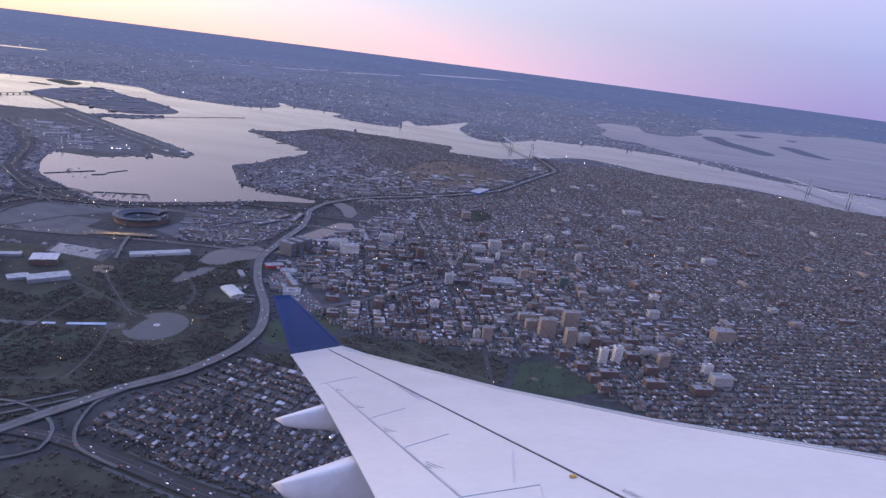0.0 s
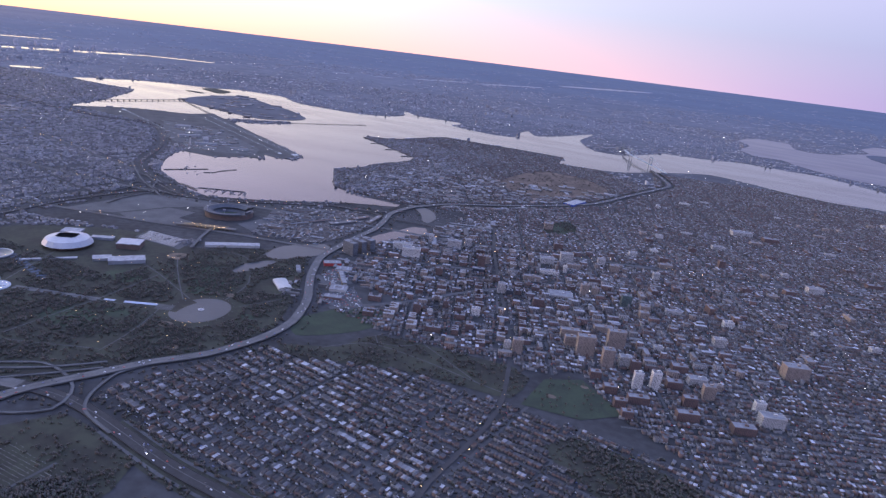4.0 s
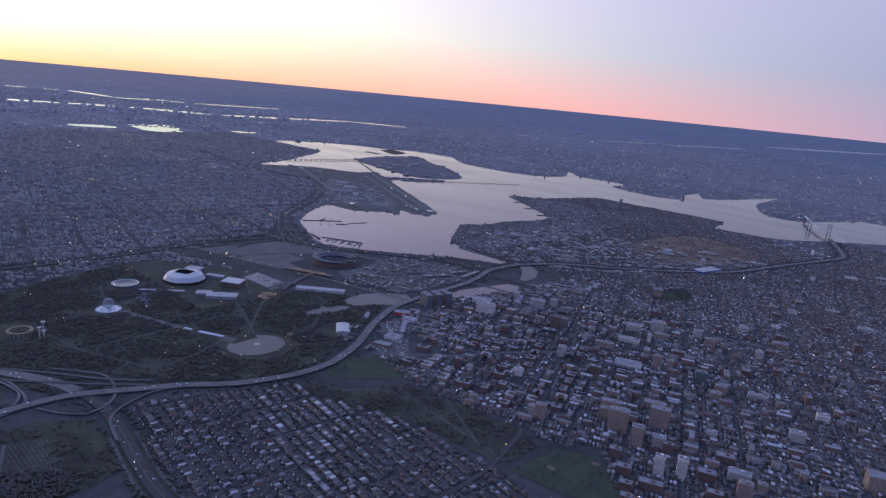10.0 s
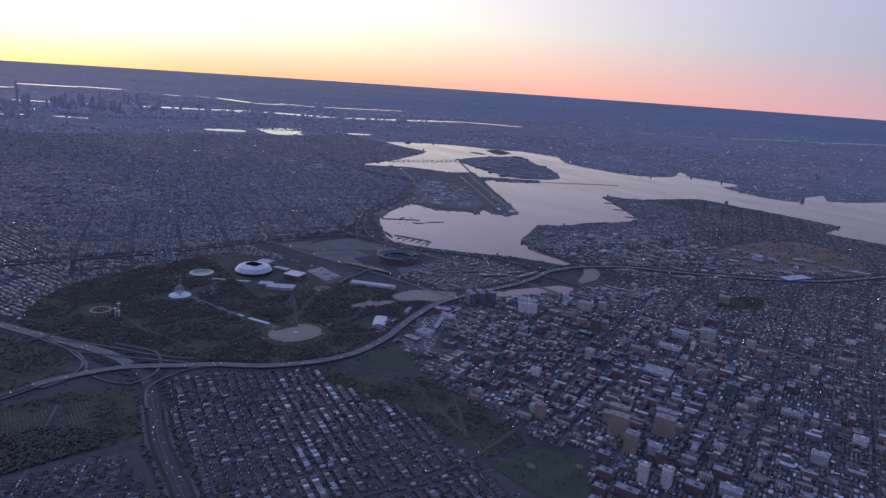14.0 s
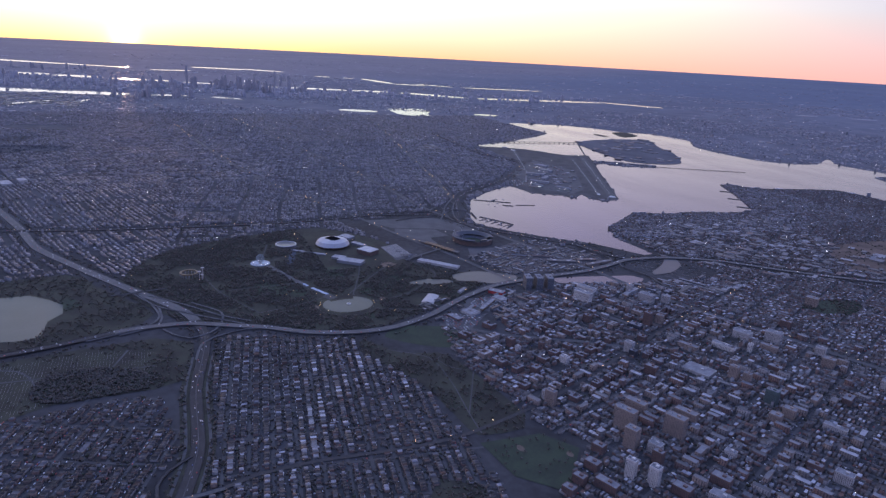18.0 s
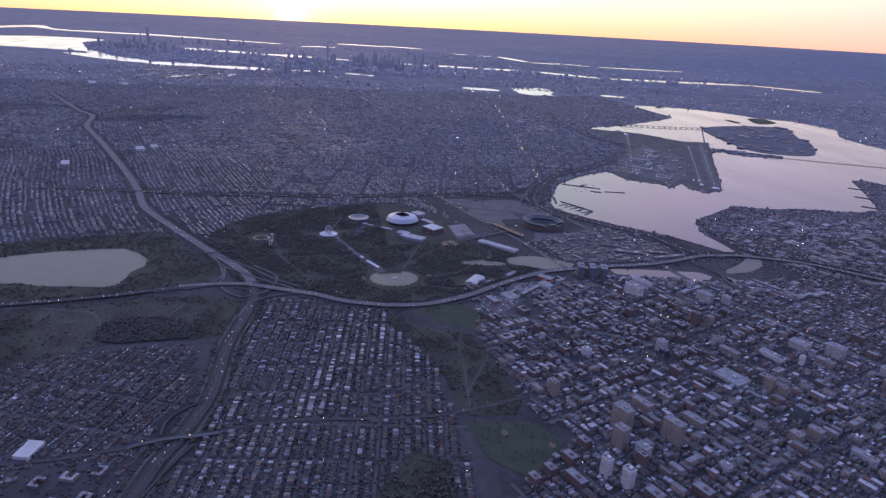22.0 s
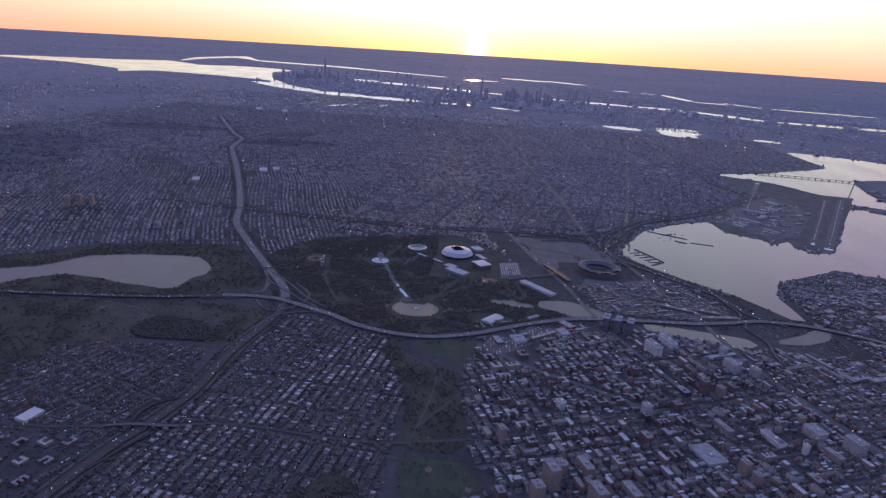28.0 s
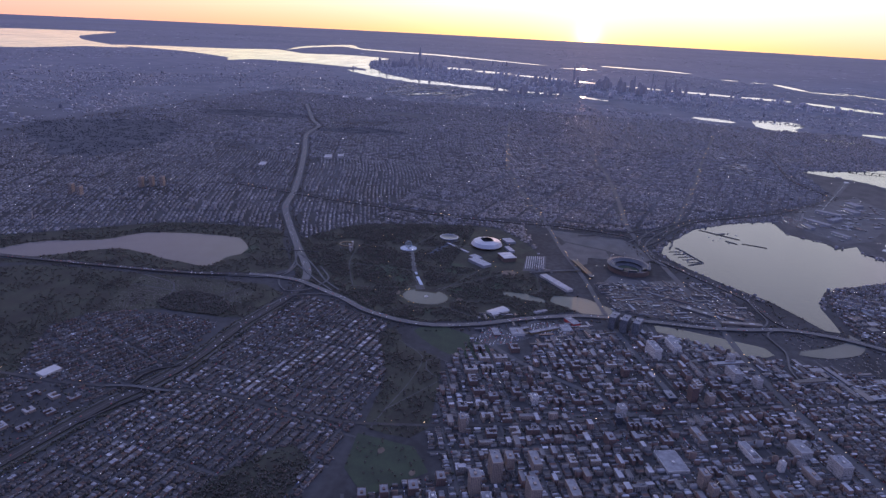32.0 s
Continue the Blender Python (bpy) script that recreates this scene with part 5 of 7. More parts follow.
def court_flats(kind):
    w, d, h, arm = ((54, 40, 19, 13), (46, 44, 17, 14), (58, 34, 20, 12))[kind % 3]
    t = base_at("court_apartments", 0, 0)
    tagged(t, ("red brick flats round an open court, grey roof", "tan brick flats in two arms, silvered roof")[kind // 3], "building", "flats round courts")
    m = M_RED if kind < 3 else M_BRICK
    blocks = [(0, d / 2 - arm / 2, w, arm)] + [(sx * (w / 2 - arm / 2), -arm / 2, arm, d - arm) for sx in ((-1, 1) if kind % 3 < 2 else (-1, 0, 1))]
    bm, br = bmesh.new(), bmesh.new()
    vs, fs = [], []
    for x, y, a, b in blocks:
        box(bm, x, y, 0, a, b, h)
        box(br, x, y, h - 0.2, a - 1.4, b - 1.4, 0.6)
        for k in range(int(h / 3.2)):
            for length, off, turn in ((a, b / 2, 0), (a, b / 2, 180), (b, a / 2, 90), (b, a / 2, 270)):
                c, s = math.cos(radians(turn)), math.sin(radians(turn))
                n = max(2, int(length / 4.0))
                for i in range(n):
                    u = (i + 0.5) / n * length - length / 2
                    q = len(vs)
                    for du, z in ((-0.8, 0), (0.8, 0), (0.8, 1.6), (-0.8, 1.6)):
                        px, py = u + du, -(off + 0.12)
                        vs.append(((x + px * c - py * s) * K, (y + px * s + py * c) * K, (1.1 + 3.2 * k + z) * K))
                    fs.append((q, q + 1, q + 2, q + 3))
    part("wall", bm, m, t)
    part("roof", br, M_TAR if kind < 3 else M_SILVER, t)
    for x, y, a, b in blocks[:3]:
        part("bulkhead", bm_box(x, y, h + 0.4, 5, 4, 3, bevel=0.2), m, t)
    win = new("window_band", mesh_of("window_band", vs, fs, [M_PANE]))
    win.parent = t
    win["kind"] = "stuff"
    return t


COURTS = [court_flats(k) for k in range(6)]
used = set()
for fx, fy, kind, turn in FLATS:
    if any((fx - a) ** 2 + (fy - b) ** 2 < (c * 0.6 + 34) ** 2 for a, b, c in placed):
        continue
    m = Matrix.LocRotScale((fx * K, fy * K, 0), Euler((0, 0, radians(22 + turn))), (0.82, 0.82, 0.95))
    if kind in used:
        copy_thing(COURTS[kind], m)
    else:
        COURTS[kind].matrix_world = m
        used.add(kind)

for i in range(9):
    gx, gy = 1700 + 85 * (i % 3) + 12 * (i // 3), -520 - 62 * (i // 3) - 8 * (i % 3)
    copy_thing(COURTS[i % 6], Matrix.LocRotScale((gx * K, gy * K, 0), Euler((0, 0, radians(-20 + 90 * (i % 4)))), (0.75, 0.75, 0.5)))
hl = base_at("campus_hall", 1600, -706, 0, -14)
tagged(hl, "wide low hall with a pale flat roof", "building")
part("wall", bm_box(0, 0, 0, 62, 40, 9), M_PALE, hl)
part("roof", bm_box(0, 0, 9, 63, 41, 0.8, bevel=0.3), M_PALE, hl)

# ---- the stadium ----
M_SEATS = mat("dark_seating", (0.07, 0.075, 0.085), (0.05, 0.05, 0.06), 0.7, size=12, fine=2)
M_DUSKBRICK = mat("dark_brick", (0.12, 0.085, 0.072), (0.09, 0.066, 0.058), 0.85, size=15, fine=2)
st = base_at("ballpark_stadium", -125, 1165, 0, 40)
tagged(st, "round brick ballpark with a dark open seating bowl", "stadium")
part("facade", bm_ring([(108, 0), (108, 22), (104, 24)], 64, 1.0, 0.92), M_DUSKBRICK, st, "brick outer wall with arches")
part("upper_deck", bm_ring([(112, 22), (114, 30), (96, 33), (74, 20), (72, 20), (76, 16)], 56, 1.0, 0.92, 20, 300), M_SEATS, st, "dark upper seating deck")
part("lower_bowl", bm_ring([(104, 24), (84, 16), (58, 3), (58, 1.2)], 64, 1.0, 0.92), M_SEATS, st, "dark seats")
part("playing_field", bm_ring([(0.1, 1.3), (58, 1.3)], 48, 1.0, 0.92), M_LAWN, st, "green turf")
part("infield", bm_ring([(0.1, 1.6), (20, 1.6)], 20), M_SOIL, st)
part("scoreboard", bm_box(86, -50, 12, 6, 42, 22, rz=-30), M_DARK, st)
for a in (40, 95, 150, 205, 260):
    mast = part("light_mast", bm_box(104 * math.cos(radians(a)), 96 * math.sin(radians(a)), 24, 1.2, 1.2, 26), M_GREY, st)
    part("lamp_bank", bm_box(103 * math.cos(radians(a)), 95 * math.sin(radians(a)), 48, 3, 12, 5, rz=a), M_GREY, mast)

# ---- tennis centre ----
ash = base_at("tennis_stadium", -212, 415, 0, 30)
tagged(ash, "large tennis stadium under a white membrane roof with a square opening", "stadium")
part("wall", bm_ring([(70, 0), (70, 26), (66, 28)], 8), M_DUSKBRICK, ash)
bm = bmesh.new()
out8, in8 = [], []
for i in range(16):
    a = radians(22.5 * i + 11)
    out8.append(bm.verts.new((86 * math.cos(a) * K, 86 * math.sin(a) * K, 13 * K)))
mid8 = [bm.verts.new((74 * math.cos(radians(22.5 * i + 11)) * K, 74 * math.sin(radians(22.5 * i + 11)) * K, 31 * K)) for i in range(16)]
for i in range(16):
    a = radians(22.5 * i + 11)
    k = min(1 / max(abs(math.cos(a)), 1e-6), 1 / max(abs(math.sin(a)), 1e-6))
    in8.append(bm.verts.new((36 * k * math.cos(a) * K, 30 * k * math.sin(a) * K, 40 * K)))
for i in range(16):
    j = (i + 1) % 16
    bm.faces.new((out8[i], out8[j], mid8[j], mid8[i]))
    bm.faces.new((mid8[i], mid8[j], in8[j], in8[i]))
part("membrane_roof", bm, M_WHITE, ash, "taut white roof panels")
part("seating_bowl", bm_ring([(66, 30), (60, 26), (28, 4), (0.1, 3)], 24), M_SEATS, ash, "dark seats under the roof opening")
part("court", bm_box(0, 0, 3, 34, 22, 0.5), M_POOL, ash)
arm = base_at("tennis_hall", -48, 552, 0, 33)
tagged(arm, "brick tennis hall under a white ribbed roof", "stadium")
part("wall", bm_box(0, 0, 0, 84, 66, 20), M_DUSKBRICK, arm)
bm = bmesh.new()
for i in range(5):
    box(bm, -34 + 17 * i, 0, 20 + (0.8 if i % 2 else 0), 16.4, 70, 3.2, bevel=0.6)
part("ribbed_roof", bm, M_WHITE, arm, "white roof in broad ribs")
gs = base_at("small_arena", -272, 190, 0)
tagged(gs, "small round tennis arena with a white rim", "stadium")
part("rim", bm_ring([(51, 5), (52, 9), (49, 10), (47, 8)], 40), M_WHITE, gs, "white fabric rim")
part("seating_bowl", bm_ring([(51, 0), (51, 5), (47, 8), (24, 2), (0.1, 1.5)], 32), M_DARK, gs)
for x, y, w, d, h, rz, lb in ((75, 432, 120, 52, 14, 52, "low grey indoor tennis hall with a folded roof"), (-5, 395, 60, 40, 9, 52, "low grey tennis club house"), (-190, 545, 80, 26, 10, 33, "low pale service building"), (-330, 520, 70, 50, 12, 33, "pale roofed broadcast compound"), (-140, 250, 110, 14, 5, 52, "long low tennis stands"), (-100, 300, 110, 14, 5, 52, "long low tennis stands")):
    b = base_at("sports_building", x, y, 0, rz)
    tagged(b, lb, "building")
    part("wall", bm_box(0, 0, 0, w, d, h), M_GREY, b)
    part("roof", bm_box(0, 0, h, w + 2, d + 2, 1.2, bevel=0.4), M_SILVER, b)
M_COURT = mat("hard_court", (0.07, 0.085, 0.12), (0.055, 0.07, 0.095), 0.9, size=20, fine=3)
M_BLUEWALL = mat("blue_cladding", (0.05, 0.1, 0.4), (0.04, 0.08, 0.33), 0.6, size=20, fine=3)
M_FOUNTAIN = mat("pale_blue_basin", (0.27, 0.34, 0.46), (0.2, 0.26, 0.36), 0.4, size=20, fine=4)
for i in range(12):
    sheet("tennis_court", [(-240 + 24 * i + a * 16 - 8, 300 - 6 * i + b * 30 - 90) for a, b in ((0, 0), (1, 0), (1, 1), (0, 1))], 1.4, M_COURT, "blue-grey hard tennis court", "court")

# ---- the globe, its pool, the pavilion ring ----
gl = base_at("globe_monument", -19, 28)
tagged(gl, "open steel globe standing in a lit round fountain pool", "monument")
part("pool", bm_ring([(0.1, 1.6), (40, 1.6), (41, 2.2), (44, 2.2), (44, 0.5)], 48), M_FOUNTAIN, gl, "pale blue fountain pool")
part("inner_rim", bm_ring([(22, 1.7), (22, 2.6), (25, 2.6), (25, 1.7)], 40), M_WHITE, gl)
part("base", bm_tube(0, 0, 1.6, 8, 3, 6, 12), M_PALE, gl)
bm = bmesh.new()
bmesh.ops.create_uvsphere(bm, u_segments=24, v_segments=14, radius=18 * K)
bmesh.ops.wireframe(bm, faces=bm.faces[:], thickness=0.9 * K, use_replace=True)
bmesh.ops.translate(bm, verts=bm.verts[:], vec=(0, 0, 25 * K))
part("globe", bm, M_STEEL, gl, "steel lattice globe")
part("outer_rim", bm_ring([(34, 1.7), (34, 2.4), (38, 2.4), (38, 1.7)], 40), M_WHITE, gl)
for i in range(10):
    a = radians(36 * i)
    part("fountain_lamp", bm_box(33 * math.cos(a), 33 * math.sin(a), 1.7, 0.8, 0.8, 0.8), M_LAMP, gl)
pv = base_at("pavilion_ring", 80, -284)
tagged(pv, "derelict open pavilion, a yellow ring on tall columns", "pavilion")
M_YELLOW = mat("faded_yellow", (0.19, 0.14, 0.08), (0.13, 0.1, 0.062), 0.7, size=12, fine=2)
part("ring_beam", bm_ring([(30, 15), (38, 15), (38, 19), (30, 19), (30, 15)], 48, 1.0, 1.0), M_YELLOW, pv)
for i in range(16):
    a = radians(22.5 * i)
    part("column", bm_tube(34 * math.cos(a), 34 * math.sin(a), 0, 1.3, 1.3, 15, 10), M_GREY, pv)
for dx, dy, h in ((52, 42, 38), (62, 52, 28), (44, 56, 52)):
    tw = base_at("observation_tower", 85 + dx, -286 + dy)
    tagged(tw, "concrete observation tower with a round platform", "tower")
    part("shaft", bm_tube(0, 0, 0, 2.2, 1.8, h, 12), M_PALE, tw)
    part("platform", bm_tube(0, 0, h - 3, 6, 7, 3, 20), M_PALE, tw)

# ---- park pond, pools, lawns and paths ----
pond = [Vector((572 + 82 * math.cos(a) * (0.62 if abs(((math.degrees(a) + 360) % 360) - 188) < 30 else 1.0), 284 + 100 * math.sin(a))) for a in [2 * math.pi * i / 72 for i in range(72)]]
sheet("paved_edge", [Vector((572 + 90 * math.cos(a), 284 + 108 * math.sin(a))) for a in [2 * math.pi * i / 60 for i in range(60)]], 1.4, M_PARK, "dull grass rim round the pond", "paving")
sheet("water_11", pond, 1.9, M_POND, "still round pond full of pale sky", "water")
isl = base_at("fountain_islet", 570, 288, 1.9)
tagged(isl, "small round fountain platform in the pond", "fountain")
part("drum", bm_tube(0, 0, 0, 9, 9, 1.2, 20), M_PALE, isl)
part("nozzle_cap", bm_tube(0, 0, 1.2, 5, 3, 1.5, 16), M_GREY, isl)
for k, (x0, y0, x1, y1, wd) in enumerate(((300, 162, 332, 175, 12), (358, 186, 448, 232, 15))):
    a, b = Vector((x0, y0)), Vector((x1, y1))
    ribbon("water_%d" % (12 + k), [a, b], wd, 2.2, M_FOUNTAIN, "long shallow reflecting pool", "water")
PATHS = [[(-19, 28), (62, 77), (184, 114), (290, 150), (355, 168), (446, 215)], [(158, 588), (236, 511), (359, 404), (470, 313)], [(473, 213), (522, 104), (552, 5), (567, -69)], [(-19, 28), (-212, 400)], [(-19, 28), (8, -240)], [(8, -240), (300, -180), (560, -60)], [(480, 330), (250, 420), (60, 480)], [(570, 390), (520, 560), (330, 760), (120, 720)], [(-300, 100), (-19, 28)], [(300, -180), (282, 168)], [(250, 420), (282, 168)], [(640, 380), (700, 520)]]
PATHS += CORRIDOR_WALKS
M_WALKWAY = mat("worn_park_walk", (0.078, 0.076, 0.074), (0.05, 0.048, 0.046), 0.9, size=30, fine=4)
ribbon("mall", smooth_line([(28, 58), (184, 114), (290, 152)], 30), 26, 1.15, M_CONCRETE, "broad paved mall from the globe to the pools", "path")
ribbon("mall", smooth_line([(452, 222), (500, 244)], 30), 40, 1.15, M_WALKWAY, "paved terrace at the pond", "path")
for p in PATHS:
    ribbon("path", smooth_line(p, 30), 4, 1.1, M_WALKWAY, "grey park walk between lawns", "path")
for x, y, r, m, lb in ((451, 400, 46, M_LAWN, "dull green lawn"), (706, 334, 30, M_LAWN, "dull green lawn"), (338, 560, 50, M_LAWN, "dull green lawn"), (403, 120, 44, M_LAWN, "dull green lawn"), (300, 54, 40, M_LAWN, "dull green lawn"), (571, 150, 26, M_SOIL, "bare sandy patch"), (367, 31, 18, M_SOIL, "bare sandy patch"), (552, 434, 20, M_SOIL, "bare sandy patch"), (180, 330, 70, M_LAWN, "dull green lawn"), (330, 20, 90, M_LAWN, "dull green lawn"), (430, 470, 60, M_LAWN, "dull green lawn"), (690, 60, 22, M_SOIL, "bare sandy patch"), (250, -60, 18, M_SOIL, "bare sandy patch"), (620, 470, 26, M_SOIL, "bare sandy patch"), (1656, 456, 14, M_SOIL, "sandy baseball infield"), (1722, 566, 12, M_SOIL, "sandy baseball infield"), (300, -720, 60, M_LAWN, "green lake-side field"), (860, 430, 40, M_LAWN, "green sports field")):
    sheet("field_patch", [Vector((x + r * (1 + 0.25 * noise.noise((i * 0.7, x, y))) * math.cos(2 * math.pi * i / 28), y + 0.7 * r * math.sin(2 * math.pi * i / 28))) for i in range(28)], 1.3, m, lb, "lawn")
M_SIGNRED = mat("red_cladding", (0.4, 0.05, 0.045), (0.3, 0.04, 0.036), 0.6, size=10, fine=2)
for lot in LOTS:
    sheet("car_park", lot, 1.0, M_ASPHALT, "full car park between sheds", "parking")
plz = base_at("boardwalk_plaza", 152, 594)
tagged(plz, "round timber plaza at the park gate", "plaza")
part("deck", bm_tube(0, 0, 0.8, 38, 38, 0.9, 32), M_SOIL, plz)
part("planter", bm_tube(0, 0, 1.7, 8, 8, 1.0, 20), M_PARK, plz)
blue = base_at("depot_hall", 1075, 3015, 0, 78)
tagged(blue, "long depot hall with a white roof and blue front", "building")
part("wall", bm_box(0, 0, 0, 190, 70, 11), M_BLUEWALL, blue, "bright blue cladding")
part("roof", bm_box(0, 0, 11, 191, 71, 0.8, bevel=0.3), M_SILVER, blue)
bub = base_at("sports_hall", 625, 615, 0, -38)
tagged(bub, "sports hall with a pale arched roof beside the expressway", "building")
part("wall", bm_box(0, 0, 0, 92, 46, 8), M_PALE, bub)
bm = bmesh.new()
for i in range(9):
    a0, a1 = radians(20 * i), radians(20 * (i + 1))
    vs = [bm.verts.new((sx * 47 * K, -25 * math.cos(a) * K, (8 + 6 * math.sin(a)) * K)) for sx in (-1, 1) for a in (a0, a1)]
    bm.faces.new((vs[0], vs[1], vs[3], vs[2]))
part("arched_roof", bm, M_PALE, bub, "white barrel roof")
for x, y, w, d, h, rz, m, nm, lb in ((560, 790, 60, 16, 7, -50, M_WHITE, "depot_shed", "narrow white depot shed"), (205, 826, 210, 36, 10, 42, M_PALE, "station_shed", "long pale train shed roof"), (622, 925, 66, 34, 12, 40, M_SIGNRED, "supermarket", "red fronted shop hall by the expressway"), (690, 905, 60, 40, 8, 22, M_PALE, "supermarket", "pale flat shop hall"), (740, 820, 130, 18, 9, -50, M_YELLOW, "timber_shed", "long buff timber shed in a yard"), (760, 730, 70, 14, 8, -50, M_YELLOW, "timber_shed", "long buff timber shed in a yard"), (820, 640, 60, 26, 9, 22, M_RED, "depot_shed", "brick bus depot hall"), (790, 720, 60, 50, 9, 22, M_PALE, "depot_shed", "pale flat depot hall")):
    b = base_at(nm, x, y, 0, rz)
    tagged(b, lb, "building")
    part("wall", bm_box(0, 0, 0, w, d, h), m, b)
    part("roof", bm_box(0, 0, h, w + 1.5, d + 1.5, 1.0, bevel=0.3), M_SILVER if nm == "station_shed" else M_TAR, b)
    for k in range(max(2, int(w / 24))):
        part("skylight", bm_box(-w / 2 + (k + 0.5) * w / max(2, int(w / 24)), 0, h + 1, 6, d * 0.5, 0.8), M_GREY, b)

# rail yard beside the tennis centre: rows of parked trains, the elevated station and its footbridge
for i in range(9):
    tr = base_at("parked_train", -30 - 4 * i, 656 + 10.5 * i, 1.0, 4)
    tagged(tr, "row of parked silver metro cars", "train", "trains in the yard")
    for k in range(9):
        part("carriage", bm_box(-80 + 20 * k, 0, 0.5, 18.6, 3.1, 3.4, bevel=0.3), M_PALE, tr)
stn = base_at("elevated_station", -45, 935, 0, 26)
tagged(stn, "elevated station with long yellow-lit platforms", "station")
part("deck", bm_box(0, 0, 8, 260, 22, 1.5), M_CONCRETE, stn)
for s in (-8, 8):
    part("platform_canopy", bm_box(0, s, 13, 190, 6, 0.8, bevel=0.2), M_YELLOW, stn)
    part("platform_light", bm_box(0, s, 12.2, 180, 0.8, 0.4), M_LAMP2, stn)
for k in range(14):
    part("pier", bm_box(-120 + 18.5 * k, 0, 0, 2, 12, 8), M_CONCRETE, stn)
ribbon("footbridge", smooth_line([(-10, 930), (40, 830), (90, 740), (120, 690)], 20), 12, 8, M_CONCRETE, "broad timber footbridge from station to park", "bridge", thick=1.5)
sheet("car_park", [(-450, 830), (-380, 1050), (-250, 1080), (-230, 960), (-130, 960), (-80, 910), (-350, 800)], 1.0, M_ASPHALT, "empty asphalt car park", "parking")
sheet("car_park", [(-660, 700), (-640, 1150), (-520, 1220), (-330, 1330), (-270, 1230), (-400, 1050), (-470, 820)], 1.0, M_ASPHALT, "wide empty asphalt car park", "parking")
sheet("car_park", [(0, 1080), (120, 1040), (160, 1250), (60, 1380), (-60, 1400), (20, 1250)], 1.0, M_ASPHALT, "wide empty asphalt car park", "parking")
sheet("car_park", [(640, 780), (720, 720), (800, 800), (700, 890)], 1.0, M_ASPHALT, "full car park between sheds", "parking")

sheet("ballast", [(-135, 644), (95, 652), (60, 760), (-170, 745)], 1.0, M_ASPHALT, "dark ballast of the rail yard", "rail yard")
for x, y, w, d in ((-2042, -1310, 130, 60), (-2130, -1230, 90, 50), (-1530, -1650, 120, 50), (-6350, -2900, 300, 90), (-6300, -2500, 260, 80)):
    b = base_at("market_hall", x, y, 0, 20)
    tagged(b, "wide pale flat roofed hall among the far houses", "building")
    part("wall", bm_box(0, 0, 0, w, d, 11), M_PALE, b)
    part("roof", bm_box(0, 0, 11, w + 1, d + 1, 1, bevel=0.3), M_SILVER, b)

# ---- airport ----
M_FIELD = mat("airfield_turf", (0.088, 0.085, 0.082), (0.06, 0.058, 0.058), 0.95, size=120, fine=14, spec=0.2)
sheet("airfield_ground", AIRPORT, 1.6, M_FIELD, "flat brown airfield grass", "airfield")
sheet("apron", [(-1400, 2230), (-1060, 2420), (-1200, 2640), (-1950, 3060), (-2500, 2960), (-1900, 2400)], 2.0, M_ASPHALT, "grey airport apron", "apron")
for nm, a, b, wd in (("runway_1", (-900, 2690), (-2600, 3590), 60), ("runway_2", (-3150, 3090), (-1750, 2480), 50), ("taxiway", (-1000, 2640), (-2560, 3440), 30)):
    A, B = Vector(a), Vector(b)
    rw = ribbon(nm, [A, B], wd, 2.4, M_ASPHALT, "long grey runway on a deck in the bay", "runway")
    d = (B - A).normalized()
    for k in range(int((B - A).length / 120)):
        ribbon("centre_mark", [A + d * (40 + 120 * k), A + d * (100 + 120 * k)], 3, 2.9, M_PAINT, parent=rw)
    ribbon("threshold", [A + d * 15, A + d * 55], wd * 0.8, 2.9, M_PAINT, parent=rw)
for x, y, w, d, h, rz in ((-1500, 2420, 150, 40, 16, 45), (-1640, 2560, 130, 36, 16, -45), (-1380, 2330, 90, 34, 14, 20), (-1800, 2560, 160, 44, 18, 60), (-1950, 2750, 120, 60, 16, 30), (-2150, 2830, 110, 70, 20, 30), (-1250, 2480, 120, 30, 14, 40)):
    tm = base_at("terminal_building", x, y, 1.6, rz)
    tagged(tm, "long airport terminal with a pale roof", "terminal", "airport buildings")
    part("hall", bm_box(0, 0, 0, w, d, h), M_GREY, tm)
    part("roof", bm_box(0, 0, h, w + 3, d + 3, 1.2, bevel=0.5), M_TAR, tm)
    for k in range(5):
        part("lit_door", bm_box(-w * 0.4 + w * 0.2 * k, -d / 2 - 0.4, 3, 3, 0.6, 1.2), M_LAMP, tm)
ct = base_at("control_tower", -1560, 2330)
tagged(ct, "slim concrete airport control tower", "tower")
part("shaft", bm_tube(0, 0, 0, 5, 4, 58, 16), M_PALE, ct)
part("cab", bm_tube(0, 0, 58, 6, 9, 8, 16), M_DARK, ct)
rj = random.Random(3)
for i in range(16):
    u = rj.random()
    jet = base_at("parked_jet", -1300 - 620 * u + rj.uniform(-60, 60), 2450 + 380 * u + rj.uniform(-70, 70), 2.0, rj.choice((40, 130, 220, 310)))
    tagged(jet, "white parked airliner at a gate", "aircraft", "airliners at the terminals")
    bm = bmesh.new()
    r = bmesh.ops.create_cone(bm, cap_ends=True, segments=10, radius1=2 * K, radius2=2 * K, depth=34 * K)["verts"]
    bmesh.ops.transform(bm, matrix=Matrix.Translation((0, 0, 4 * K)) @ Matrix.Rotation(radians(90), 4, "Y"), verts=r)
    part("fuselage", bm, M_WHITE, jet)
    for s in (-1, 1):
        part("wing", bm_box(-2, s * 9, 3, 5, 15, 0.7, rz=s * 22), M_GREY, jet)
    part("tail_fin", bm_box(-15, 0, 5, 4.5, 0.6, 7), M_DARK, jet)


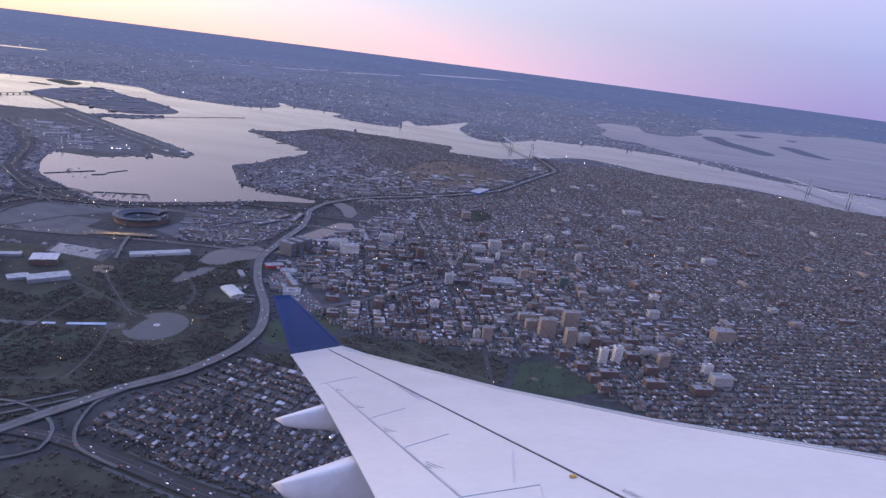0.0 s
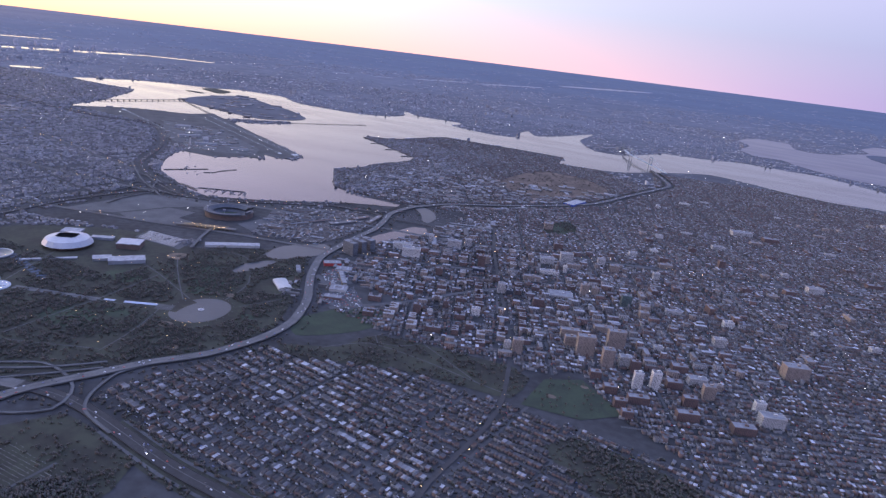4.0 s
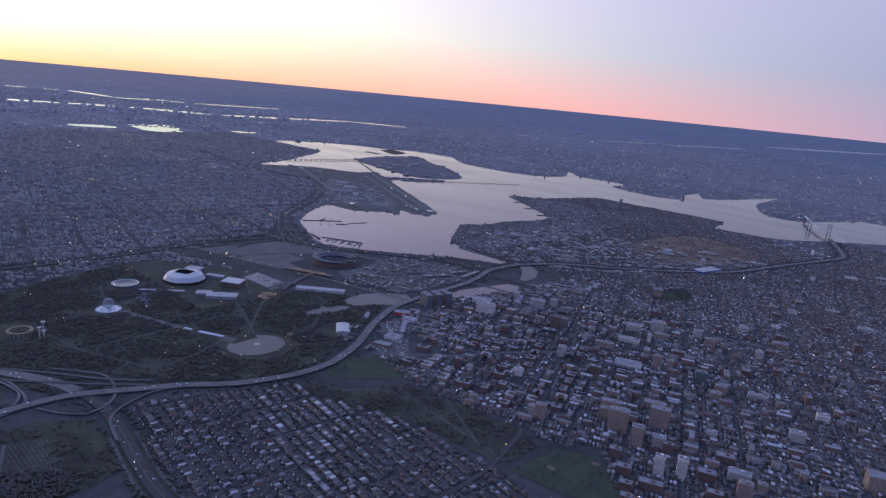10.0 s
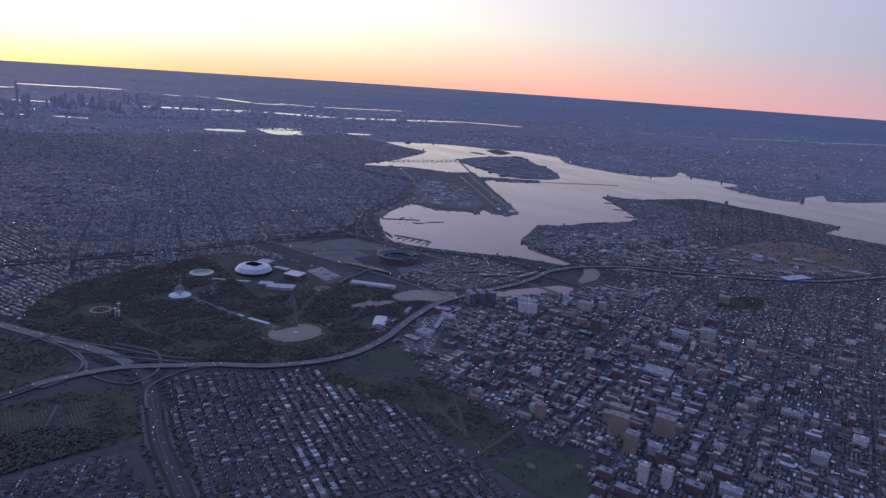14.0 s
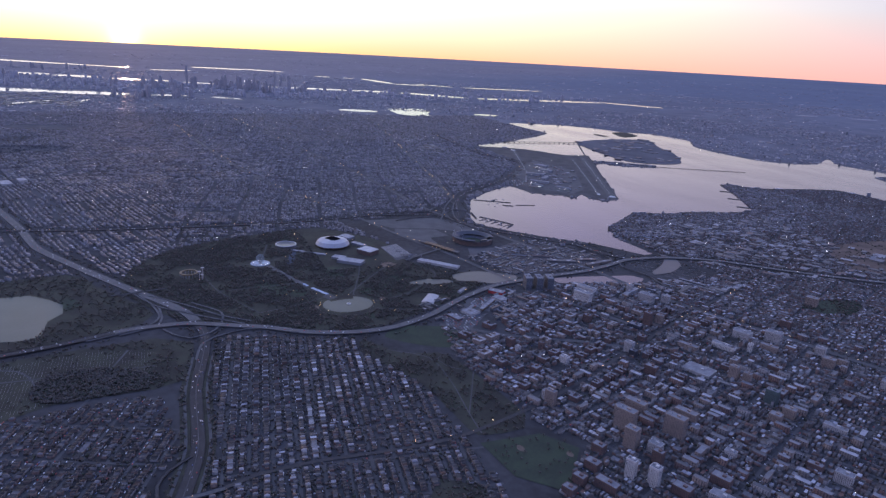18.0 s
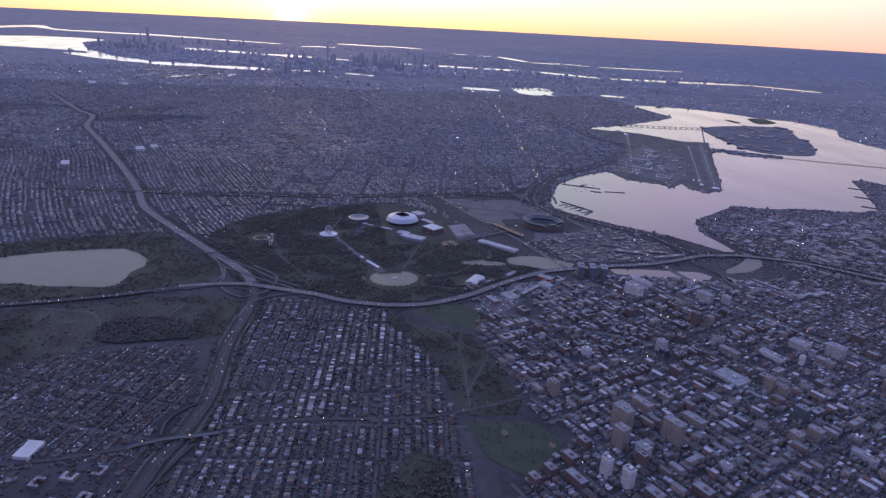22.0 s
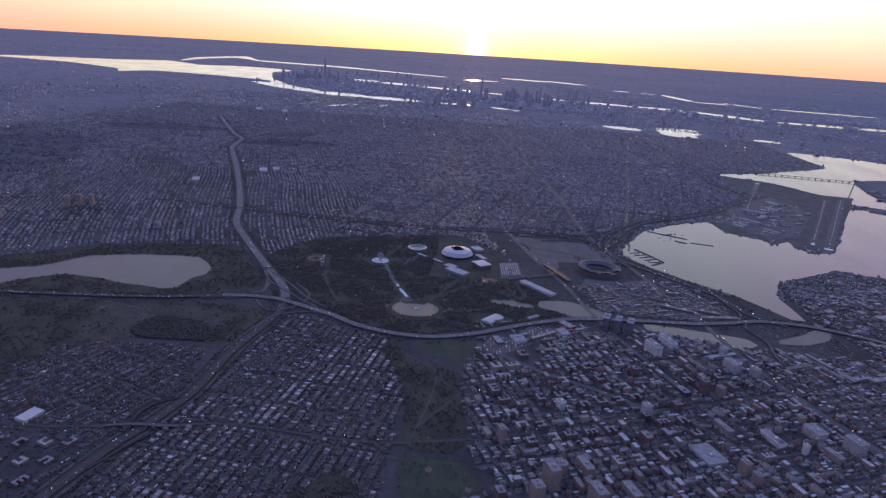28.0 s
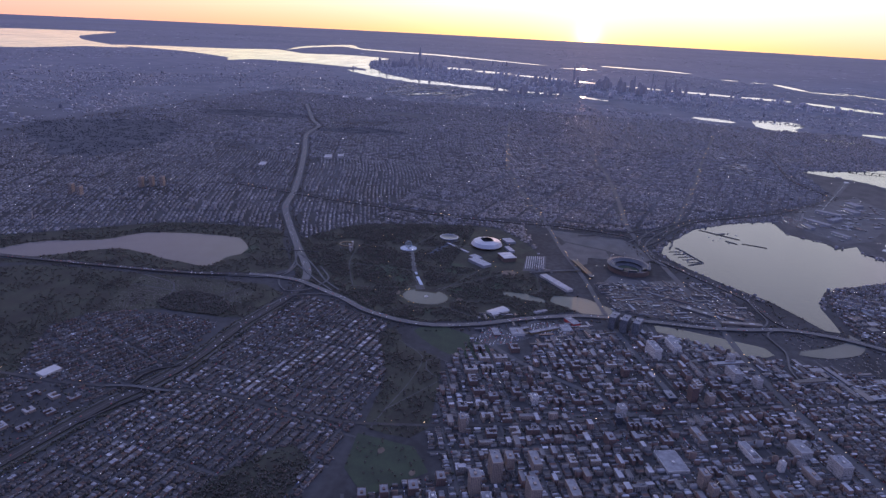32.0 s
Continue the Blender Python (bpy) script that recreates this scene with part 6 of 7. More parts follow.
def pier(name, a, b, wd, z, label, step=60, material=None, cat="pier"):
    A, B = Vector(a), Vector(b)
    t = base_at(name, 0, 0)
    tagged(t, label, cat)
    ribbon("deck", [A, B], wd, z, material or M_CONCRETE, parent=t, thick=1.2)
    n = max(2, int((B - A).length / step))
    for i in range(n + 1):
        q = A.lerp(B, i / n)
        part("pile", bm_box(q.x, q.y, -2, wd * 0.5, wd * 0.5, z + 1), M_CONCRETE, t)
    return t


pier("approach_light_pier", (-2700, 3700), (-3560, 4190), 9, 6, "narrow approach light pier running out from the runway", 80)
pier("approach_light_pier", (-2000, 4040), (-1620, 4790), 6, 4, "thin approach light pier across the water", 90)
pier("island_bridge", (-3690, 3270), (-3550, 4200), 16, 12, "long low bridge to the island", 60, cat="bridge")
for a, b in (((-593, 1438), (-552, 1469)), ((-552, 1469), (-380, 1560)), ((-380, 1560), (-312, 1480))):
    pier("marina_breakwater", a, b, 8, 3, "low concrete breakwater round the marina", 40)
for k in range(5):
    pier("floating_dock", (-505 + 38 * k, 1395 + 20 * k), (-535 + 38 * k, 1462 + 20 * k), 4, 2, "narrow floating dock in the marina", 30)
pier("harbour_dock", (-1030, 1610), (-905, 1830), 7, 3, "grey T shaped dock in the bay", 40)
pier("harbour_dock", (-960, 1700), (-1010, 1760), 14, 3, "grey T shaped dock in the bay", 40)
pier("harbour_dock", (-850, 1740), (-810, 1800), 8, 3, "short loose dock in the bay", 40)
pier("harbour_dock", (-830, 1830), (-800, 1960), 5, 3, "thin loose boom in the bay", 40)
for k in range(3):
    pier("shore_dock", (-400 - 240 * k, 3540 + 165 * k), (-470 - 240 * k, 3470 + 160 * k), 14, 3, "short concrete dock at the shipyard", 40)
rb = random.Random(11)
for k in range(36):
    bx, by = (lambda u, v: (-530 + 190 * u - 25 * v, 1400 + 95 * u + 60 * v))(rb.random(), rb.random()) if k < 22 else (rb.uniform(-1050, -800), rb.uniform(1620, 1900))
    bo = base_at("moored_boat", bx, by, 1.2, rb.uniform(0, 180))
    tagged(bo, "small white boat moored in the marina", "boat", "boats in the marina")
    bm = bmesh.new()
    v = box(bm, 0, 0, 0, 11, 3.4, 1.6)
    for q in v:
        if q.co.x > 0:
            q.co.y *= 0.35
    part("hull", bm, M_WHITE, bo)
    part("cabin", bm_box(-1, 0, 1.6, 4, 2.2, 1.4, bevel=0.2), M_PALE, bo)

# ---- suspension bridge ----
wb = base_at("suspension_bridge", 0, 0)
tagged(wb, "grey suspension bridge with two portal towers over the river", "bridge")
SB0, SN, SS, SB1 = Vector((830, 6160)), Vector((965, 5790)), Vector((1225, 5290)), Vector((1420, 4900))
ribbon("deck", [SB0, SN, SS, SB1], 24, 44, M_STEEL, parent=wb, thick=3)
ribbon("approach", smooth_line([(700, 6900), (760, 6500), SB0], 60), 24, 30, M_CONCRETE, parent=wb, thick=3)
ax = (SS - SN).normalized()
cr = Vector((-ax.y, ax.x))
for P in (SN, SS):
    for s in (-1, 1):
        q = P + cr * (13 * s)
        part("tower_leg", bm_box(q.x, q.y, 0, 7, 6, 115, rz=math.degrees(math.atan2(ax.y, ax.x))), M_STEEL, wb)
    for z in (40, 78, 108):
        part("portal_beam", bm_box(P.x, P.y, z, 5, 26, 7, rz=math.degrees(math.atan2(ax.y, ax.x))), M_STEEL, wb)
for s in (-1, 1):
    cu = bpy.data.curves.new("main_cable", "CURVE")
    cu.dimensions, cu.bevel_depth = "3D", 0.9 * K
    sp = cu.splines.new("POLY")
    pts = []
    for A, B, za, zb, sag in ((SB0, SN, 44, 114, 8), (SN, SS, 114, 114, 66), (SS, SB1, 114, 44, 8)):
        for i in range(12):
            t = i / 12
            q = A.lerp(B, t) + cr * (13 * s)
            pts.append((q.x, q.y, za + (zb - za) * t - sag * 4 * t * (1 - t)))
    sp.points.add(len(pts) - 1)
    for p, (a, b, c) in zip(sp.points, pts):
        p.co = (a * K, b * K, c * K, 1)
    cu.materials.append(M_STEEL)
    ob = new("main_cable", cu)
    ob.parent = wb
    for i in range(14, 24, 1):
        a, b, c = pts[i]
        part("hanger", bm_box(a, b, 44, 0.8, 0.8, c - 44), M_STEEL, wb)
# second bridge far up the river
fb = base_at("suspension_bridge", 0, 0)
tagged(fb, "far grey suspension bridge at the river's mouth", "bridge")
FA, FB2 = Vector((3900, 6350)), Vector((4250, 4800))
ribbon("deck", [FA, FB2], 26, 42, M_STEEL, parent=fb, thick=3)
for t in (0.3, 0.72):
    q = FA.lerp(FB2, t)
    for s in (-1, 1):
        part("tower_leg", bm_box(q.x + 13 * s, q.y, 0, 7, 6, 110), M_STEEL, fb)
    part("portal_beam", bm_box(q.x, q.y, 100, 26, 5, 6), M_STEEL, fb)

# ---- far skyline ----
rs = random.Random(21)
SKY_TALL = [(-10693, 1814, 26, 400, "slender pale residential needle"), (-11868, 222, 40, 400, "stepped stone skyscraper with a mast"), (-14148, -3946, 50, 500, "tall tapering glass tower"), (-11300, 1500, 30, 300, "slim far glass tower block"), (-11000, 900, 40, 280, "square far office tower block")]
for i in range(120):
    if i < 62:
        x, y, h = rs.gauss(-11300, 550), rs.gauss(950, 900), rs.triangular(70, 250, 120)
    elif i < 92:
        x, y, h = rs.gauss(-13900, 330), rs.gauss(-4150, 420), rs.triangular(90, 270, 140)
    elif i < 106:
        x, y, h = rs.gauss(-8900, 160), rs.gauss(-300, 420), rs.triangular(60, 190, 110)
    else:
        x, y, h = rs.gauss(-16800, 300), rs.gauss(-3300, 900), rs.triangular(70, 220, 110)
    SKY_TALL.append((x, y, rs.uniform(28, 60), h, None))
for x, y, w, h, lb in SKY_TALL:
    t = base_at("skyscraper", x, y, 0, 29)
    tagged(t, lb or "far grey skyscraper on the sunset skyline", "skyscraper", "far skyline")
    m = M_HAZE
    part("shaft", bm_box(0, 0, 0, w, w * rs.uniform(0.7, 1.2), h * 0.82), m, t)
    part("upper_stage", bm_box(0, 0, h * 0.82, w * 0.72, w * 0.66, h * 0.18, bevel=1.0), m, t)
    if lb and "mast" in lb or h > 450:
        part("mast", bm_tube(0, 0, h, 3, 0.6, 80, 8), M_STEEL, t)
rng2 = np.random.default_rng(5)
n = 2600
x, y = rng2.uniform(-16500, -9200, n), rng2.uniform(-5200, 9500, n)
line = np.interp(y, [-5200, -3000, 500, 3000, 9500], [-11900, -10400, -9200, -8000, -6900])
m = (x < line - 250) & (x > line - 3600) & free_ground(x, y, True)
x, y = x[m], y[m]
n = len(x)
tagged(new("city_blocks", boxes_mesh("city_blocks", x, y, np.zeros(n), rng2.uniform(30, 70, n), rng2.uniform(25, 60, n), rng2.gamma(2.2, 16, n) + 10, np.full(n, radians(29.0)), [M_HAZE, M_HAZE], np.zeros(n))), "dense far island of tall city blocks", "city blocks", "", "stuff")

# ---- industry, trees, cars, lamps ----
rng3 = np.random.default_rng(12)


def scatter(poly, n, keep=True):
    p = np.array([tuple(q) for q in poly], float)
    x, y = rng3.uniform(p[:, 0].min(), p[:, 0].max(), n), rng3.uniform(p[:, 1].min(), p[:, 1].max(), n)
    m = inside(x, y, poly)
    return x[m], y[m]


M_SHEDWALL = mat("shed_walls", (1, 1, 1), (0.8, 0.8, 0.8), 0.8, size=30, fine=4, island=[(0.14, 0.13, 0.125), (0.18, 0.15, 0.13), (0.1, 0.1, 0.105)])
M_SHED = mat("shed_roofs", (1, 1, 1), (0.8, 0.8, 0.8), 0.6, size=30, fine=4, island=[(0.14, 0.14, 0.15), (0.1, 0.1, 0.105), (0.24, 0.245, 0.26), (0.085, 0.085, 0.09), (0.13, 0.12, 0.115), (0.1, 0.12, 0.15), (0.17, 0.17, 0.18), (0.075, 0.07, 0.068), (0.095, 0.095, 0.095), (0.12, 0.08, 0.065)])
WORKS_A = [(-300, 2250), (250, 2080), (800, 2300), (1050, 2900), (700, 3300), (-200, 3300)]
WORKS_B = [(140, 1000), (430, 1090), (440, 1600), (280, 1700), (-60, 1500), (40, 1250)]
WORKS_C = [(650, 1300), (720, 2050), (900, 2100), (860, 1400)]
WORKS_D = [(640, 880), (820, 1080), (700, 1110), (600, 960)]
WORKS_E = [(650, 540), (850, 560), (880, 700), (820, 780), (700, 700), (620, 720)]
WORKS_F = [(700, 880), (860, 780), (960, 820), (800, 1020)]
WORKS_G = [(940, 3040), (1090, 3220), (1020, 3330), (930, 3130)]
WORKS_I = [(1000, 3000), (1280, 3560), (900, 3650), (600, 3200)]
WORKS_J = [(-9000, -1500), (-7000, -1200), (-7200, -2800), (-9300, -2900)]
WORKS_K = [(-3900, 2400), (-2700, 2300), (-3000, 2000), (-4000, 2100)]
TERMINALS = [(-1350, 2230), (-1080, 2400), (-1200, 2640), (-1950, 3060), (-2500, 2960), (-1900, 2400)]
SHED_TONES = [(0.14, 0.14, 0.15), (0.1, 0.1, 0.105), (0.24, 0.245, 0.26), (0.085, 0.085, 0.09), (0.13, 0.12, 0.115), (0.1, 0.12, 0.15), (0.17, 0.17, 0.18), (0.075, 0.07, 0.068), (0.12, 0.08, 0.065)]
M_SHED1 = mat("shed_roof", (1, 1, 1), (0.75, 0.75, 0.75), 0.65, size=16, fine=2, island=SHED_TONES, per_object=True)
M_SHEDWALL1 = mat("shed_wall", (1, 1, 1), (0.8, 0.8, 0.8), 0.8, size=16, fine=2, island=[(0.14, 0.13, 0.125), (0.18, 0.15, 0.13), (0.1, 0.1, 0.105)], per_object=True)


def warehouse(kind, label):
    """A shed 20 by 12 by 7 metres: flat with skylights, gabled, or with a lower lean-to."""
    t = base_at("warehouse", 0, 0)
    tagged(t, label, "warehouse", "sheds of the works quarters")
    part("wall", bm_box(0, 0, 0, 20, 12, 7), M_SHEDWALL1, t)
    bm = bmesh.new()
    v = box(bm, 0, 0, 7, 20.4, 12.4, 2.2 if kind == 1 else 0.5)
    if kind == 1:
        for q in v:
            if q.co.z > 8 * K:
                q.co.y *= 0.03
    part("roof", bm, M_SHED1, t)
    if kind == 0:
        for k in (-5, 5):
            part("skylight", bm_box(k, 0, 7.5, 2.4, 7, 0.5), M_GREY, t)
    if kind == 2:
        part("lean_to", bm_box(0, -7.5, 0, 17, 3, 4), M_SHED1, t)
    return t


SHEDS = [warehouse(0, "flat roofed grey shed with two skylights"), warehouse(1, "low gabled metal shed in a yard"), warehouse(2, "flat roofed workshop with a lean-to")]
sheds_built = 0
small_sheds = []
BIG_SHEDS = ((323, 1446, 84, 26, 68), (337, 1585, 60, 22, 76), (396, 1618, 100, 20, 100), (128, 1484, 46, 20, 95), (186, 1279, 38, 18, 66), (230, 1390, 52, 16, 68), (60, 1480, 44, 18, 40), (150, 1150, 50, 20, 20))
for poly, n, lo, hi in ((WORKS_C, 90, 14, 48), (WORKS_D, 40, 10, 28), (WORKS_E, 60, 8, 24), (WORKS_F, 60, 8, 24), (WORKS_B, 620, 8, 24)):
    x, y = scatter(poly, n * 2)
    m = np.ones(len(x), bool)
    for w in WATERS + LOTS:
        m &= ~inside(x, y, w)
    for line, dist in LINES:
        m &= ~near_line(x, y, line, dist * 0.8)
    kept = [(a, b, 0.3 * (w + d)) for a, b, w, d, _ in BIG_SHEDS]
    for px, py in zip(x[m], y[m]):
        w, d = rng3.triangular(lo, lo * 1.3, hi * 1.35), rng3.uniform(lo, hi) * 0.55
        r = 0.29 * (w + d)
        if any((px - a) ** 2 + (py - b) ** 2 < (r + c) ** 2 for a, b, c in kept):
            continue
        kept.append((px, py, r))
        if sheds_built >= 285:
            small_sheds.append((px, py, w, d, rng3.uniform(3, 5.5), radians(25 + rng3.choice([0, 90]))))
            continue
        mw = Matrix.LocRotScale((px * K, py * K, 0), Euler((0, 0, radians(25 + rng3.choice([0, 90])))), (w / 20, d / 12, rng3.uniform(0.5, 0.9) if poly is WORKS_B else rng3.uniform(0.7, 1.4)))
        if sheds_built < 3:
            SHEDS[sheds_built].matrix_world = mw
        else:
            copy_thing(SHEDS[sheds_built % 3], mw)
        sheds_built += 1
for px, py, w, d, rz in BIG_SHEDS:
    copy_thing(SHEDS[1 if d < 20 else 0], Matrix.LocRotScale((px * K, py * K, 0), Euler((0, 0, radians(rz))), (w / 20, d / 12, 1.2)))
x, y, w, d, h, turn = np.array(small_sheds).T
x2, y2 = scatter(WORKS_B, 900)
m = np.ones(len(x2), bool)
x3, y3 = scatter([(420, 1740), (600, 1800), (720, 2060), (560, 2120), (430, 1960)], 260)
x2, y2, m = np.append(x2, x3), np.append(y2, y3), np.append(m, np.ones(len(x3), bool))
for w2 in WATERS:
    m &= ~inside(x2, y2, w2)
for line, dist in LINES:
    m &= ~near_line(x2, y2, line, dist * 0.7)
x2, y2, n2 = x2[m], y2[m], m.sum()
tagged(new("repair_sheds", plain_boxes("repair_sheds", np.append(x, x2), np.append(y, y2), np.append(w, rng3.uniform(3, 9, n2)), np.append(d, rng3.uniform(2, 5, n2)), np.append(h, rng3.uniform(1.5, 3.5, n2)), np.append(turn, radians(25) + rng3.normal(0, 0.15, n2)), [M_SHEDWALL, M_SHED])), "low repair sheds, containers and lorries in crowded yards", "sheds", "", "stuff")
M_YARD = mat("oily_dirt", (0.105, 0.09, 0.082), (0.06, 0.053, 0.05), 0.9, size=60, fine=8, spec=0.2)
sheet("yard_ground", smooth_line([(170, 1090), (420, 1130), (430, 1580), (290, 1690), (-20, 1500), (90, 1400), (180, 1260)], 40, True), 1.3, M_YARD, "brown dirt yards between low repair sheds", "yard")
for poly, n, lo, hi, lb in ((WORKS_A, 560, 14, 62, "flat warehouse roofs of a works quarter"),
                            (WORKS_G, 12, 40, 90, "pale and blue warehouse roofs beside the field"),
                            (RIKERS, 90, 30, 110, "long low institutional blocks on the island"),
                            (WORKS_I, 60, 30, 100, "pale warehouse roofs beside the expressway"),
                            (WORKS_J, 260, 30, 140, "far works and yards by a creek"),
                            (TERMINALS, 150, 12, 55, "airport sheds, piers and parked vehicles"),
                            (WORKS_K, 60, 30, 90, "pale warehouse roofs near the airport")):
    x, y = scatter(poly, n)
    m = np.ones(len(x), bool)
    if poly is not RIKERS:
        for w in WATERS:
            m &= ~inside(x, y, w)
        for line, dist in LINES:
            m &= ~near_line(x, y, line, dist)
    x, y = x[m], y[m]
    n = len(x)
    ang = radians(25) + np.where(rng3.random(n) < 0.5, 0, math.pi / 2)
    tagged(new("warehouses", boxes_mesh("warehouses", x, y, np.full(n, 3.0 if poly is RIKERS else 0.0), rng3.uniform(lo, hi, n), rng3.uniform(lo, hi, n) * 0.6, rng3.uniform(5, 11, n), ang, [M_SHEDWALL, M_SHED], np.zeros(n))), lb, "warehouses", "", "stuff")

# nearest houses, each on its own
HOUSE = []
for k in range(4):
    w, d, h = ((8.6, 14, 6.5), (9.4, 12, 6.0), (8.0, 16, 7.2), (9.0, 13, 6.2))[k]
    hb = base_at("house", 0, 0)
    tagged(hb, ("narrow brick row house with a hipped roof", "small frame house with a hipped roof", "brick row house with a flat porch", "semi-detached house with a hipped roof")[k], "house", "houses on the hill streets")
    part("wall", bm_box(0, 0, 0, w, d, h), M_WALL1, hb)
    bm = bmesh.new()
    v = box(bm, 0, 0, h, w + 0.7, d + 0.7, 2.4 if k != 2 else 0.6)
    for q in v:
        if q.co.z > (h + 0.3) * K:
            q.co.x *= 0.15 if k != 2 else 0.97
            q.co.y *= 0.6 if k != 2 else 0.97
    part("roof", bm, M_ROOF1, hb)
    part("chimney", bm_box(w * 0.3, d * 0.2, h, 0.9, 0.9, 3.0), M_RED, hb)
    part("porch", bm_box(0, -d / 2 - 1.1, 0, w * 0.8, 2.2, 2.8), M_PALE, hb)
    HOUSE.append(hb)
hx, hy, hang = near_houses
for i in range(len(hx)):
    m = Matrix.LocRotScale((hx[i] * K, hy[i] * K, 0), Euler((0, 0, hang + (math.pi if i % 2 else 0) + rng3.normal(0, 0.03))), None)
    if i < 4:
        HOUSE[i].matrix_world = m
    else:
        copy_thing(HOUSE[i % 4], m)


def clumps(name, x, y, z, r, label, per=3, material=None):
    """Bare winter crowns: a few uneven pointed tufts each."""
    n = len(x)
    tot = n * per
    ox = np.repeat(x, per) + rng3.normal(0, 0.42, tot) * np.repeat(r, per)
    oy = np.repeat(y, per) + rng3.normal(0, 0.42, tot) * np.repeat(r, per)
    oz = np.repeat(z, per) + np.repeat(r, per) * rng3.uniform(0.5, 1.2, tot)
    rad = np.repeat(r, per) * rng3.uniform(0.35, 0.75, tot) * (3 / per) ** 0.5
    dirs = np.array([[1, 0, -0.5], [-0.5, 0.87, -0.5], [-0.5, -0.87, -0.5], [0, 0, 1.0]])
    v = np.stack([ox, oy, oz], -1)[:, None] + dirs[None] * 1.25 * rad[:, None, None] * rng3.uniform(0.6, 1.3, (tot, 4, 1))
    tri = np.array([[0, 1, 3], [1, 2, 3], [2, 0, 3], [2, 1, 0]])
    f = (tri[None] + np.arange(tot)[:, None, None] * 4).reshape(-1, 3)
    me = bpy.data.meshes.new(name)
    me.vertices.add(tot * 4)
    me.vertices.foreach_set("co", (v.reshape(-1, 3) * K).astype(np.float32).ravel())
    me.loops.add(f.size)
    me.loops.foreach_set("vertex_index", f.astype(np.int32).ravel())
    me.polygons.add(len(f))
    me.polygons.foreach_set("loop_start", np.arange(0, f.size, 3, dtype=np.int32))
    me.polygons.foreach_set("loop_total", np.full(len(f), 3, np.int32))
    me.materials.append(material or M_TREE)
    me.update(calc_edges=True)
    return tagged(new(name, me), label, "trees", "", "stuff")


GRAVES = [(780, -420), (1040, -440), (1050, -680), (1150, -900), (800, -980), (740, -600)]


def open_ground(x, y):
    ok = ~inside(x, y, OLDFIELD)
    for w in WATERS + [pond]:
        ok &= ~inside(x, y, w)
    for line, dist in LINES:
        ok &= ~near_line(x, y, line, dist * 0.6)
    for p in PATHS:
        ok &= ~near_line(x, y, p, 9)
    return ok


for poly, n, lb in ((WOOD, 1000, "dense bare wood among the houses"), (PARK, 15000, "bare winter trees scattered through the park"), (LAKEPARK, 5200, "bare trees round the lake"), (CEMETERY, 5200, "bare trees and dark evergreens in the cemetery"), (CORRIDOR, 800, "dense bare trees in the park strip"), (FOREST, 5000, "bare woods on the far hill"), (RIKERS, 200, "trees along the island shore"), (ISLET, 120, "bushes on the islet"), (OLDFIELD, 500, "scrub on the disused airfield"), (GREEN, 260, "bare trees in the town park"), (GROVE, 1500, "dense dark grove in the cemetery"), (DARKBELTS[0], 900, "bare woods across the far city"), (DARKBELTS[1], 700, "bare woods across the far city")):
    x, y = scatter(poly, n * 2)
    grove = np.array([noise.noise((a / 120, b / 120, 3.0)) for a, b in zip(x, y)])
    m = (open_ground(x, y) if poly is not RIKERS and poly is not ISLET and poly is not OLDFIELD else np.ones(len(x), bool)) & (grove > (0.05 if poly is CEMETERY else (-9 if poly is GROVE else (-0.16 if poly is PARK else -0.08))) + 0.8 * (rng3.random(len(x)) - 0.5))
    m &= ~(((x + 19) ** 2 + (y - 28) ** 2 < 70**2) | ((x + 212) ** 2 + (y - 445) ** 2 < 120**2) | ((x + 48) ** 2 + (y - 552) ** 2 < 90**2) | ((x - 8) ** 2 + (y + 286) ** 2 < 70**2) | ((x - 572) ** 2 + (y - 284) ** 2 < 125**2) | ((x - 625) ** 2 + (y - 615) ** 2 < 85**2) | ((x + 272) ** 2 + (y - 190) ** 2 < 70**2) | ((y > 300) & (x < 160)) | near_line(x, y, [(280, 163), (455, 234)], 20))
    if poly is CEMETERY:
        m &= ~inside(x, y, GRAVES) | (rng3.random(len(x)) < 0.15)
    x, y = x[m][:n], y[m][:n]
    clumps("bare_trees", x, y, np.full(len(x), 1.0), rng3.uniform(3.2, 6.4, len(x)), lb, 7 if poly in (PARK, LAKEPARK, CEMETERY, CORRIDOR) else 4, M_WOODLAND if poly is FOREST or poly in DARKBELTS else None)
for nm, poly, *_ in QUARTERS:
    x, y = scatter(poly, 34000 if nm in ("hill", "south") else 40000)
    m = open_ground(x, y)
    x, y = x[m], y[m]
    near = rng3.random(len(x)) < 0.75
    x, y = x[near], y[near]
    clumps("street_trees", x, y, np.zeros(len(x)), rng3.uniform(2.4, 5.0, len(x)), "bare street and garden trees between houses", 2)
x, y = rng3.uniform(-6500, 600, 16000), rng3.uniform(-4500, 4300, 16000)
m = free_ground(x, y)
clumps("street_trees", x[m], y[m], np.zeros(m.sum()), rng3.uniform(3.5, 7, m.sum()), "bare trees among the farther houses", 2)
x, y = rng3.uniform(-5000, 100, 11000), rng3.uniform(-4500, -1300, 11000)
m = free_ground(x, y) & (np.array([noise.noise((a / 420, b / 260, 8.0)) for a, b in zip(x, y)]) > -0.05)
clumps("street_trees", x[m], y[m], np.zeros(m.sum()), rng3.uniform(4, 7.5, m.sum()), "bare trees thick between the southern streets", 2)
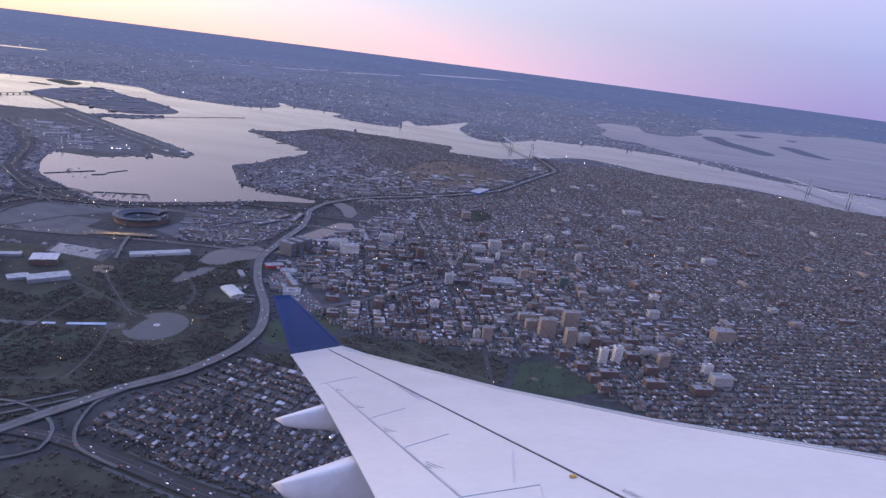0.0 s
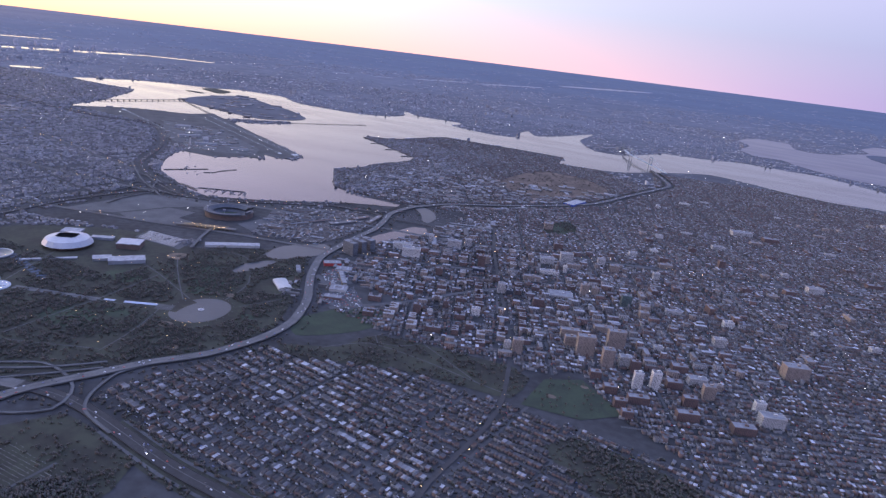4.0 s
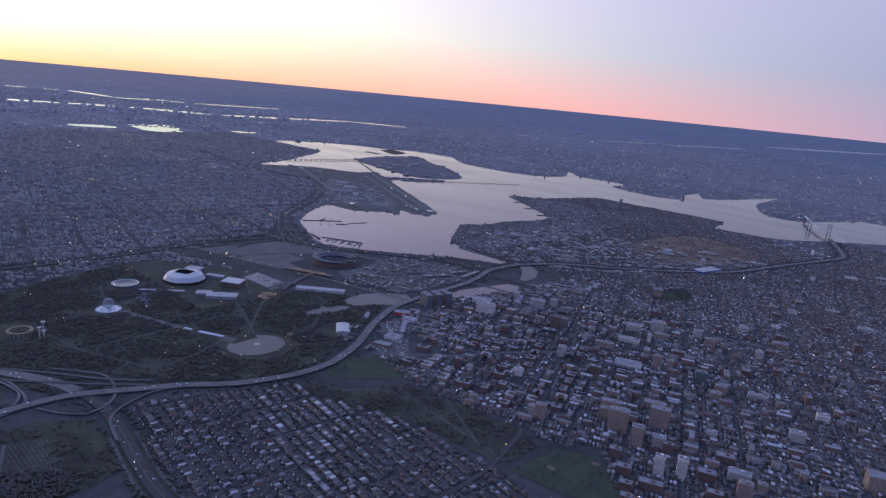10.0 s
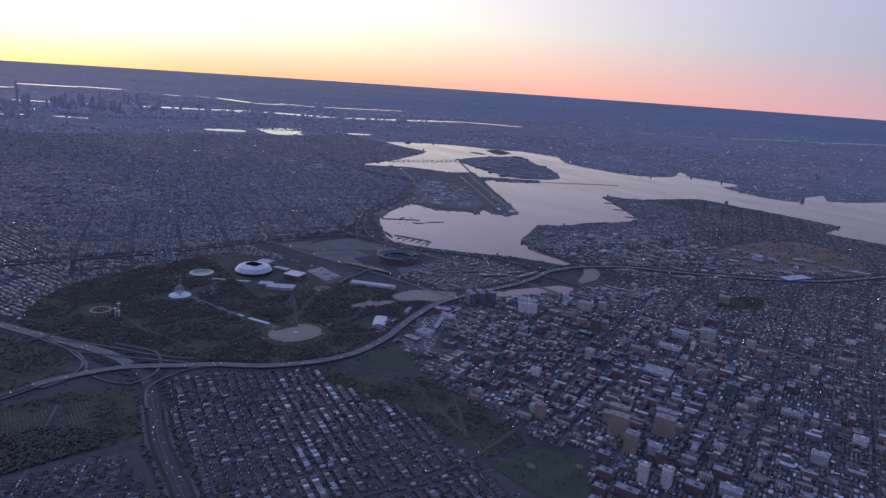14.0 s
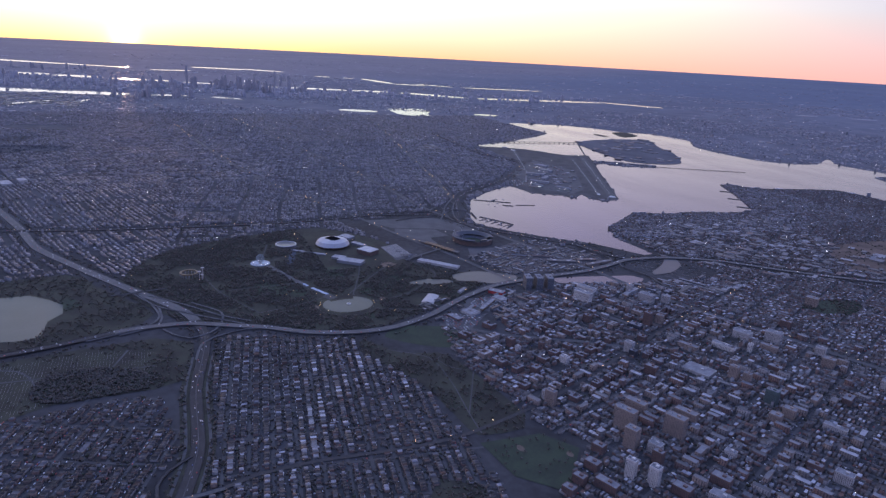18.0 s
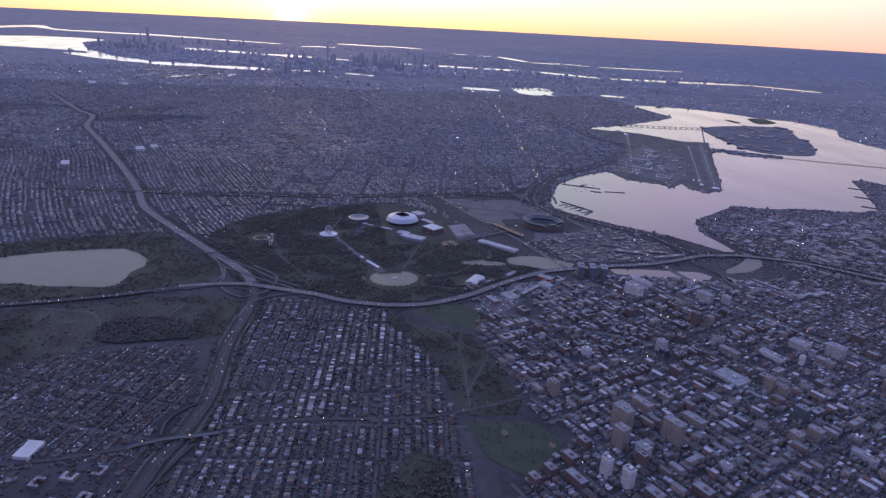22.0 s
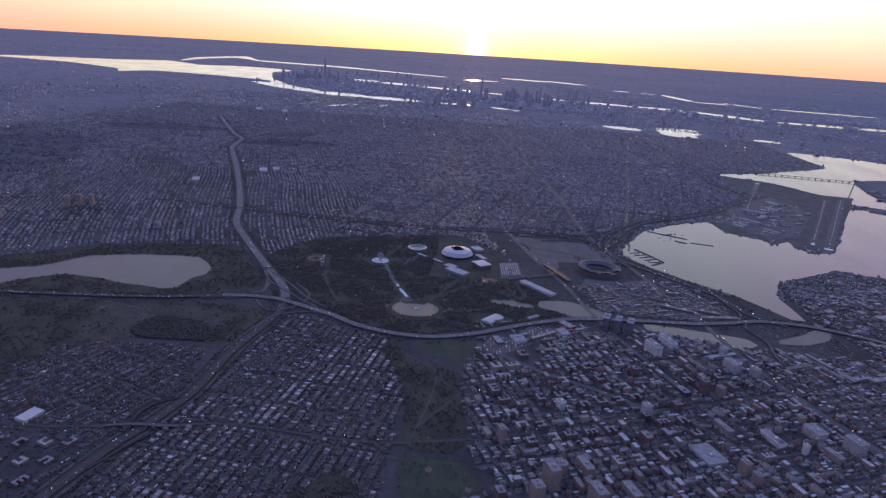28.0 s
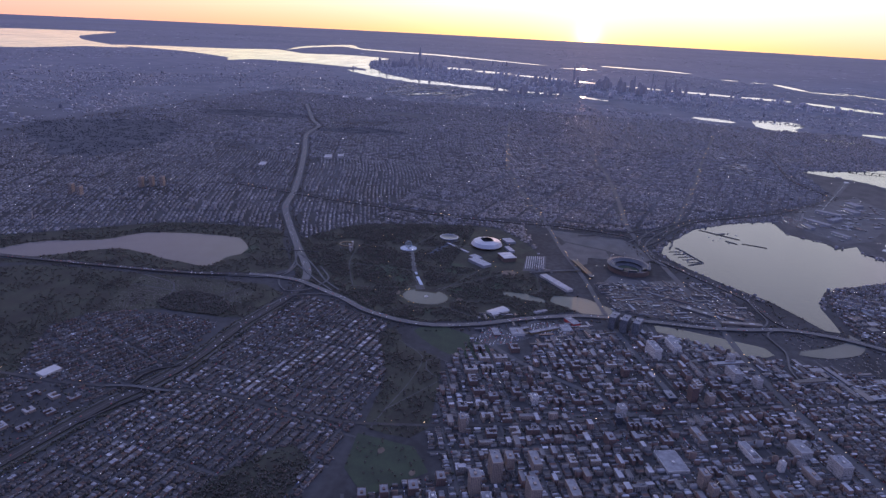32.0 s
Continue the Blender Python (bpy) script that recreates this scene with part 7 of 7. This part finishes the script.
# belts of trees along the parkways
for line, off, n in ((GCP, 60, 700), (GCPW, 50, 500), (VANWYCK, 40, 1400), (LIE_WEST, 40, 1500), (LIE_EAST, 34, 1900)):
    idx = rng3.integers(0, len(line) - 1, n)
    P = np.array([tuple(q) for q in line])
    q = P[idx] + (P[idx + 1] - P[idx]) * rng3.random((n, 1))
    d = P[idx + 1] - P[idx]
    s = np.stack([-d[:, 1], d[:, 0]], -1) / np.linalg.norm(d, axis=1)[:, None]
    q = q + s * (off * rng3.choice([-1, 1], n) * rng3.uniform(0.6, 1.3, n))[:, None]
    m = open_ground(q[:, 0], q[:, 1])
    q = q[m]
    clumps("verge_trees", q[:, 0], q[:, 1], np.zeros(len(q)), rng3.uniform(3, 6, len(q)), "bare trees along the expressway verge")

# a few nearest park trees, each with trunk and limbs
TREES = []
for k in range(3):
    tb = base_at("tree", 0, 0)
    tagged(tb, ("tall bare broad-leaved tree in winter", "bare spreading park tree", "slim bare street tree")[k], "tree", "park trees")
    bm = bmesh.new()
    tube(bm, 0, 0, 0, 0.45, 0.22, 5, 7)
    part("trunk", bm, M_TREE, tb)
    for j in range(4):
        bm = bmesh.new()
        r = bmesh.ops.create_cone(bm, cap_ends=True, segments=5, radius1=0.2 * K, radius2=0.05 * K, depth=5 * K)["verts"]
        bmesh.ops.transform(bm, matrix=Matrix.Translation((0, 0, 4.5 * K)) @ Matrix.Rotation(radians(90 * j + 20 * k), 4, "Z") @ Matrix.Rotation(radians(40), 4, "Y") @ Matrix.Translation((0, 0, 2.4 * K)), verts=r)
        part("limb", bm, M_TREE, tb)
    bm = bmesh.new()
    rc = random.Random(k)
    for j in range(26):
        r = bmesh.ops.create_icosphere(bm, subdivisions=1, radius=rc.uniform(0.6, 1.3) * K)["verts"]
        a, e = rc.uniform(0, 6.28), rc.uniform(0, 1)
        bmesh.ops.translate(bm, verts=r, vec=(3.4 * math.cos(a) * e * K, 3.4 * math.sin(a) * e * K, (6 + 4.5 * rc.random() - 1.5 * e) * K))
    part("crown", bm, M_TREE, tb, "thin brown twig crown")
    TREES.append(tb)
rp = random.Random(9)
cnt = 0
while cnt < 110:
    x, y = rp.uniform(880, 1560), rp.uniform(230, 545)
    if cnt % 3 == 0:
        x, y = rp.uniform(1595, 1800), rp.uniform(345, 620)
    if not inside(np.array([x]), np.array([y]), CORRIDOR if cnt % 3 else BALLPARK)[0]:
        continue
    m = Matrix.LocRotScale((x * K, y * K, 0.8 * K), Euler((0, 0, rp.uniform(0, 6.28))), None)
    if cnt < 3:
        TREES[cnt].matrix_world = m
    else:
        copy_thing(TREES[cnt % 3], m)
    cnt += 1


def cubes(name, x, y, z, sx, sy, sz, ang, material, label, cat):
    n = len(x)
    me = boxes_mesh(name, x, y, z, sx, sy, sz, ang, [material, material], np.full(n, 0.01))
    return tagged(new(name, me), label, cat, "", "stuff")


# cars on the expressways and in the car parks
for line, wd, z, nm, _ in HIGHWAYS:
    P = np.array([tuple(q) for q in line])
    n = {"road_1": 330, "road_2": 240, "road_40": 190, "road_41": 110}.get(nm, 260)
    idx = rng3.integers(0, len(P) - 1, n)
    q = P[idx] + (P[idx + 1] - P[idx]) * rng3.random((n, 1))
    d = P[idx + 1] - P[idx]
    d /= np.linalg.norm(d, axis=1)[:, None]
    lane = rng3.choice([-0.34, -0.22, -0.12, 0.12, 0.22, 0.34], n) * wd
    q = q + np.stack([-d[:, 1], d[:, 0]], -1) * lane[:, None]
    cubes("cars", q[:, 0], q[:, 1], np.full(n, z + 0.4), np.full(n, 4.8), np.full(n, 2.0), np.full(n, 1.5), np.arctan2(d[:, 1], d[:, 0]), M_CAR, "evening traffic on the expressway", "cars")
    k = rng3.random(n) < 0.045
    cubes("car_lights", q[k, 0] + d[k, 0] * 2.6, q[k, 1] + d[k, 1] * 2.6, np.full(k.sum(), z + 1.0), np.full(k.sum(), 0.3), np.full(k.sum(), 1.6), np.full(k.sum(), 0.35), np.arctan2(d[k, 1], d[k, 0]), M_LAMP, "lit headlamps of the traffic", "car lights")
for poly, n in ((LOTS[0], 190), (LOTS[1], 190), ([(-1650, 2250), (-1450, 2150), (-1400, 2300), (-1550, 2400)], 200)):
    x, y = scatter(poly, n * 2)
    x, y = np.round(x / 3) * 3, np.round(y / 12) * 12
    n = len(x)
    cubes("parked_cars", x, y, np.full(n, 1.2), np.full(n, 2.0), np.full(n, 4.6), np.full(n, 1.5), np.zeros(n), M_CAR, "parked cars in rows", "cars")

# cars parked along the kerbs of the nearer streets
for nm, poly, ang, block, lot, deep, street, cross in QUARTERS[:3]:
    p = np.array(poly, float)
    x, y, row = lattice(p[:, 0].min(), min(p[:, 0].max(), 2500.0), p[:, 1].min(), p[:, 1].max(), ang, block, 6.4, deep, street, cross)
    side = np.where(row % 2 == 0, 1.0, -1.0)
    push = deep * 0.42 + 1.9
    s, c = math.sin(radians(ang)), math.cos(radians(ang))
    # a row's houses stand this far from the kerb; step back towards the street they face
    near_street = np.stack([x + push * s, y - push * c], -1)
    m = inside(near_street[:, 0], near_street[:, 1], poly) & (rng3.random(len(x)) < 0.3)
    m &= free_ground(near_street[:, 0], near_street[:, 1])
    q = near_street[m]
    n = len(q)
    cubes("parked_cars", q[:, 0], q[:, 1], np.full(n, 0.5), rng3.uniform(4.2, 5.0, n), np.full(n, 1.9), np.full(n, 1.5), np.full(n, radians(ang)), M_CAR, "cars parked along the kerbs", "cars")

# street lamps and lit windows
def lamps(x, y, z, size, m, label):
    n = len(x)
    cubes("street_lights", x, y, z, np.full(n, size), np.full(n, size), np.full(n, size * 0.7), np.zeros(n), m, label, "street lights")


for poly, n, s, m, lb in ((QUARTERS[0][1], 30, 0.6, M_LAMP, "white street lights on the hill"), (QUARTERS[2][1], 150, 0.7, M_LAMP, "white street lights and lit windows in the town"), (QUARTERS[3][1], 60, 0.9, M_LAMP, "white street lights in the suburb"), (QUARTERS[4][1], 60, 0.9, M_LAMP, "white lights of the works quarter"),
                          (PARK, 260, 0.5, M_LAMP2, "warm path lamps in the park"), (AIRPORT, 90, 1.0, M_LAMP, "white apron and runway lights"), (STADIA, 36, 0.9, M_LAMP, "white yard lights")):
    x, y = scatter(poly, int(n * 1.6))
    m2 = open_ground(x, y)
    x, y = x[m2][:n], y[m2][:n]
    lamps(x, y, rng3.uniform(7, 11, len(x)), s, m, lb)
# glowing specks: city lights, and glints off roofs imitated the same way
x, y = rng3.uniform(-7500, 600, 1100), rng3.uniform(-4500, 4300, 1100)
m2 = free_ground(x, y)
lamps(x[m2], y[m2], np.full(m2.sum(), 12.0), 1.1, M_LAMP, "scattered city lights, some standing in for roof glints")
for line, n, m in ((ROOSEVELT, 200, M_LAMP2), (JUNCTION, 170, M_LAMP2), (NORTHERN, 230, M_LAMP2), (MAIN, 40, M_LAMP2), (GCP, 60, M_LAMP2), (GCPW, 60, M_LAMP2)):
    P = np.array([tuple(q) for q in line])
    t = np.linspace(0, len(P) - 1.001, n)
    i = t.astype(int)
    q = P[i] + (P[i + 1] - P[i]) * (t - i)[:, None] + rng3.normal(0, 9, (n, 2))
    lamps(q[:, 0], q[:, 1], np.full(n, 10.0), 0.9, m, "lamps strung along an avenue")
# far specks again serve both as lights and as imitated roof glints
nn = 900
rr, aa = np.sqrt(rng3.uniform(5500**2, 17000**2, nn)), rng3.uniform(radians(70), radians(230), nn)
x, y = C0[0] + rr * np.cos(aa), C0[1] + rr * np.sin(aa)
m2 = free_ground(x, y, True)
lamps(x[m2], y[m2], np.full(m2.sum(), 25.0), 2.4, M_LAMP, "far city lights, some standing in for roof glints")

for q in range(26):
    a = 2 * math.pi * q / 26
    lp = base_at("pond_lamp", 572 + 92 * math.cos(a), 284 + 110 * math.sin(a), 1.4)
    tagged(lp, "small warm lamp on the pond walk", "lamp", "lamps round the pond")
    part("post", bm_box(0, 0, 0, 0.3, 0.3, 4), M_GREY, lp)
    part("lantern", bm_box(0, 0, 4, 0.45, 0.45, 0.5), M_LAMP2, lp)
for q in range(18):
    a = 2 * math.pi * q / 18
    lp = base_at("plaza_lamp", 152 + 34 * math.cos(a), 594 + 34 * math.sin(a), 1.7)
    tagged(lp, "warm lamp on the timber plaza", "lamp", "lamps on the plaza")
    part("post", bm_box(0, 0, 0, 0.3, 0.3, 4), M_GREY, lp)
    part("lantern", bm_box(0, 0, 4, 0.5, 0.5, 0.5), M_LAMP2, lp)

# rows of gravestones in the cemetery
x, y = scatter(GRAVES, 9000)
x, y = np.round(x / 4) * 4, np.round(y / 9) * 9
m = ~inside(x, y, GROVE) & ~near_line(x, y, [(760, -500), (1050, -600)], 8) & ~near_line(x, y, [(900, -420), (880, -950)], 8) & (rng3.random(len(x)) < 0.75)
x, y = x[m], y[m]
n = len(x)
cubes("gravestones", x, y, np.full(n, 0.9), rng3.uniform(0.7, 1.3, n), np.full(n, 0.45), rng3.uniform(0.6, 1.3, n), np.zeros(n), M_PALE, "rows of pale gravestones on dark lawns", "gravestones")
for p in ([(760, -500), (1050, -600)], [(900, -420), (880, -950)], [(1040, -700), (820, -800), (760, -1100)]):
    ribbon("path", smooth_line(p, 30), 7, 1.1, M_ASPHALT, "narrow cemetery drive", "path")

# ---- the aircraft's wing, as it stands when the shot begins ----
M_SKIN = mat("white_wing_paint", (0.57, 0.53, 0.49), (0.53, 0.493, 0.456), 0.2, size=1.2, fine=0.12)
M_SEAM = mat("dark_seal", (0.035, 0.035, 0.045), (0.02, 0.02, 0.03), 0.6, size=0.5, fine=0.05)
M_SEAM2 = mat("grey_seal", (0.3, 0.3, 0.33), (0.22, 0.22, 0.25), 0.5, size=0.5, fine=0.05)
M_PANEL = mat("faint_panel_seal", (0.38, 0.38, 0.41), (0.45, 0.44, 0.46), 0.4, size=0.5, fine=0.05)
M_STENCIL = mat("worn_stencil_paint", (0.2, 0.2, 0.23), (0.32, 0.32, 0.35), 0.5, size=0.3, fine=0.03)
M_FIN = mat("deep_blue_paint", (0.005, 0.023, 0.085), (0.004, 0.017, 0.068), 0.42, size=1.0, fine=0.1, spec=0.15)
M_UNDER = mat("grey_underside", (0.55, 0.54, 0.55), (0.48, 0.47, 0.48), 0.4, size=0.8, fine=0.1)
M_TAG = mat("amber_fitting", (0.5, 0.3, 0.08), (0.4, 0.24, 0.06), 0.5, size=0.3, fine=0.05)
wing = new("aircraft_wing")
wing.matrix_world = Matrix.Translation((116.303, -87.527, 59.511)) @ pose(0, 0, 0, 0, 0, 10.414) @ pose(0, 0, 0, 90 + (-16.574)) @ pose(0, 0, 0, 0, 0, 7.347) @ pose(0, 0, 0, -90)
tagged(wing, "white swept airliner wing with a blue upturned tip", "wing")
DROP = 1.9  # the wing's upper face lies this far under the cabin window
# leading and trailing edge, tip to root: metres forward and out
LEAD = [(-2.00, 12.73), (-1.37, 11.71), (-0.80, 10.94), (0.78, 8.89), (1.54, 8.15), (2.33, 7.28), (3.01, 6.68), (4.06, 5.93), (4.85, 5.32)]
TRAIL = [(-2.75, 11.71), (-1.92, 9.31), (-1.45, 7.95), (-0.83, 5.98), (-0.51, 4.94), (-0.31, 4.2), (-0.17, 3.52)]


def along(line, t):
    ds = [0.0]
    for (a, b), (c, d) in zip(line, line[1:]):
        ds.append(ds[-1] + math.hypot(c - a, d - b))
    t *= ds[-1]
    for i in range(len(line) - 1):
        if t <= ds[i + 1] or i == len(line) - 2:
            f = (t - ds[i]) / (ds[i + 1] - ds[i])
            return Vector(line[i]).lerp(Vector(line[i + 1]), f)


def wing_skin(top):
    bm = bmesh.new()
    rows = []
    for i in range(25):
        a, b = along(LEAD, i / 24), along(TRAIL, i / 24)
        chord = (b - a).length
        row = []
        for j in range(13):
            c = j / 12
            q = a.lerp(b, c)
            z = -DROP if top else -DROP - chord * 0.09 * math.sin(math.pi * c**0.6) - 0.01
            row.append(bm.verts.new((q.x * K, q.y * K, z * K)))
        rows.append(row)
    for p, q in zip(rows, rows[1:]):
        for j in range(12):
            bm.faces.new((p[j], p[j + 1], q[j + 1], q[j]) if top else (p[j], q[j], q[j + 1], p[j + 1]))
    bmesh.ops.recalc_face_normals(bm, faces=bm.faces[:])
    return bm


up = part("upper_skin", wing_skin(True), M_SKIN, wing, "glossy white upper surface")
part("lower_skin", wing_skin(False), M_UNDER, wing)


def strip(name, pts, width, material, lift=0.006, parent=wing, label=""):
    bm = bmesh.new()
    rows = []
    for i, p in enumerate(pts):
        a, b = Vector(pts[max(0, i - 1)]), Vector(pts[min(len(pts) - 1, i + 1)])
        d = (b - a).normalized()
        s = Vector((-d.y, d.x)) * width / 2
        q = Vector(p)
        rows.append([bm.verts.new(((q + s * k).x * K, (q + s * k).y * K, (-DROP + h) * K)) for k, h in ((-1, 0.0005), (-1, lift), (1, lift), (1, 0.0005))])
    for p, q in zip(rows, rows[1:]):
        for j in range(3):
            bm.faces.new((p[j], p[j + 1], q[j + 1], q[j]))
    return part(name, bm, material, parent, label)


strip("spoiler_gap", [(-2.16, 12.26), (1.373, 4.955), (2.1, 3.45)], 0.022, M_SEAM, label="dark gap ahead of the spoilers")
strip("flap_gap", [(-1.656, 9.21), (0.138, 4.95), (0.58, 3.9)], 0.018, M_SEAM2, label="grey hinge gap of the flap")
strip("slat_gap", [(-1.90, 12.3), (-1.35, 11.5), (0.80, 8.72), (2.33, 7.15), (4.0, 5.82), (4.8, 5.22)], 0.02, M_SEAM2)
strip("slat_edge", [(-2.00, 12.70), (-1.37, 11.68), (0.78, 8.86), (2.33, 7.25), (4.06, 5.90)], 0.05, M_STEEL, label="bare metal leading edge")
for pts in ([(-1.72, 9.1), (-1.64, 9.22), (-1.28, 9.63)], [(-0.83, 7.27), (-0.45, 7.73)], [(-0.4, 6.18), (0.06, 6.66)], [(0.13, 4.96), (0.78, 5.22), (0.76, 4.9)], [(0.65, 6.1), (0.58, 5.3)], [(-1.55, 11.0), (-1.3, 9.95)]):
    strip("panel_line", pts, 0.0045, M_PANEL)
# worn stencils along the flap: a long stroke and shorter ones under it, slanting forward
for x, y, k in ((-1.390, 8.752, 0.6), (-0.988, 7.811, 0.7), (-0.558, 6.810, 0.85), (-0.075, 5.705, 1.0)):
    for m, (a, b) in enumerate(((-0.075, 0.075), (-0.05, 0.045), (-0.03, 0.02), (-0.012, 0.012))):
        u, v = Vector((0.66, -0.75)), Vector((-0.55, -0.83))
        p = Vector((x, y)) + v * (0.04 * m * k)
        strip("stencil_bar", [p + u * (a * 1.6 * k), p + u * (b * 1.6 * k)], 0.007 * k, M_STENCIL, 0.004 + 0.0006 * m)
for m in range(11):
    p = Vector((-0.585, 8.96)).lerp(Vector((-0.27, 8.22)), m / 10)
    q = Vector((0.05, 0.02))
    strip("stencil_bar", [p - q, p + q], 0.03 if m % 3 else 0.018, M_STENCIL, 0.004)
lug = part("tie_down_fitting", bm_box(0, 0, 0, 0.06, 0.03, 0.025, bevel=0.006), M_TAG, wing, "small amber fitting")
lug.location = (1.08 * K, 5.39 * K, -DROP * K)
words = bpy.data.curves.new("step_marking", "FONT")
words.body, words.size, words.align_x = "NO STEP OUTSIDE THIS AREA", 0.085 * K, "RIGHT"
words.materials.append(M_SEAM2)
wo = new("step_marking", words)
wo.parent = wing
wo.matrix_local = Matrix.Translation((1.44 * K, 5.13 * K, (-DROP + 0.006) * K)) @ Matrix.Rotation(radians(116.6), 4, "Z")
wo["label"] = "worn grey stencilled warning"
# the blue fin at the tip
bm = bmesh.new()
fin = [(-2.75, 11.72, -DROP), (-2.02, 12.75, -DROP + 0.01), (-3.22, 13.5, -0.95), (-3.50, 13.3, -0.97)]
for off in (0.0, 0.06):
    vs = [bm.verts.new(((x + off * 0.5) * K, (y + off) * K, z * K)) for x, y, z in fin]
    bm.faces.new(vs if off else vs[::-1])
bm.verts.ensure_lookup_table()
for i in range(4):
    j = (i + 1) % 4
    bm.faces.new((bm.verts[i], bm.verts[j], bm.verts[4 + j], bm.verts[4 + i]))
part("winglet", bm, M_FIN, wing, "deep blue upturned tip")
# flap track fairings: long pods under the trailing edge
for tip, length, depth, wide in (((-2.06, 7.9, -2.07), 1.5, 0.42, 0.17), ((-1.55, 5.85, -2.12), 1.45, 0.6, 0.2)):
    bm = bmesh.new()
    rows = []
    for i in range(13):
        t = i / 12
        r = t**0.45
        row = []
        for j in range(16):
            ang = 2 * math.pi * j / 16
            cx, cz = (abs(f(ang)) ** 0.6 * (1 if f(ang) > 0 else -1) for f in (math.cos, math.sin))
            top = min(0.34 * t, -DROP - 0.03 - tip[2])
            z = tip[2] + (top * (cz * 0.5 + 0.5) if cz > 0 else top * 0.5 + cz * (depth * 0.68 * r + top * 0.5))
            row.append(bm.verts.new(((tip[0] + length * t) * K, (tip[1] + wide * r * cx + 0.5 * t) * K, z * K)))
        rows.append(row)
    for p, q in zip(rows, rows[1:]):
        for j in range(16):
            bm.faces.new((p[j], p[(j + 1) % 16], q[(j + 1) % 16], q[j]))
    bm.faces.new(rows[-1])
    bmesh.ops.remove_doubles(bm, verts=bm.verts[:], dist=1e-5)
    pod = part("flap_track_fairing", bm, M_UNDER, wing, "white pointed pod under the flap")
    pod.data.polygons.foreach_set("use_smooth", np.ones(len(pod.data.polygons), dtype=bool))
